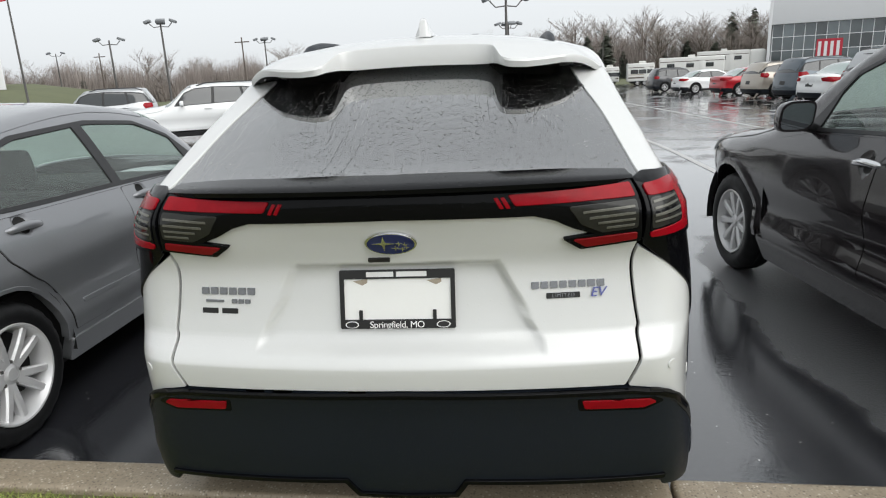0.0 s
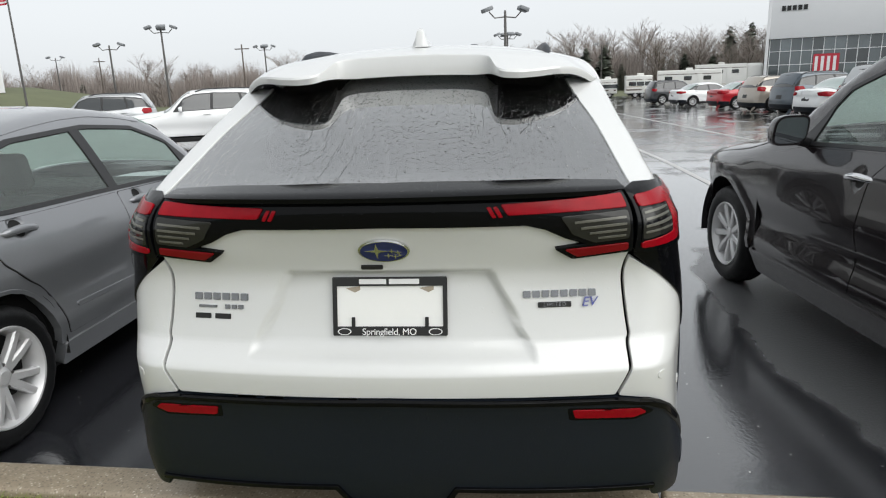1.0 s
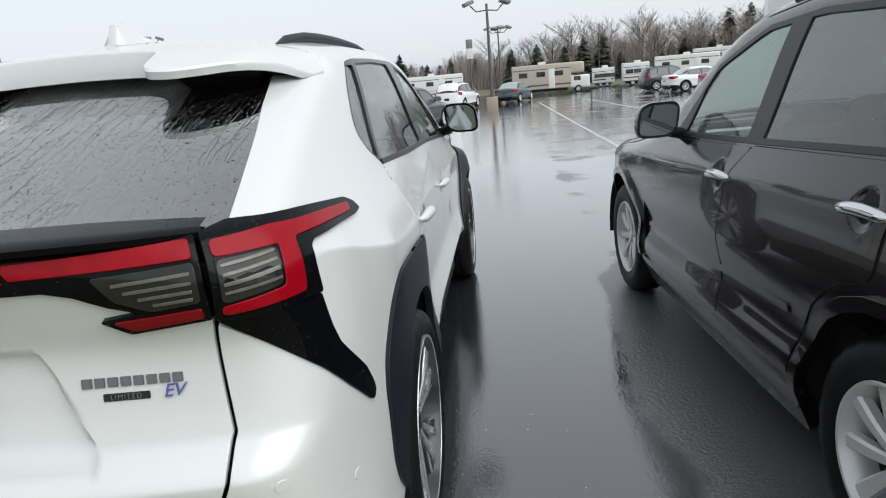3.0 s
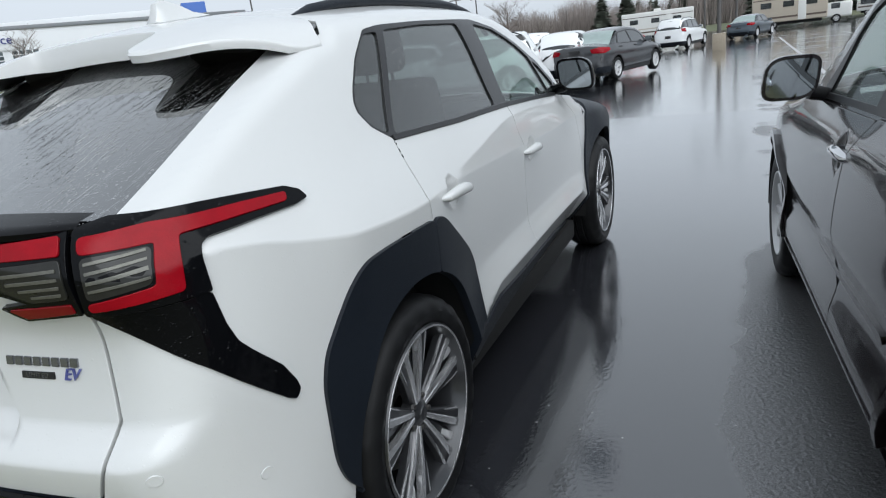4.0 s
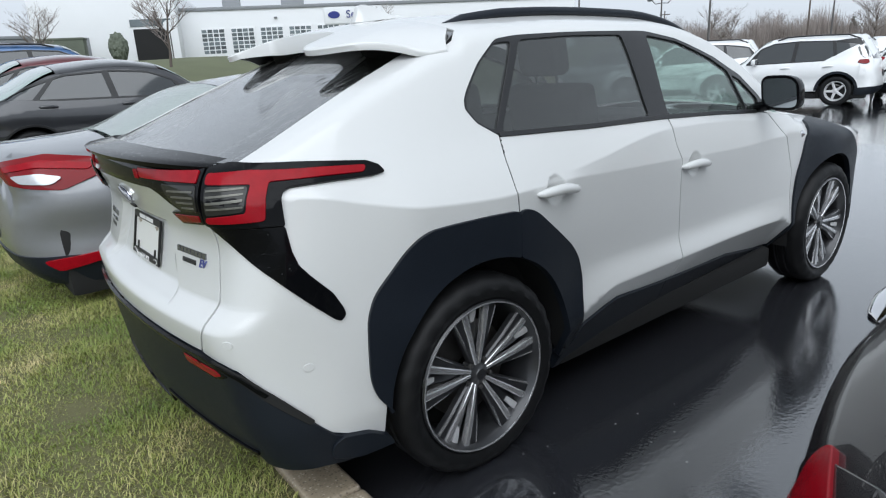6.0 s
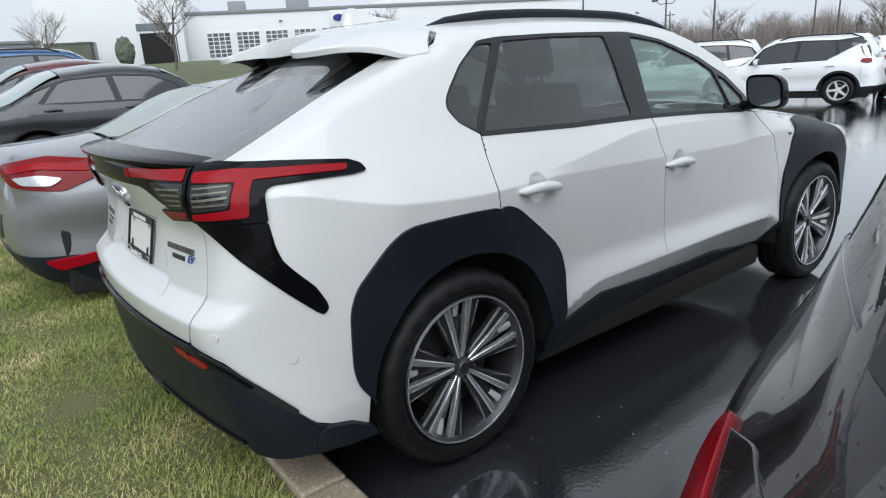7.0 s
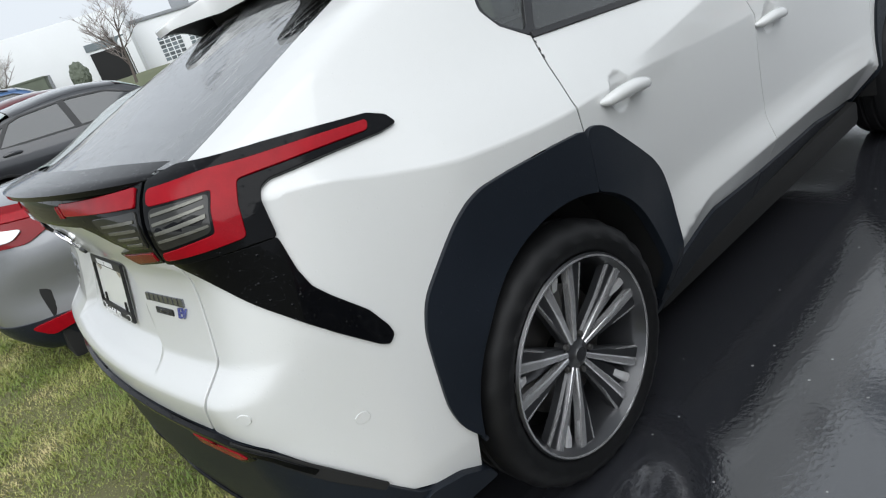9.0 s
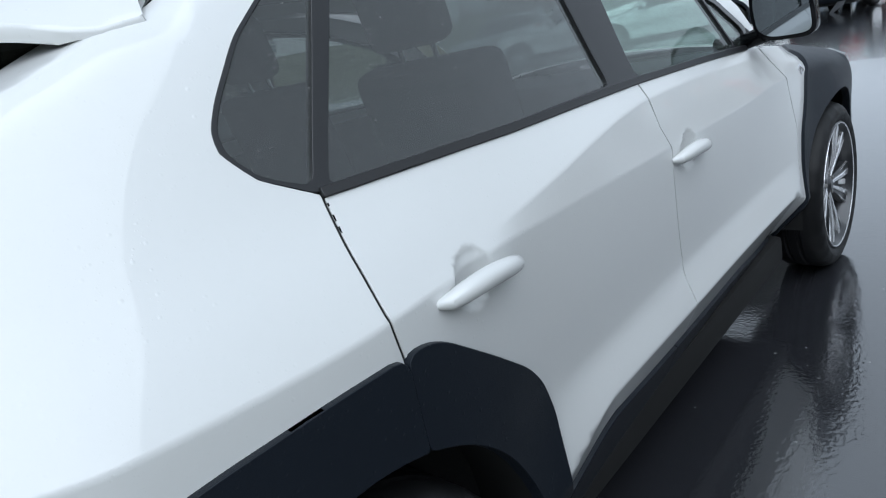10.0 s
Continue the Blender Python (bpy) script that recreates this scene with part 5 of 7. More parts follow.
def tail_marks(gate, S):
    """Emblem, badges and the dealer's plate frame on the tailgate."""
    ring = lambda a, b, n=40: [(a * math.cos(2 * math.pi * k / n), b * math.sin(2 * math.pi * k / n)) for k in range(n)]
    emblem = part("emblem", lay(prism(ring(0.069, 0.0375), 0.012, 0.003), S, 0, 1.071, 0.01), "chrome", gate, "oval emblem with a chrome rim")
    part("emblem_field", lay(prism(ring(0.063, 0.0325), 0.012, 0.001), S, 0, 1.071, 0.0115), "blue_badge", emblem, "dark blue enamel field")
    for x, z, r in ((-0.018, 0.004, 0.026), (0.022, 0.004, 0.01), (0.038, 0.0, 0.009), (0.012, -0.011, 0.011), (0.03, -0.014, 0.01), (0.042, -0.009, 0.008)):
        star = [(x + r * (1 if k % 2 == 0 else 0.22) * math.cos(k * math.pi / 4) * 1.25, z + r * (1 if k % 2 == 0 else 0.22) * math.sin(k * math.pi / 4)) for k in range(8)]
        part("emblem_mark", lay(prism(star, 0.003), S, 0, 1.071, 0.013), "chrome", emblem, "", False)
    # lettering of makers and models is left as plain bars, one for each sign
    def bars(u, v, w, h, count, mt, label, thick=0.006):
        pitch = w / count
        for k in range(count):
            x = -w / 2 + pitch * k
            bm = prism([(x, -h / 2), (x + pitch * 0.8, -h / 2), (x + pitch * 0.8, h / 2), (x, h / 2)], thick, 0.001)
            part("badge", lay(bm, S, u, v, 0.004 if thick > 0.003 else 0.0015), mt, gate, label)
    bars(-0.46, 0.928, 0.168, 0.02, 6, "badge_chrome", "grey chrome badge of plain bars")
    bars(-0.49, 0.9, 0.07, 0.007, 1, "badge_chrome", "grey chrome badge of plain bars")
    bars(-0.425, 0.9, 0.06, 0.012, 3, "badge_chrome", "grey chrome badge of plain bars")
    bars(-0.476, 0.873, 0.122, 0.015, 2, "ink", "black printed bars", 0.001)
    bars(0.448, 0.932, 0.2, 0.019, 8, "badge_chrome", "grey chrome badge of plain bars")
    trim = part("trim_badge", lay(prism([(-0.045, -0.0075), (0.045, -0.0075), (0.045, 0.0075), (-0.045, 0.0075)], 0.005, 0.001), S, 0.432, 0.903, 0.003), "ink", gate, "black badge with chrome letters")
    part("letters", lay(text_mesh("LIMITED", 0.0145, 0.0008, 0, 1.2), S, 0.432, 0.903, 0.0036), "badge_chrome", trim, "", False)
    part("badge_letters", lay(text_mesh("EV", 0.036, 0.002, 0.3), S, 0.51, 0.907, 0.0035), "ev_blue", gate, "blue and chrome EV letters", False)
    frame_out, frame_in = [(-0.159, -0.081), (0.159, -0.081), (0.159, 0.081), (-0.159, 0.081)], [(-0.145, -0.056), (0.145, -0.056), (0.145, 0.056), (-0.145, 0.056)]
    plate = part("number_plate", lay(prism([(-0.15, -0.075), (0.15, -0.075), (0.15, 0.075), (-0.15, 0.075)], 0.004, 0.001), S, 0, 0.899, 0.006), "plate", gate, "blank white plate")
    bm = bmesh.new()
    for x0, x1, z0, z1 in ((-0.159, 0.159, 0.056, 0.081), (-0.159, 0.159, -0.081, -0.056), (-0.159, -0.147, -0.06, 0.06), (0.147, 0.159, -0.06, 0.06)):
        merge(bm, prism([(x0, z0), (x1, z0), (x1, z1), (x0, z1)], 0.008, 0.002))
    holder = part("plate_frame", lay(bm, S, 0, 0.899, 0.013), "ink", gate, "black dealer plate frame")
    part("letters", lay(text_mesh("Springfield, MO", 0.0255, 0.0006, 0, 0.95), S, 0, 0.899 - 0.0685, 0.0185), "print", holder, "white printed letters", False)
    for x0, x1 in ((-0.083, -0.008), (0.0, 0.083)):
        part("printed_bar", lay(prism([(x0, -0.007), (x1, -0.007), (x1, 0.007), (x0, 0.007)], 0.001), S, 0, 0.899 + 0.0685, 0.0145), "print", holder, "white printed bar")
    for x in (-0.128, 0.128):
        part("frame_emblem", lay(prism([(0.019 * math.cos(k * 0.314), 0.0095 * math.sin(k * 0.314)) for k in range(20)], 0.001), S, x, 0.899 - 0.0685, 0.0145), "print", holder)
        part("frame_emblem_field", lay(prism([(0.016 * math.cos(k * 0.314), 0.0075 * math.sin(k * 0.314)) for k in range(20)], 0.001), S, x, 0.899 - 0.0685, 0.0152), "ink", holder)
    for x in (-0.102, 0.102):
        part("bolt_clip", lay(prism([(x - 0.005, -0.06), (x + 0.005, -0.06), (x + 0.005, -0.03), (x - 0.005, -0.03)], 0.004, 0.001), S, 0, 0.899, 0.011), "ink", holder)
        part("sticker", lay(prism([(x - 0.02, 0.05), (x + 0.02, 0.056), (x + 0.02, 0.045), (x + 0.005, 0.038)], 0.001), S, 0, 0.899, 0.0075), "concrete", holder, "peeling tan sticker")
    part("camera_pod", lay(box(-0.03, 0.03, -0.002, 0.012, -0.006, 0.006, 0.004), S, -0.04, 1.018, 0.006), "ink", gate, "small black reversing camera")


electric_car()

# ---- the other cars ----
def car_shape(c):
    """A body from a few sizes of a car; c is a dictionary of them."""
    W, H, y0, y1, belt = c["W"], c["H"], -c["ro"], c["wb"] + c["fo"], c["belt"]
    at = (y0, y0 + 0.12, y0 + 0.35, y0 + 0.8, c["wb"] * 0.5, c["wb"] - 0.3, y1 - 0.75, y1 - 0.3, y1)
    plan = np.array((-0.24, -0.12, -0.04, 0, 0, 0, -0.015, -0.1, -0.3)) if "plan" not in c else np.array(c["plan"])
    row = lambda z, d, k=1.0: (flat(z), keyed(at, W + d + plan * k))
    b = keyed((y0, c["wb"] * 0.5, y1 - 0.8, y1), (belt + c.get("rise", 0.06), belt, belt - 0.07, c["hood"] - 0.1))
    levels = [row(0.2, -0.08), row(0.42, c.get("tuck", -0.02)), row(0.56, -0.03), row(0.74, 0.0), (lambda q: b(q) - 0.13, keyed(at, W - 0.012 + plan)),
              (lambda q: b(q) + 0.015, keyed(at, W - 0.075 + plan * c.get("pinch", 1.15))), row(H - 0.14, -0.235, c.get("pinch", 1.15) + 0.15), row(H + 0.02, -0.34, c.get("pinch", 1.15) + 0.25)]
    if c["kind"] == "sedan":
        top = [(y0, c["deck"] - 0.1), (y0 + 0.06, c["deck"] - 0.01), (y0 + 0.3, c["deck"] + 0.005), (c["rgb"], c["deck"] + 0.03), (c["rgt"], H - 0.06)]
    else:
        top = [(y0 - 0.1, H - 0.1), (y0 + 0.25, H - 0.055), (c["rgt"] + 0.2, H - 0.03)]
    top += [((c["rgt"] + c["wst"]) / 2 + 0.1, H), (c["wst"], H - 0.06), (c["cowl"], belt + 0.06), (c["cowl"] + 0.2, c["hood"] + 0.03), (y1 - 0.5, c["hood"] - 0.06), (y1 - 0.15, c["hood"] - 0.16), (y1, c["hood"] - 0.32)]
    if c["kind"] == "sedan":
        rear = [(0.2, y0 + 0.2), (0.35, y0 + 0.04), (0.5, y0), (0.62, y0 + 0.01), (0.8, y0 + 0.05), (c["deck"], y0 + 0.02), (H, y0)]
    else:
        rear = [(0.2, y0 + 0.2), (0.35, y0 + 0.04), (0.5, y0), (0.65, y0 + 0.02), (0.85, y0 + 0.06), (belt, y0 + 0.1), (H - 0.1, y0 + 0.1 + c.get("slope", 0.28)), (H + 0.1, y0 + 0.15 + c.get("slope", 0.28))]
    front = [(0.2, y1 - 0.14), (0.4, y1 - 0.01), (0.6, y1), (c["hood"] - 0.2, y1 - 0.06), (c["hood"], y1 - 0.2), (H, y1 - 0.4)]
    return Shape(levels, curve(top), flat(0.07), curve(rear), flat(0.16), curve(front), 0.24, (0.07, 0.12), None, (), c.get("cups", ()))


def between(chain_lo, chain_hi, a, b, d, tilt_a=0.0, tilt_b=0.0):
    """A window outline between two chains of (y, z), from a to b, d inside them; tilt slants its ends."""
    lo, hi = np.array(chain_lo), np.array(chain_hi)
    f = lambda ch, q: float(np.interp(q, ch[:, 0], ch[:, 1]))
    ys = np.linspace(0, 1, 9)
    low = [(a + (b - a) * t, f(lo, a + (b - a) * t) + d) for t in ys]
    a2, b2 = a + tilt_a, b + tilt_b
    high = [(a2 + (b2 - a2) * t, f(hi, a2 + (b2 - a2) * t) - d) for t in ys[::-1]]
    out = low + [q for q in high if q[1] > f(lo, q[0]) + d + 0.02]
    return out


def make_car(name, label, paint, c, group=""):
    """A parked car with wheels, lamps, windows, mirrors and, when near, doors and a cabin."""
    S, near = car_shape(c), c.get("near", False)
    car = tagged(new(name), label, "car", group)
    W, H, y0, y1, wb, r, belt = c["W"], c["H"], -c["ro"], c["wb"] + c["fo"], c["wb"], c["r"], c["belt"]
    st = c.get("step", 0.16)
    P = lambda nm, how, o, m, side=1, **k: panel(nm, S, how, o, m, car, side, **{"step": st, "soft": 0.02, **k})
    zt = lambda y: float(S.top(np.array(y)) - 0.07 * W * W * 0.6 - 0.035)
    R = r + c.get("gapw", 0.06)
    lo, hi = c["low"], c["high"]
    dlo = list(lo) + list(hi)[::-1]
    glasses = ("beaded_pane", "privacy") if near else ("far_pane", "far_pane")
    for s in (1, -1):
        ends = [y for y in np.linspace(y0 + c.get("tail_in", 0.16), y1 - 0.28, 26)]
        outline = arch(0, r, R, 180, 0) + arch(wb, r, R, 180, 0) + [(y1 - 0.34, 0.38), (y1 - 0.28, 0.55)] + [(y, max(0.6, zt(y))) for y in ends[::-1]] + [(y0 + 0.14, 0.75), (y0 + 0.2, 0.4)]
        P("body_side", "s", slanted(S, outline), paint, s, holes=[slanted(S, dlo)], soft=0.004, edge=0.02, fine=[] )
        cuts = c["pillars"]
        wins = [between(lo, hi, a, b, 0.016, ta, tb) for a, b, ta, tb in cuts]
        wins = [slanted(S, w) for w in wins if len(w) > 6]
        P("window_trim", "s", shrunk(slanted(S, dlo), -0.004), "trim", s, off=0.003, edge=0.012, soft=0.004, holes=wins, step=min(st, 0.1))
        for k, w in enumerate(wins):
            g = P("side_window", "s", shrunk(w, -0.008), glasses[0] if k == 0 or c.get("clear") else glasses[1], s, off=-0.004, edge=0.003, soft=0.02)
            g.visible_shadow = not near
        for yy in (0.0, wb):
            wheel(car, (s * (W - 0.125), yy, r), 20.0 + 31 * yy * s, r, c["rim"], 0.215, c["style"], near)
            part("wheel_well", well((s * (W - 0.13), yy, r), R + 0.03, s), "shadow", car)
            P("arch_lip", "x", arch(yy, r, R + c.get("lip", 0.02), 178, 2) + arch(yy, r, R - 0.004, 2, 178), c.get("lip_mat", "trim"), s, off=c.get("lip_off", 0.006), edge=0.04, soft=0.004, step=0.08)
        P("sill", "x", [(R + 0.02, 0.2), (wb - R - 0.02, 0.2), (wb - R - 0.02, c.get("sill", 0.3)), (R + 0.02, c.get("sill", 0.3))], c.get("sill_mat", "trim"), s, off=0.012, edge=0.05, step=0.15)
        mirror(car, S, W + c.get("mirror_out", 0.06), c["mirror"][0], c["mirror"][1], c.get("mirror_mat", paint), s, c.get("mirror_size", (0.22, 0.15)), "trim")
        for k, (hy, hz) in enumerate(c["handles"]):
            door_handle(car, S, hy, hz, 0.22, c.get("handle_mat", paint), s, c.get("proud", 0.036), "chrome door handle" if c.get("handle_mat") == "chrome" else "")
        if near:
            for nm, o in c["doors"]:
                P(nm, "x", o, paint, s, off=0.006, edge=0.012, soft=0.02, step=0.045, fine=[(hy + 0.11, hz - 0.01, 0.062) for hy, hz in c["handles"] if inside(o, np.array([[hy + 0.11, hz]]))[0]])
                P("door_gap", "x", shrunk(o, -0.005), "shadow", s, off=0.0015, edge=0.004, soft=0.02, step=0.08)
            if "strip" in c:
                P("door_strip", "x", c["strip"], paint, s, off=0.014, edge=0.014, soft=0.008, step=0.08)
        if c.get("rails"):
            yy = np.linspace(c["rgt"] + 0.1, c["wst"] - 0.15, 9)
            q = land(S, "z", [(W - 0.3, y) for y in yy])
            part("roof_rail", tube([(s * p[0], p[1], p[2] + (0.05 if 0 < i < 8 else 0.0)) for i, p in enumerate(q)], 0.018, 8), "trim", car)
        for k, (nm, o, mt) in enumerate(c["lamps"]):
            P(nm, "rear", o, mt, s, off=c.get("lamp_off", 0.02) + 0.005 * k, edge=0.03, soft=0.02, step=0.08)
        P("head_lamp", "front", [(0.42, c["hood"] - 0.28), (0.6, c["hood"] - 0.22), (0.84, c["hood"] - 0.14), (0.86, c["hood"] - 0.24), (0.62, c["hood"] - 0.36), (0.44, c["hood"] - 0.36)], "clear_lens", s, off=0.012, at=wb - 0.1)
    hw = lambda y: float(S.side(np.array(y), np.array(zt(y)))) - 0.01

    def strip(a, b, n=6):
        ys = np.linspace(a, b, n)
        return [(hw(y), y) for y in ys] + [(-hw(y), y) for y in ys[::-1]]
    P("roof", "z", strip(c["rgt"] if c["kind"] == "sedan" else y0 + c.get("slope", 0.28) + 0.06, c["wst"]), c.get("roof_mat", paint), off=0.003)
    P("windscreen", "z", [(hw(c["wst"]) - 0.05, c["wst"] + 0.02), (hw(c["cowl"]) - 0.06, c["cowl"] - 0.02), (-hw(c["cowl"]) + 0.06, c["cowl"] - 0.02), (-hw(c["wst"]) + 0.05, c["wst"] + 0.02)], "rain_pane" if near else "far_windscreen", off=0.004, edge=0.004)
    P("bonnet", "z", strip(c["cowl"] + 0.02, y1 - 0.22), paint, off=0.003)
    if c["kind"] == "sedan":
        P("boot_lid", "z", strip(y0 + 0.05, c["rgb"] - 0.02, 5), paint, off=0.003)
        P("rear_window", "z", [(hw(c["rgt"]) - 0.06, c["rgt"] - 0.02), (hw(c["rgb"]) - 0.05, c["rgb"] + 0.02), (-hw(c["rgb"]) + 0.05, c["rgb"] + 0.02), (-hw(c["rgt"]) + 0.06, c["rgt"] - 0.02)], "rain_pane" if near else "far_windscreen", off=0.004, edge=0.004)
        ztop = c["deck"] - 0.04
    else:
        ztop = belt + 0.05
        P("rear_window", "rear", both([(0, H - 0.13), (W * 0.62, H - 0.15), (W * 0.7, belt + 0.07), (0, belt + 0.06)]), "privacy" if near else "far_pane", off=0.005, edge=0.006)
        P("tailgate", "rear", both([(0, H - 0.06), (W * 0.66, H - 0.08), (W * 0.86, belt), (0, belt - 0.01)]), paint, off=0.0, holes=[both([(0, H - 0.13), (W * 0.6, H - 0.15), (W * 0.68, belt + 0.07), (0, belt + 0.06)])] if near else [])
        P("roof_spoiler", "z", [(-W * 0.62, y0 + 0.2), (W * 0.62, y0 + 0.2), (W * 0.64, y0 + 0.5), (-W * 0.64, y0 + 0.5)], paint, off=0.012, edge=0.03)
    P("rear_body", "rear", both([(0, ztop), (W * 0.85, ztop - 0.02), (W * 1.05, ztop - 0.1), (W * 1.05, 0.42), (0, 0.42)]), paint, off=0.004)
    low = P("rear_bumper", "rear", both([(0, 0.44), (W * 0.8, 0.44), (W * 1.08, 0.42), (W * 1.08, 0.26), (0, 0.26)]), c.get("bumper_mat", "cladding"), off=0.012, edge=0.05)
    P("number_plate", "rear", [(-0.15, c.get("plate", 0.72) - 0.075), (0.15, c.get("plate", 0.72) - 0.075), (0.15, c.get("plate", 0.72) + 0.075), (-0.15, c.get("plate", 0.72) + 0.075)], c.get("plate_mat", "trim"), off=0.008)
    P("front_bumper", "front", both([(0, c["hood"] - 0.22), (0.6, c["hood"] - 0.2), (0.9, c["hood"] - 0.22), (1.0, 0.5), (0.95, 0.25), (0, 0.22)]), paint, off=0.002, at=wb - 0.1)
    P("grille", "front", both([(0, c["hood"] - 0.24), (0.36, c["hood"] - 0.25), (0.3, 0.45), (0, 0.42)]), "trim", off=0.01, at=wb - 0.1)
    part("underbody", box(-W + 0.12, W - 0.12, y0 + 0.25, y1 - 0.3, 0.17, 0.5 if not near else 0.62, 0.04), "shadow", car)
    if near:
        for x in (-0.37, 0.37):
            seat(car, x, c["seats"][0], c["seats"][2], c.get("seat_mat", "seat"))
            seat(car, x, c["seats"][1], c["seats"][2], c.get("seat_mat", "seat"))
        part("dashboard", box(-W + 0.2, W - 0.2, c["cowl"] - 0.75, c["cowl"] - 0.15, 0.6, belt - 0.04, 0.08, None, 3), "seat", car)
        steering_wheel(car, -0.37, c["cowl"] - 0.85, belt - 0.06)
    return car


def sedan(H=1.45, W=0.9, wb=2.7, ro=1.0, fo=0.9, belt=0.93, **k):
    c = dict(kind="sedan", W=W, H=H, wb=wb, ro=ro, fo=fo, r=0.318, rim=0.215, style="ten", belt=belt, hood=belt + 0.0, deck=belt + 0.11, rgb=-0.35, rgt=0.42, wst=1.72, cowl=2.45, mirror=(1.95, belt + 0.07),
             low=[(-0.3, belt + 0.075), (0.4, belt + 0.055), (1.2, belt + 0.035), (2.15, belt - 0.005)], high=[(-0.3, belt + 0.085), (0.05, H - 0.27), (0.5, H - 0.145), (1.1, H - 0.115), (1.55, H - 0.15), (1.85, H - 0.26), (2.15, belt + 0.01)],
             pillars=[(1.1, 1.98, -0.05, -0.12), (0.15, 1.02, 0.22, -0.05), (-0.22, 0.08, 0.1, 0.22)], handles=[(0.13, belt - 0.0), (1.12, belt - 0.03)],
             lamps=[("tail_lamp", [(0.42, belt + 0.0), (0.62, belt + 0.03), (0.92, belt + 0.0), (0.95, belt - 0.06), (0.72, belt - 0.13), (0.46, belt - 0.1)], "red_lens")])
    c.update(k)
    return c


def suv(H=1.68, W=0.92, wb=2.7, ro=0.95, fo=0.9, belt=1.05, **k):
    c = dict(kind="suv", W=W, H=H, wb=wb, ro=ro, fo=fo, r=0.35, rim=0.228, style="five", belt=belt, hood=belt - 0.02, deck=belt, rgb=-ro, rgt=-ro + 0.4, wst=1.55, cowl=2.3, mirror=(1.8, belt + 0.08), slope=0.3, rails=True,
             low=[(-0.72, belt + 0.1), (0.3, belt + 0.055), (1.2, belt + 0.03), (2.05, belt - 0.0)], high=[(-0.72, belt + 0.12), (-0.5, H - 0.25), (0.1, H - 0.155), (0.9, H - 0.13), (1.45, H - 0.16), (1.75, H - 0.28), (2.05, belt + 0.02)],
             pillars=[(1.02, 1.88, -0.04, -0.12), (0.1, 0.94, 0.08, -0.04), (-0.62, 0.03, 0.12, 0.08)], handles=[(0.1, belt - 0.06), (1.02, belt - 0.08)],
             lamps=[("tail_lamp", [(0.66, belt + 0.08), (0.9, belt + 0.09), (0.98, belt - 0.0), (0.92, belt - 0.12), (0.68, belt - 0.08)], "red_lens")])
    c.update(k)
    return c


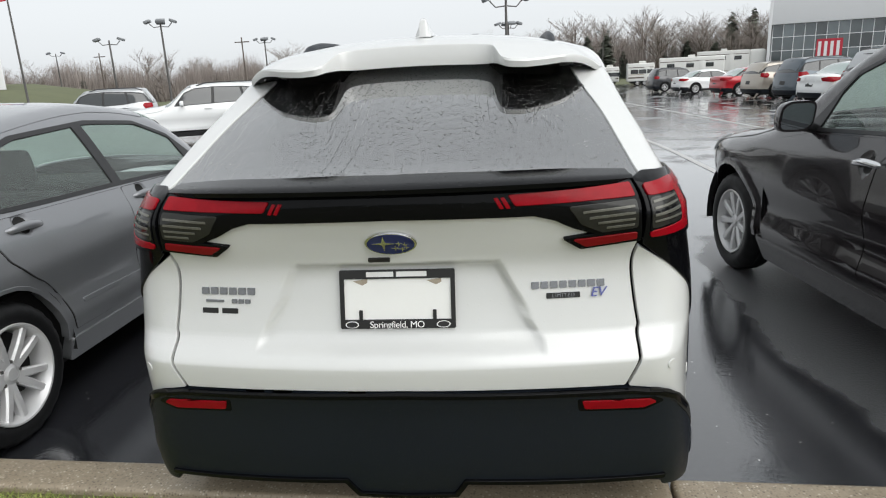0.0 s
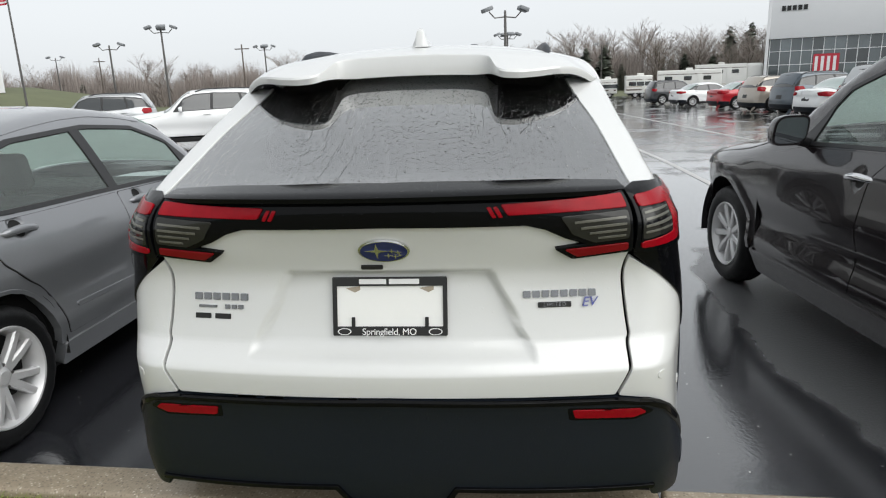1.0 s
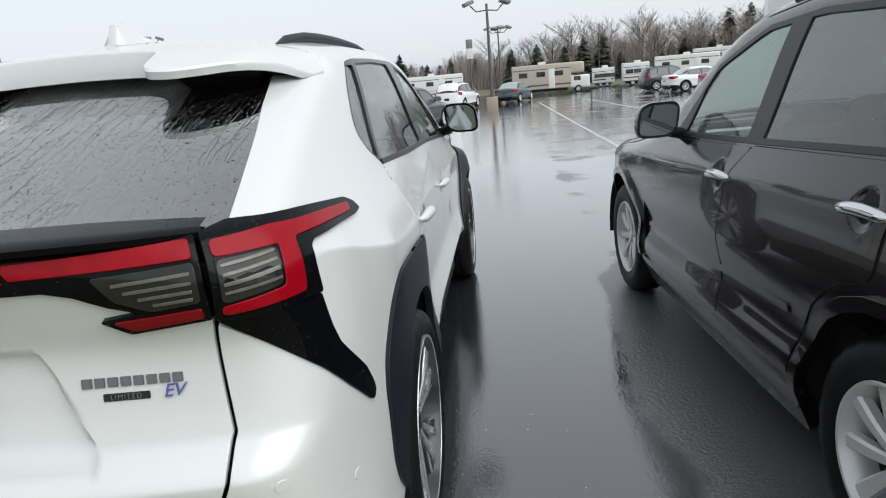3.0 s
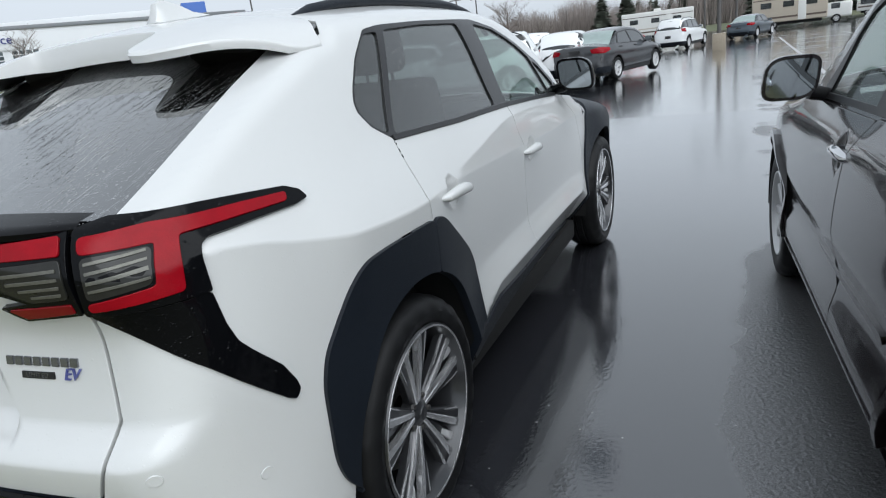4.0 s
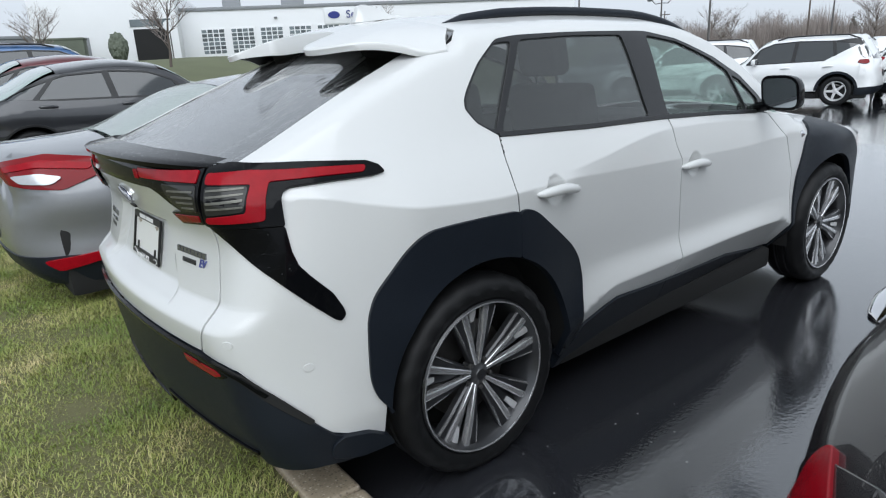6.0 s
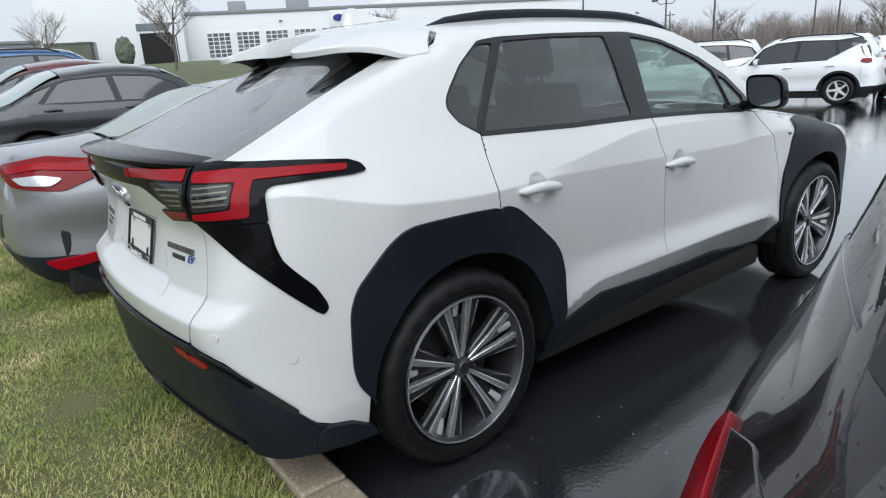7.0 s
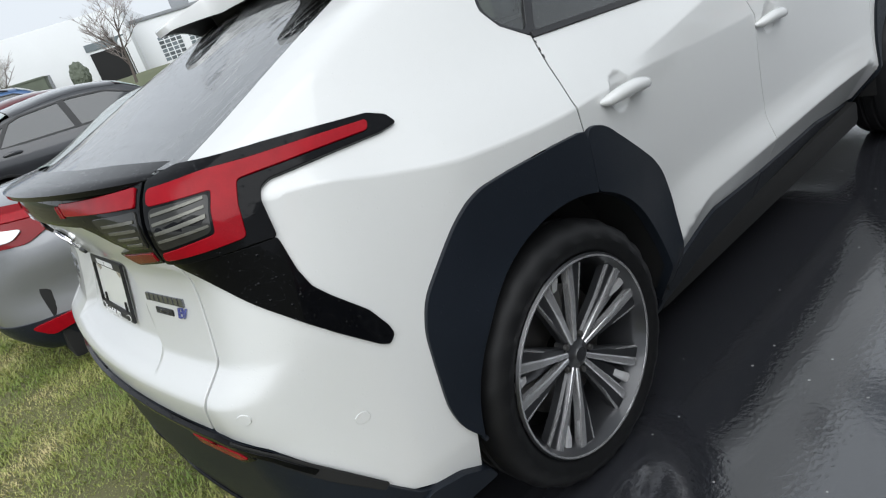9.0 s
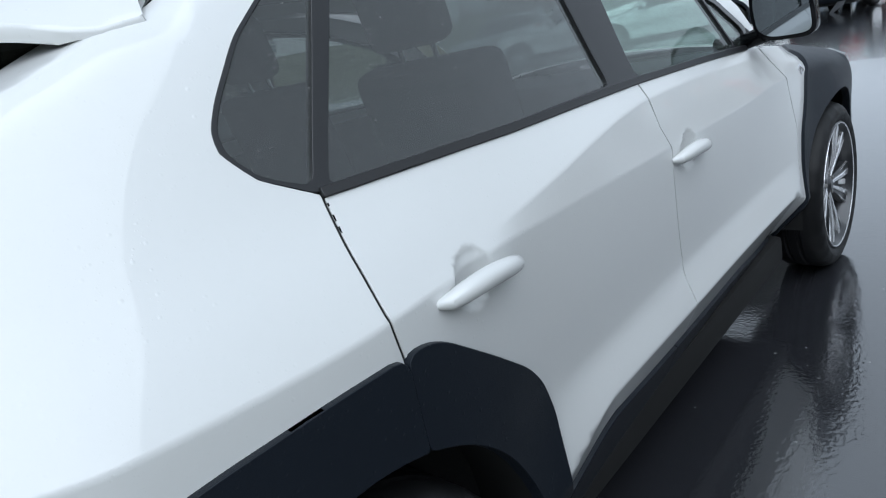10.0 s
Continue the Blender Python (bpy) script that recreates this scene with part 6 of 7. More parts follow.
def near_neighbours():
    # the dark suv next bay
    b = 1.09
    c = suv(H=1.7, W=0.89, wb=2.615, ro=0.93, pinch=1.2, plan=(-0.33, -0.21, -0.1, -0.015, 0, 0, -0.015, -0.1, -0.3), fo=0.84, belt=b, near=True, step=0.06, r=0.35, rim=0.226, style="nine", gapw=0.075, rise=0.05, tuck=-0.005, cowl=2.2, wst=1.25, slope=0.34, rails=True,
            low=[(-0.72, 1.205), (0.1, 1.155), (0.9, 1.115), (1.78, 1.075)], high=[(-0.72, 1.225), (-0.52, 1.44), (0.1, 1.535), (0.8, 1.56), (1.15, 1.53), (1.5, 1.395), (1.78, 1.095)],
            pillars=[(1.0, 1.66, -0.02, -0.08), (0.03, 0.88, 0.06, -0.02), (-0.64, -0.05, 0.1, 0.06)], handles=[(0.07, 1.02), (1.0, 0.985)], handle_mat="chrome", proud=0.02, lamp_off=0.008, mirror=(1.66, 1.165), mirror_size=(0.2, 0.17), mirror_out=0.06,
            strip=[(0.52, 0.6), (2.06, 0.555), (2.06, 0.58), (0.52, 0.63)], cups=((0.18, 1.01, 0.06), (1.11, 0.975, 0.06)), seats=(0.78, -0.02, 0.72), seat_mat="seat_beige", lip=0.035, lip_off=0.022, lip_mat="black_paint", sill=0.36, sill_mat="black_paint", bumper_mat="black_paint",
            doors=[("front_door", [(0.93, 1.095), (1.72, 1.06), (2.02, 1.0), (2.1, 0.75), (2.1, 0.4), (1.08, 0.4), (1.08, 0.74), (1.03, 0.97)]),
                   ("rear_door", [(0.92, 1.1), (1.02, 0.97), (1.07, 0.74), (1.07, 0.4), (0.5, 0.4)] + arch(0, 0.35, 0.5, 5, 78, 6) + [(0.08, 0.97), (0.02, 1.14)])],
            lamps=[("tail_lamp", [(0.6, 1.06), (0.76, 1.07), (0.89, 1.075), (0.905, 1.055), (0.885, 0.95), (0.86, 0.78), (0.68, 0.74), (0.62, 0.86)], "red_lens"), ("lamp_clear", [(0.68, 0.88), (0.86, 0.88), (0.86, 0.8), (0.7, 0.8)], "clear_lens")])
    make_car("dark_suv", "dark aubergine family suv with chrome door handles, wet", "black_paint", c).matrix_basis = pose(3.0, -0.225, 0, 0, 0, 4.5)
    # the grey saloon on the other side
    b = 0.93
    c = sedan(H=1.44, W=0.9, wb=2.7, ro=1.03, fo=0.89, plan=(-0.34, -0.2, -0.08, -0.01, 0, 0, -0.015, -0.1, -0.3), belt=b, near=True, step=0.06, r=0.315, rim=0.218, style="twist", gapw=0.055, clear=True, deck=1.08, cups=((0.24, 0.93, 0.055), (1.23, 0.9, 0.055)), seats=(0.98, 0.22, 0.42),
              handle_mat="grey_paint", sill_mat="grey_paint", sill=0.32, lip=0.012, lip_off=0.003, lip_mat="grey_paint", bumper_mat="cladding", plate=0.58,
              doors=[("front_door", [(1.06, 0.95), (1.6, 0.935), (2.1, 0.9), (2.2, 0.7), (2.16, 0.36), (1.04, 0.36), (1.03, 0.7)]),
                     ("rear_door", [(1.05, 0.95), (1.02, 0.7), (1.03, 0.36), (0.44, 0.36)] + arch(0, 0.315, 0.43, 6, 62, 6) + [(0.08, 0.8), (0.0, 0.97)])],
              strip=[(0.5, 0.47), (2.1, 0.44), (2.1, 0.455), (0.5, 0.49)],
              lamps=[("tail_lamp", [(0.38, 1.0), (0.62, 1.03), (0.93, 0.985), (0.92, 0.92), (0.74, 0.84), (0.45, 0.88), (0.36, 0.94)], "dark_red_lens"), ("lamp_bar", [(0.42, 0.975), (0.62, 1.0), (0.86, 0.965), (0.84, 0.935), (0.62, 0.965), (0.44, 0.945)], "red_lens"), ("reverse_lamp", [(0.5, 0.925), (0.64, 0.93), (0.74, 0.905), (0.7, 0.87), (0.56, 0.885)], "clear_lens"),
                     ("reflector", [(0.6, 0.42), (0.95, 0.46), (0.98, 0.43), (0.66, 0.36)], "red_lens")])
    grey = make_car("grey_saloon", "dark grey metallic saloon with beaded rain, parked on the bay", "grey_paint", c)
    grey.matrix_basis = pose(-2.69, -0.07, 0)


near_neighbours()


def far_cars():
    """The rows of parked cars further off; each kind is built once and then copied."""
    row = "cars parked across the lot"
    def put(name, label, paint, c, *spots):
        ob = make_car(name, label, paint, c, row)
        for k, (x, y, turn) in enumerate(spots):
            u = 1.306 / (1.49 - 0.016 * (y + 2.48)) if y > 9 else 1.0
            x, y = 0.3 + u * (x - 0.3), -2.48 + u * (y + 2.48)
            m = pose(x, y, rise(y) + cross(x, y), 0, math.degrees(0.06) if x < -4.5 and y < 8 else 0, turn)
            if k:
                copy_thing(ob, m)
            else:
                ob.matrix_basis = m
    # beside the grey saloon, noses away from the verge
    put("charcoal_saloon", "charcoal saloon with red tail lamps", "dark_paint", sedan(H=1.44, style="twist"), (-8.3, -0.2, 0))
    put("maroon_saloon", "maroon saloon parked by the verge", "maroon_paint", sedan(H=1.44), (-11.1, -0.2, 0))
    put("blue_suv", "blue suv parked by the verge", "blue_paint", suv(H=1.62), (-13.9, -0.2, 0))
    put("pale_saloon", "white saloon with rain on its rear window", "white2", sedan(H=1.42), (-16.7, -0.2, 0))
    # across the first lane
    put("white_estate", "white crossover estate with black roof rails", "white2", suv(H=1.66, W=0.93, wb=2.74, ro=0.86, belt=1.0, style="five", lip=0.05, lip_off=0.01, lip_mat="cladding", lamps=[("tail_lamp", [(0.8, 1.06), (0.95, 1.06), (1.0, 1.0), (0.9, 0.96), (0.8, 0.98)], "dark_red_lens")]), (-3.9, 15.3, 102))
    put("white_hatchback", "white compact hatchback with red tail lamps", "white2", suv(H=1.5, W=0.86, wb=2.55, ro=0.75, belt=0.98, rails=False), (-3.0, 16.8, 5))
    put("charcoal_hatchback", "dark grey saloon with red tail lamps", "dark_paint", sedan(H=1.46, style="twin", plate=0.86), (-2.2, 16.7, -16))
    put("blue_grey_saloon", "blue grey saloon facing the lane", "steel_paint", sedan(H=1.46), (-4.4, 24.0, 200))
    put("black_suv", "black suv with red tail lamps", "dark_paint", suv(H=1.72), (-7.0, 27.0, 10), (8.6, 33.6, -82))
    put("white_suv", "white seven seat suv with red tail lamps", "white2", suv(H=1.7, W=0.92, wb=2.89, ro=0.95, style="five"), (-1.5, 29.4, -14), (-6.95, 16.0, 112), (-5.6, 22.5, 40))
    put("dark_saloon", "dark blue grey saloon", "steel_paint", sedan(H=1.46), (1.2, 33.0, -20))
    put("red_saloon", "bright red saloon with silver wheels", "red_paint", sedan(H=1.46, style="ten"), (9.9, 26.6, -80), (-4.0, 33.5, 20))
    put("silver_saloon", "silver white saloon with ten spoke wheels", "white2", sedan(H=1.45, style="ten"), (9.1, 30.0, -80))
    put("champagne_suv", "champagne crossover with red tail lamps", "beige_paint", suv(H=1.64), (10.3, 24.0, -78))
    put("grey_estate", "dark blue grey estate with red tail lamps", "steel_paint", suv(H=1.7), (10.6, 21.6, -76))
    put("pale_hatchback", "white hatchback with red tail lamps", "white2", sedan(H=1.46), (10.4, 19.0, -74))
    put("silver_suv", "silver suv with black roof rails", "silver_paint", suv(H=1.74), (10.4, 16.3, -74), (-12.4, 19.6, 112))
    put("service_car", "small white car by the workshop", "white2", sedan(H=1.5), (-36.0, 18.5, 60), (-33.0, 20.5, 70))


far_cars()

# ---- what stands round the lot ----
def lamp_pole(name, label, heads, height, x, y, group="lamp poles of the lot"):
    """A tall lot light: base block, tapered pole, cross arms and flood heads."""
    p = tagged(new(name), label, "street lamp", group)
    height -= rise(y)
    part("base", box(-0.28, 0.28, -0.28, 0.28, 0, 0.75, 0.03), "concrete", p)
    part("pole", tube([(0, 0, 0.7), (0, 0, height * 0.5), (0, 0, height)], [0.1, 0.085, 0.06], 10), "galv", p)
    for k in range(heads):
        a = 2 * math.pi * k / heads + 0.3
        d = Vector((math.cos(a), math.sin(a) * 0.6, 0))
        part("arm", tube([(0, 0, height - 0.3), tuple(d * 0.55 + Vector((0, 0, height - 0.35))), tuple(d * 0.85 + Vector((0, 0, height - 0.05)))], 0.035, 6), "galv", p)
        part("lamp_head", moved(box(-0.32, 0.32, -0.25, 0.25, -0.09, 0.11, 0.06), Matrix.Translation(d * 0.95 + Vector((0, 0, height + 0.05))) @ pose(0, 0, 0, 20, 0, math.degrees(a) + 90)), "wall_grey", p)
    p.matrix_basis = Matrix.Translation((x, y, rise(y)))
    return p


def bare_tree(seed, height, spread=0.5):
    """A leafless tree: tapered trunk, limbs and a crown of many thin twigs."""
    rng = random.Random(seed)
    trunk, twigs = bmesh.new(), bmesh.new()

    def limb(bm, a, d, length, r, depth):
        pts, rs, p, v = [a], [r], a.copy(), d.normalized()
        n = 4 if depth < 2 else 3
        for i in range(n):
            v = (v + Vector((rng.uniform(-0.22, 0.22), rng.uniform(-0.22, 0.22), rng.uniform(-0.04, 0.16)))).normalized()
            p = p + v * length / n
            pts.append(p.copy())
            rs.append(max(0.012, r * (1 - 0.62 * (i + 1) / n)))
        tube(pts, rs, 6 if depth == 0 else 3, bm)
        if depth < 3:
            count = (11, 6, 5)[depth]
            for k in range(count):
                t = rng.uniform(0.35, 1.0)
                q = pts[min(n, int(t * n))]
                a_ = rng.uniform(0, 2 * math.pi)
                side = Vector((math.cos(a_), math.sin(a_), rng.uniform(0.1, 0.8)))
                limb(twigs if depth >= 1 else trunk, q, v * 0.5 + side * spread * 1.6, length * rng.uniform(0.42, 0.66), r * (1 - 0.62 * t) * 0.7 + 0.006, depth + 1)
    limb(trunk, Vector((0, 0, -0.2)), Vector((0, 0, 1)), height * 0.62, height * 0.014, 0)
    return trunk, twigs


def conifer(seed, height):
    rng = random.Random(seed)
    crown = bmesh.new()
    for k in range(220):
        t = (k + rng.random()) / 220
        z, reach = height * (0.08 + 0.92 * t), height * 0.3 * (1 - t) ** 0.65 * rng.uniform(0.75, 1.1) + 0.2
        a = rng.uniform(0, 2 * math.pi)
        d = Vector((math.cos(a), math.sin(a), -0.25))
        root, tip = Vector((0, 0, z)), Vector((0, 0, z)) + d * reach * rng.uniform(0.7, 1.15)
        s = Vector((-d.y, d.x, 0)) * reach * 0.4
        for m in range(3):
            o = Vector((rng.uniform(-0.2, 0.2), rng.uniform(-0.2, 0.2), rng.uniform(-0.15, 0.15))) * reach
            crown.faces.new([crown.verts.new(v) for v in (root + o * 0.3, (root + tip) / 2 + s + o, tip + o, (root + tip) / 2 - s + o)])
    return tube([(0, 0, -0.2), (0, 0, height * 0.9)], [height * 0.02, 0.02], 6), crown


def trees():
    rng = random.Random(5)
    made = []
    for k in range(5):
        t, w = bare_tree(k + 3, (9.0, 10.5, 8.0, 11.5, 9.5)[k], 0.5)
        ob = tagged(new("bare_tree"), "leafless grey brown winter tree", "tree", "bare trees round the lot")
        part("trunk", t, "bark", ob)
        part("crown", w, "twig", ob, "fine bare twigs")
        made.append(ob)
    firs = []
    for k in range(2):
        t, w = conifer(k + 40, (8.5, 7.0)[k])
        ob = tagged(new("conifer"), "dark green conifer behind the lot", "tree", "conifers round the lot")
        part("trunk", t, "bark", ob)
        part("crown", w, "needles", ob, "dark green needles", False)
        firs.append(ob)
    used = set()

    def put(ob, x, y, z, size):
        m = pose(x, y, z, 0, 0, rng.uniform(0, 360)) @ Matrix.Diagonal((size, size, size, 1))
        if ob in used:
            copy_thing(ob, m).scale = (size, size, size)
        else:
            used.add(ob)
            ob.matrix_basis = m
    # the two that stand by the workshop, and one behind the roof
    put(made[0], -35.7, 10.4, 1.9, 0.62)
    put(made[1], -51.8, 6.6, 2.4, 0.5)
    put(made[2], -47.2, 32.2, 3.0, 0.5)
    # the belt of woodland, from the left round to the right
    for k in range(190):
        az = -64 + 92 * (k + rng.uniform(-0.4, 0.4)) / 140 if k < 140 else 5 + 20 * (k - 140 + rng.random()) / 50
        d = rng.uniform(145, 190)
        x, y = d * math.sin(radians(az)), d * math.cos(radians(az))
        if rng.random() < (0.3 if az > 2 else 0.1):
            put(rng.choice(firs), x, y, -1.6, rng.uniform(0.65, 1.05))
        else:
            put(rng.choice(made), x, y, -1.6, rng.uniform(0.85, 1.25) * (1.0 if az < 0 else 1.3))
    for x, y, s in ((3, 128, 0.9), (8, 130, 1.15), (13, 128, 1.05), (17, 132, 1.25), (21, 134, 1.3), (50, 150, 1.5), (55, 152, 1.6), (-14, 135, 0.9), (-20, 138, 1.05), (-25, 140, 1.05), (-18, 132, 0.9)):
        put(rng.choice(firs), x, y, -1.6, s)


def brushwood():
    """The low thicket under the far trees."""
    rng = np.random.default_rng(11)
    n = 90000
    az = np.radians(rng.uniform(-68, 30, n))
    d = rng.uniform(148, 195, n)
    h = rng.uniform(0.5, 1.0, n) ** 2 * (8.5 + 2.6 * np.sin(az * 23) * np.sin(az * 57 + 1))
    x, y = d * np.sin(az), d * np.cos(az)
    a, w = rng.uniform(0, np.pi, n), rng.uniform(0.03, 0.12, n)
    lean = rng.uniform(-1.1, 1.1, (2, n))
    b = np.stack([x, y, np.full(n, -1.6)], 1)
    s = np.stack([np.cos(a) * w, np.sin(a) * w, 0 * a], 1)
    t = b + np.stack([lean[0], lean[1], h], 1)
    verts = np.stack([b - s, b + s, t], 1).reshape(-1, 3)
    me = bpy.data.meshes.new("brushwood")
    me.from_pydata(verts.tolist(), [], [(3 * i, 3 * i + 1, 3 * i + 2) for i in range(n)])
    me.materials.append(M["twig"])
    tagged(new("brushwood", me), "brown winter thicket below the far trees", "bushes", "", "stuff")


def facade_showroom():
    """The dealer's hall: white upper band over a wall of glass with mullions."""
    b = tagged(new("showroom"), "white showroom hall with a tall glazed front", "building")
    L, H, g0, g1 = 44.0, 11.5, 0.6, 5.7
    part("wall", box(0, L, 0, 14, -2, H - 0.2), "wall_grey", b, "dark inner hall")
    part("upper_band", box(-0.3, L, -0.9, 0.0, g1, H, 0.04), "wall_white", b, "smooth white upper wall")
    part("plinth", box(-0.2, L, -0.5, 0.0, -2, g0, 0.03), "wall_white", b)
    part("corner_pier", box(-0.35, 0.0, -0.95, 14, -2, H, 0.03), "wall_white", b)
    n = 15
    for i in range(n):
        x = 0.15 + i * 1.24
        for z0, z1 in ((g0, 2.4), (2.4, 4.1), (4.1, g1)):
            part("pane", box(x + 0.04, x + 1.2, -0.32, -0.28, z0 + 0.04, z1 - 0.04), "facade_glass", b, "", False)
        part("mullion", box(x - 0.04, x + 0.04, -0.42, -0.24, g0, g1, 0.01), "wall_white", b)
    for z in (2.4, 4.1):
        part("transom", box(0.1, n * 1.24 + 0.1, -0.4, -0.26, z - 0.04, z + 0.04, 0.01), "wall_white", b)
    part("white_pier", box(n * 1.24 + 0.2, L, -0.6, 0, -2, g1, 0.03), "wall_white", b, "white cladding")
    part("red_poster", box(5.3, 8.2, -0.46, -0.44, 1.0, 3.6), "flag_red", b, "red window poster", False)
    for k in range(4):
        part("poster_bar", box(5.5 + 0.68 * k, 5.85 + 0.68 * k, -0.475, -0.46, 1.3, 3.3), "print", b, "", False)
    for k in range(5):
        part("roof_letter_bar", box(1.2 + 0.62 * k, 1.65 + 0.62 * k, -1.0, -0.9, 9.1, 9.7), "ink", b, "", False)
    b.matrix_basis = pose(35.8, 91.0, -0.2, 0, 0, -24)


def workshop():
    """The service hall with its tall end block, roller doors and sign."""
    b = tagged(new("service_hall"), "low white service hall with glazed roller doors", "building")
    part("wall", box(0, 38, 0, 16, -1, 3.9, 0.03), "wall_white", b)
    part("end_block", box(-11.5, 0, -2.2, 16, -1, 5.3, 0.03), "wall_white", b, "taller white end block")
    part("roof_edge", box(-0.1, 38, -0.12, 0.1, 3.75, 4.05, 0.02), "wall_grey", b)
    # no opening is cut: a black panel stands for the shade inside
    part("entry", box(-3.6, -0.8, -2.26, -2.1, -0.6, 2.3), "shadow", b, "dark panel for the shaded open entrance", False)
    part("entry_light", box(-3.8, -0.5, -2.27, -2.15, 2.5, 3.1, 0.02), "facade_glass", b, "", False)
    part("side_door", box(-8.0, -7.2, -2.26, -2.15, -0.4, 1.8, 0.01), "wall_grey", b, "", False)
    for k in range(7):
        x = 1.6 + 2.6 * k
        d = part("roller_door", box(x, x + 2.2, -0.06, 0.02, -0.8, 2.3, 0.01), "wall_white", b)
        for i in range(4):
            for j in range(6):
                part("door_pane", box(x + 0.1 + 0.51 * i, x + 0.52 + 0.51 * i, -0.085, -0.06, 0.05 + 0.36 * j, 0.33 + 0.36 * j), "facade_glass", d, "", False)
    part("wall_lamp", box(8.2, 8.5, -0.15, 0, 2.9, 3.05, 0.03), "wall_grey", b)
    sign = part("sign_panel", box(12.8, 18.2, -0.14, -0.05, 2.2, 3.7, 0.02), "wall_white", b)
    part("sign_emblem", moved(prism([(0.55 * math.cos(k * 0.314), 0.32 * math.sin(k * 0.314)) for k in range(20)], 0.05), Matrix.Translation((13.7, -0.2, 3.0))), "flag_blue", sign, "blue oval emblem", False)
    part("sign_letters", moved(text_mesh("Service", 0.95, 0.03), Matrix.Translation((16.2, -0.18, 3.0))), "flag_blue", sign, "blue letters", False)
    for x, w in ((3.5, 1.6), (9.0, 2.2)):
        part("roof_unit", box(x, x + w, 4, 6, 3.9, 5.2, 0.05), "wall_grey", b, "grey roof unit")
    b.matrix_basis = pose(-60.2, 19.4, 2.9, 0, 0, 64)
    g = tagged(new("grey_hall"), "grey metal hall with a blue corner", "building")
    part("wall", box(0, 22, 0, 20, -4, 3.4, 0.05), "wall_grey", g)
    part("parapet", box(-0.1, 22.1, -0.1, 0.2, 2.6, 3.5, 0.02), "wall_white", g)
    part("blue_corner", box(19.5, 22.3, -0.4, 3, -4, 3.9, 0.05), "wall_blue", g, "bright blue corner panel")
    part("pale_front", box(2, 15, -0.15, 0.0, -4, 2.2, 0.03), "wall_white", g)
    g.matrix_basis = pose(-74.4, 49.1, 6.0, 0, 0, 48)
    low = tagged(new("grey_shed"), "long low grey shed behind the lot", "building")
    part("wall", box(0, 30, 0, 10, -3, 2.1, 0.03), "wall_grey", low)
    part("roof_edge", box(-0.1, 30.1, -0.15, 0.2, 1.9, 2.2, 0.02), "wall_grey", low)
    for k in range(6):
        part("bay_window", box(2 + 4.5 * k, 4.6 + 4.5 * k, -0.06, 0, -0.4, 1.2), "facade_glass", low, "", False)
    low.matrix_basis = pose(-78.0, -16.0, 3.5, 0, 0, 84)
    box_ = tagged(new("transformer_box"), "green utility cabinet by the workshop", "cabinet")
    part("body", box(-1.6, 1.6, -0.8, 0.8, -0.5, 1.8, 0.05), "needles", box_)
    part("lid", box(-1.65, 1.65, -0.85, 0.85, 1.75, 1.9, 0.03), "needles", box_)
    box_.matrix_basis = pose(-58.0, 9.3, 2.6, 0, 0, 70)
    hedge = tagged(new("clipped_bush"), "small clipped dark bush by the workshop", "bush")
    bm = bmesh.new()
    bmesh.ops.create_icosphere(bm, subdivisions=4, radius=1.0)
    for v in bm.verts:
        v.co *= 1 + 0.22 * noise.noise(v.co * 5)
        v.co.z *= 1.2
    part("foliage", bm, "needles", hedge, "", False)
    hedge.matrix_basis = Matrix.Translation((-55.0, 12.6, 3.6)) @ Matrix.Diagonal((0.7, 0.7, 0.9, 1))
    post = tagged(new("round_sign"), "round white sign on a post", "sign")
    part("post", tube([(0, 0, -1), (0, 0, 2.2)], 0.05), "galv", post)
    part("disc", moved(lathe([(0.01, 0.0), (0.45, 0.0), (0.45, 0.06), (0.01, 0.06)], 24), Matrix.Translation((0, 0, 2.2))), "wall_white", post)
    post.matrix_basis = pose(-54.0, 16.4, 2.9, 0, 0, -15)


def bank():
    """The grassy rise on which the workshop stands."""
    ys, xs = np.linspace(-60, 62, 40), np.array((-31, -34, -38, -42, -48, -56, -110))
    z = np.array((-0.05, 0.35, 1.2, 1.9, 2.4, 2.55, 2.6))
    verts = [(x + 1.5 * math.sin(y * 0.11), y, h + rise(y) * max(0, 1 + (x + 31) / 17) + 0.12 * noise.noise(Vector((x * 0.2, y * 0.2, 0)))) for y in ys for x, h in zip(xs, z)]
    k = len(xs)
    faces = [(j * k + i, (j + 1) * k + i, (j + 1) * k + i + 1, j * k + i + 1) for j in range(len(ys) - 1) for i in range(k - 1)]
    tagged(mesh_part("bank", verts, faces, "field", None, "grassy rise below the workshop"), "", "", "", "structure")


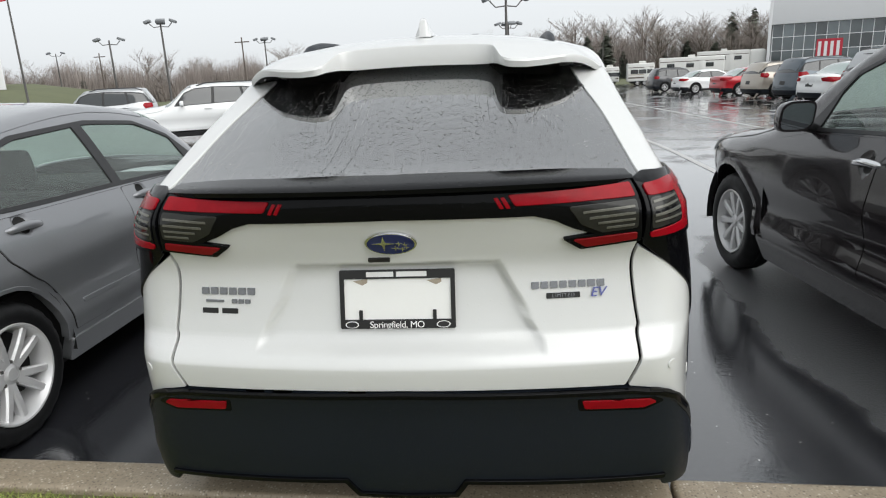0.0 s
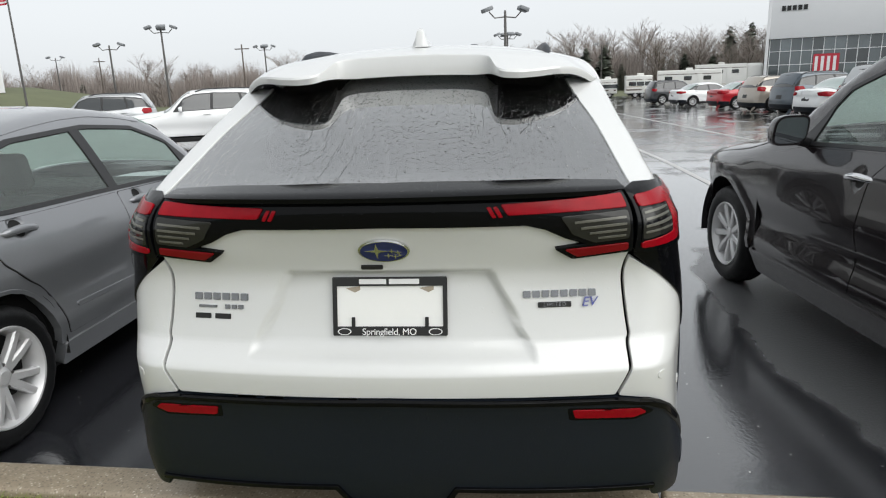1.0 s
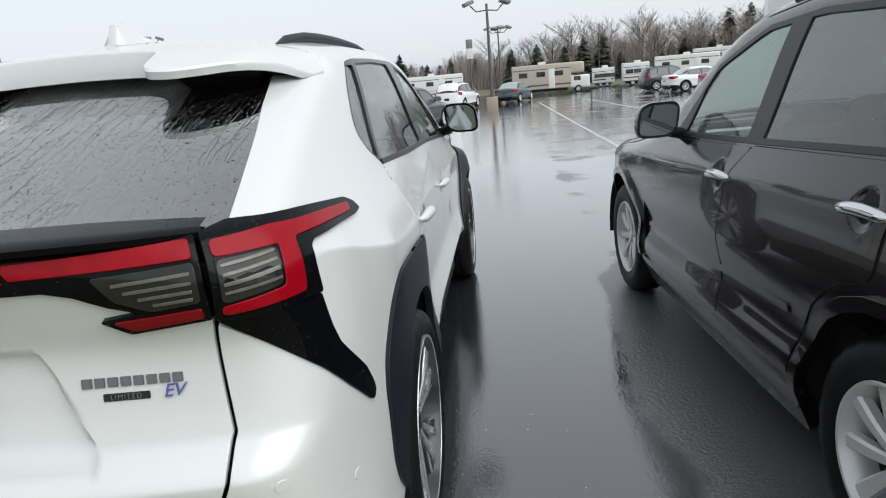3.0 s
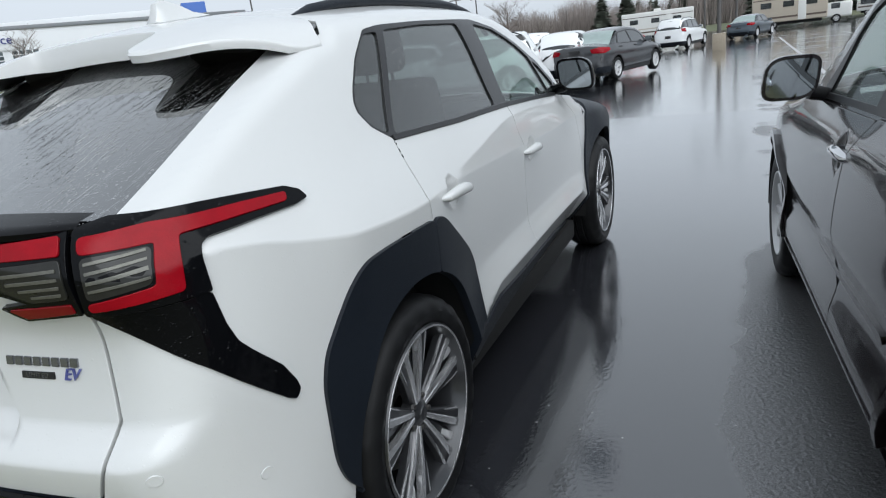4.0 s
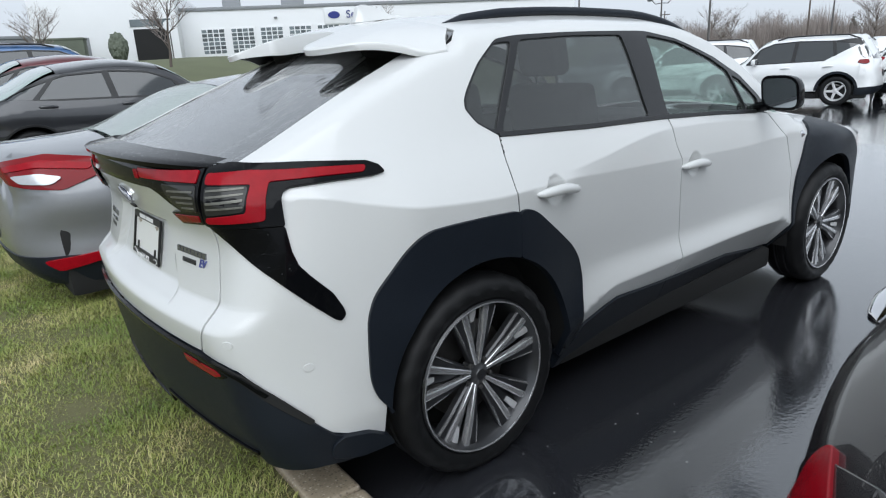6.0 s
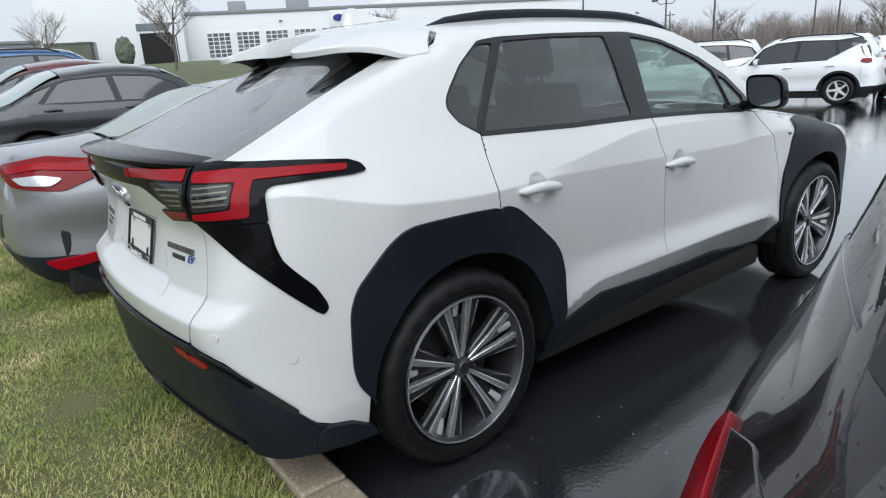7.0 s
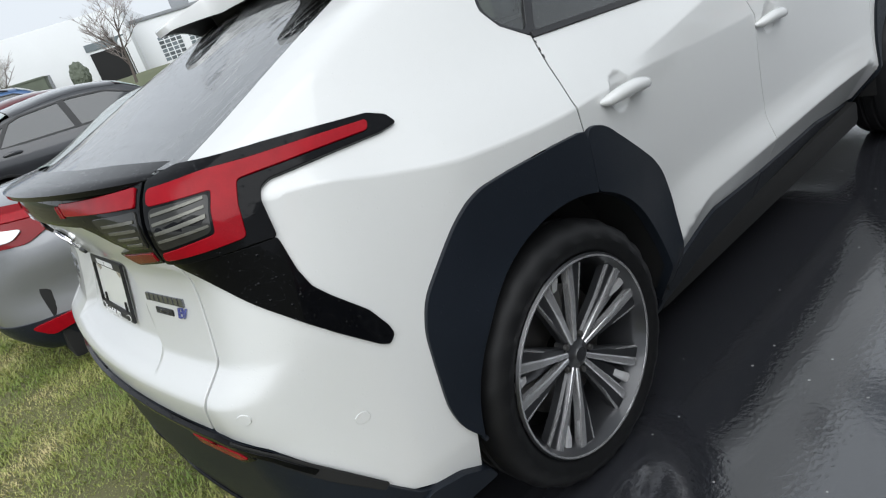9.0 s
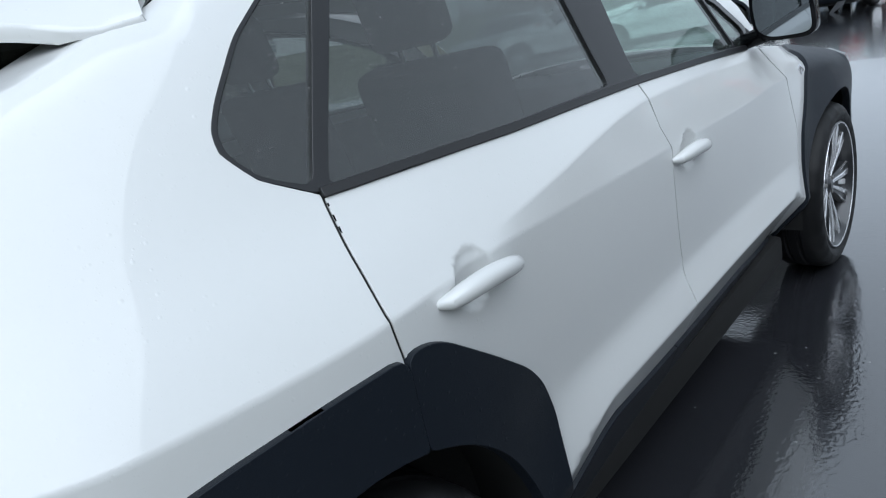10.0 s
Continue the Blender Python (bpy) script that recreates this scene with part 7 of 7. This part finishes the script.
def camper(name, label, length, height, body, x, y, turn, cab=False, overhang=False):
    """A touring trailer or motorhome, its side with windows and stripes; it lies along x."""
    c = tagged(new(name), label, "camper", "campers at the end of the lot")
    w = 2.4
    lift = 0.55
    body_len = length - (1.9 if cab else 0)
    part("body", box(0, body_len, -w / 2, w / 2, lift, height, 0.12, None, 3), body, c)
    if cab:
        part("cab", box(body_len - 0.2, length, -w / 2 + 0.12, w / 2 - 0.12, lift - 0.1, 1.75, 0.2, None, 3), "rv_white", c)
        part("cab_over", box(body_len - 0.4, length - 0.55, -w / 2, w / 2, 1.95, height, 0.25, None, 3), body, c)
        part("cab_window", box(body_len + 0.25, body_len + 0.95, -w / 2 + 0.1, w / 2 - 0.1, 1.2, 1.65, 0.02), "far_pane", c)
    if overhang:
        part("gooseneck", box(body_len - 0.1, body_len + 2.0, -w / 2, w / 2, 1.5, height, 0.5, None, 4), body, c)
        part("front_shield", box(body_len + 1.2, body_len + 2.03, -w / 2 + 0.25, w / 2 - 0.25, 1.9, height - 0.45, 0.15), "rv_dark", c)
    for z, h, m in ((lift + 0.35, 0.16, "rv_dark"), (lift + 0.75, 0.1, "rv_beige"), (height - 0.55, 0.08, "rv_dark")):
        part("stripe", box(0.1, body_len - 0.1, -w / 2 - 0.012, w / 2 + 0.012, z, z + h), m, c, "", False)
    for k in range(3):
        xw = body_len * (0.12 + 0.3 * k)
        part("side_window", box(xw, xw + 0.9, -w / 2 - 0.03, w / 2 + 0.03, height - 1.25, height - 0.75, 0.02), "far_pane", c, "", False)
    part("door", box(body_len * 0.62, body_len * 0.62 + 0.65, -w / 2 - 0.025, -w / 2 + 0.02, lift + 0.05, height - 0.5, 0.01), "rv_white", c)
    part("roof_unit", box(body_len * 0.45, body_len * 0.45 + 0.8, -0.4, 0.4, height - 0.02, height + 0.26, 0.08), "rv_white", c)
    for s in (-1, 1):
        for xw in ([body_len * 0.3, length - 1.2] if cab else [body_len * 0.38, body_len * 0.38 + 0.85]):
            wheel(c, (0, 0, 0), 0, 0.36, 0.22, 0.2, "five", False).matrix_basis = Matrix.Translation((xw, s * (w / 2 - 0.12), 0.36)) @ pose(0, 0, 0, 0, 0, 90 * s)
    part("step_skirt", box(0.4, body_len - 0.4, -w / 2 + 0.3, w / 2 - 0.3, 0.3, lift + 0.05), "shadow", c)
    c.matrix_basis = pose(x, y, rise(y), 0, 0, turn)
    return c


def flag():
    f = tagged(new("flag_pole"), "tall pole with a striped flag", "flag")
    part("pole", tube([(0, 0, -0.8), (0, 0, 9.5)], [0.08, 0.04], 8), "galv", f)
    rows, cols = 13, 14
    for r in range(rows):
        bm = bmesh.new()
        grid = [[bm.verts.new((-0.05 - 2.0 * c / cols, 0.16 * math.sin(c * 0.9), 8.4 - 1.35 * (r + e) / rows - 0.5 * (c / cols) ** 1.3)) for c in range(cols + 1)] for e in (0, 1)]
        for c in range(cols):
            bm.faces.new((grid[0][c], grid[0][c + 1], grid[1][c + 1], grid[1][c]))
        part("stripe", bm, "flag_red" if r % 2 == 0 else "flag_white", f)
    bm = bmesh.new()
    grid = [[bm.verts.new((-0.05 - 0.85 * c / 6, 0.16 * math.sin(c / 6 * 0.43 * cols * 0.9) - 0.02, 8.41 - 0.75 * e - 0.5 * (0.43 * c / 6) ** 1.3)) for c in range(7)] for e in (0, 1)]
    for c in range(6):
        bm.faces.new((grid[0][c], grid[0][c + 1], grid[1][c + 1], grid[1][c]))
    part("canton", bm, "flag_blue", f)
    f.matrix_basis = pose(-29.7, 37.5, 0)


def lot_lines():
    for x0, y0, x1, y1 in ((3.2, 6.5, 3.45, 42.0), (6.2, 10.0, 6.4, 40.0)):
        d = Vector((x1 - x0, y1 - y0, 0)).normalized()
        n_ = Vector((-d.y, d.x, 0)) * 0.05
        run = [Vector((x0 + (x1 - x0) * t, y0 + (y1 - y0) * t, 0)) for t in (0, (9.0 - y0) / (y1 - y0), 1)] if y0 < 9 else [Vector((x0, y0, 0)), Vector((x1, y1, 0))]
        verts = [q + n_ * k + Vector((0, 0, rise(q.y) + 0.004)) for q in run for k in (-1, 1)]
        tagged(mesh_part("lane_line", verts, [(2 * i, 2 * i + 1, 2 * i + 3, 2 * i + 2) for i in range(len(run) - 1)], "line", None, "worn white painted bay line on wet asphalt", None, False), "", "", "", "structure")


bank()
workshop()
facade_showroom()
trees()
brushwood()
four, two = "tall lot lamp with four flood heads", "tall lot lamp with two flood heads"
for heads, label, h, x, y in ((4, four, 6.1, -24.8, 46.5), (4, four, 5.8, -24.7, 68.2), (4, four, 5.3, 1.0, 57.5), (2, "tall lot lamp on a concrete base", 4.9, 0.6, 32.5), (2, two, 5.2, -30.4, 48.8), (2, two, 6.5, -60.0, 85.0), (2, two, 7.0, 18.0, 118.0)):
    lamp_pole("lot_lamp", label, heads, h, x, y)
for x, y in ((-31.0, 78.0), (-60.0, 95.0)):
    post = tagged(new("utility_pole"), "wooden utility pole with a crossarm", "pole", "utility poles")
    part("pole", tube([(0, 0, -2), (0, 0, 6.8)], [0.13, 0.08], 8), "bark", post)
    part("crossarm", box(-0.9, 0.9, -0.06, 0.06, 6.2, 6.32, 0.01), "bark", post)
    post.matrix_basis = pose(x, y, 0)
sign = tagged(new("pylon_sign"), "tall narrow blue and white pylon sign", "sign")
part("post", tube([(0, 0, -2), (0, 0, 5.0)], 0.12), "galv", sign)
part("panel", box(-0.45, 0.45, -0.12, 0.12, 4.0, 6.6, 0.05), "wall_white", sign)
part("panel_top", box(-0.47, 0.47, -0.13, 0.13, 5.4, 6.65, 0.05), "wall_grey", sign)
sign.matrix_basis = pose(-3.3, 95.0, 0)
camper("motorhome", "beige motorhome with brown stripes and a white cab", 8.1, 3.1, "rv_beige", 2.2, 71.0, -3, cab=True)
camper("travel_trailer", "small white travel trailer", 2.9, 2.5, "rv_white", 13.1, 90.0, -8)
camper("cargo_trailer", "white box trailer by the campers", 3.2, 2.7, "rv_white", 16.0, 84.0, -6)
camper("travel_trailer", "long white travel trailer with dark stripes", 7.6, 3.2, "rv_white", 20.4, 86.0, -12)
camper("fifth_wheel", "large white fifth wheel camper with dark swooshes", 6.6, 4.0, "rv_white", 27.6, 95.0, -18, overhang=True)
camper("travel_trailer", "white travel trailer with a roof unit", 7.9, 3.2, "rv_white", -11.7, 82.0, 4)
flag()
lot_lines()

# ---- grass of the verge, one sheet of blades ----
def grass():
    rng = np.random.default_rng(7)
    n = 125000
    x, y = rng.uniform(-5.5, 2.6, n), -0.66 - np.abs(rng.normal(0, 0.95, n))
    keep = y > -3.4
    x, y = x[keep], y[keep]
    y = y - 0.037 * x
    n = len(x)
    tuft = np.array([noise.noise(Vector((a * 3.1, b * 3.1, 0.0))) for a, b in zip(x[::1], y[::1])])
    h = (0.012 + 0.017 * rng.random(n)) * (1 + 0.9 * tuft)
    a, lean = rng.uniform(0, 2 * np.pi, n), rng.uniform(0.4, 1.8, n) * h
    w = rng.uniform(0.0012, 0.0026, n)
    base = np.stack([x, y, np.full(n, 0.095)], 1)
    sx = np.stack([np.cos(a) * w, np.sin(a) * w, np.zeros(n)], 1)
    bend = np.stack([-np.sin(a) * lean, np.cos(a) * lean, np.zeros(n)], 1)
    mid = base + bend * 0.35 + np.stack([0 * h, 0 * h, h * 0.65], 1)
    tip = base + bend + np.stack([0 * h, 0 * h, h], 1)
    verts = np.stack([base - sx, base + sx, mid - sx * 0.8, mid + sx * 0.8, tip], 1).reshape(-1, 3)
    k = np.arange(n)[:, None] * 5
    faces = [tuple(q) for q in np.concatenate([k, k + 1, k + 3, k + 2], 1)] + [tuple(q) for q in np.concatenate([k + 2, k + 3, k + 4], 1)]
    me = bpy.data.meshes.new("grass")
    me.from_pydata(verts.tolist(), [], faces)
    m = bpy.data.materials.new("grass_blades")
    m.use_nodes = True
    nd, l = m.node_tree.nodes, m.node_tree.links
    b = nd["Principled BSDF"]
    b.inputs["Roughness"].default_value = 0.5
    geo, ramp, mix, big = nd.new("ShaderNodeNewGeometry"), nd.new("ShaderNodeValToRGB"), nd.new("ShaderNodeMath"), nd.new("ShaderNodeTexNoise")
    big.inputs["Scale"].default_value, big.inputs["Detail"].default_value = 2.2, 4
    l.new(nd.new("ShaderNodeTexCoord").outputs["Object"], big.inputs["Vector"])
    mix.operation = "MULTIPLY_ADD"
    mix.inputs[1].default_value = 0.45
    l.new(geo.outputs["Random Per Island"], mix.inputs[0])
    shift = nd.new("ShaderNodeMath")
    shift.operation = "MULTIPLY_ADD"
    shift.inputs[1].default_value, shift.inputs[2].default_value = 2.0, -0.74
    l.new(big.outputs["Fac"], shift.inputs[0])
    l.new(shift.outputs[0], mix.inputs[2])
    l.new(mix.outputs[0], ramp.inputs[0])
    e = ramp.color_ramp.elements
    e[0].color, e[1].color = (0.14, 0.21, 0.035, 1), (0.6, 0.5, 0.26, 1)
    q = e.new(0.55)
    q.color = (0.29, 0.32, 0.08, 1)
    l.new(ramp.outputs[0], b.inputs["Base Color"])
    me.materials.append(m)
    tagged(new("grass", me), "short patchy green and straw-coloured grass", "grass", "", "stuff")


grass()
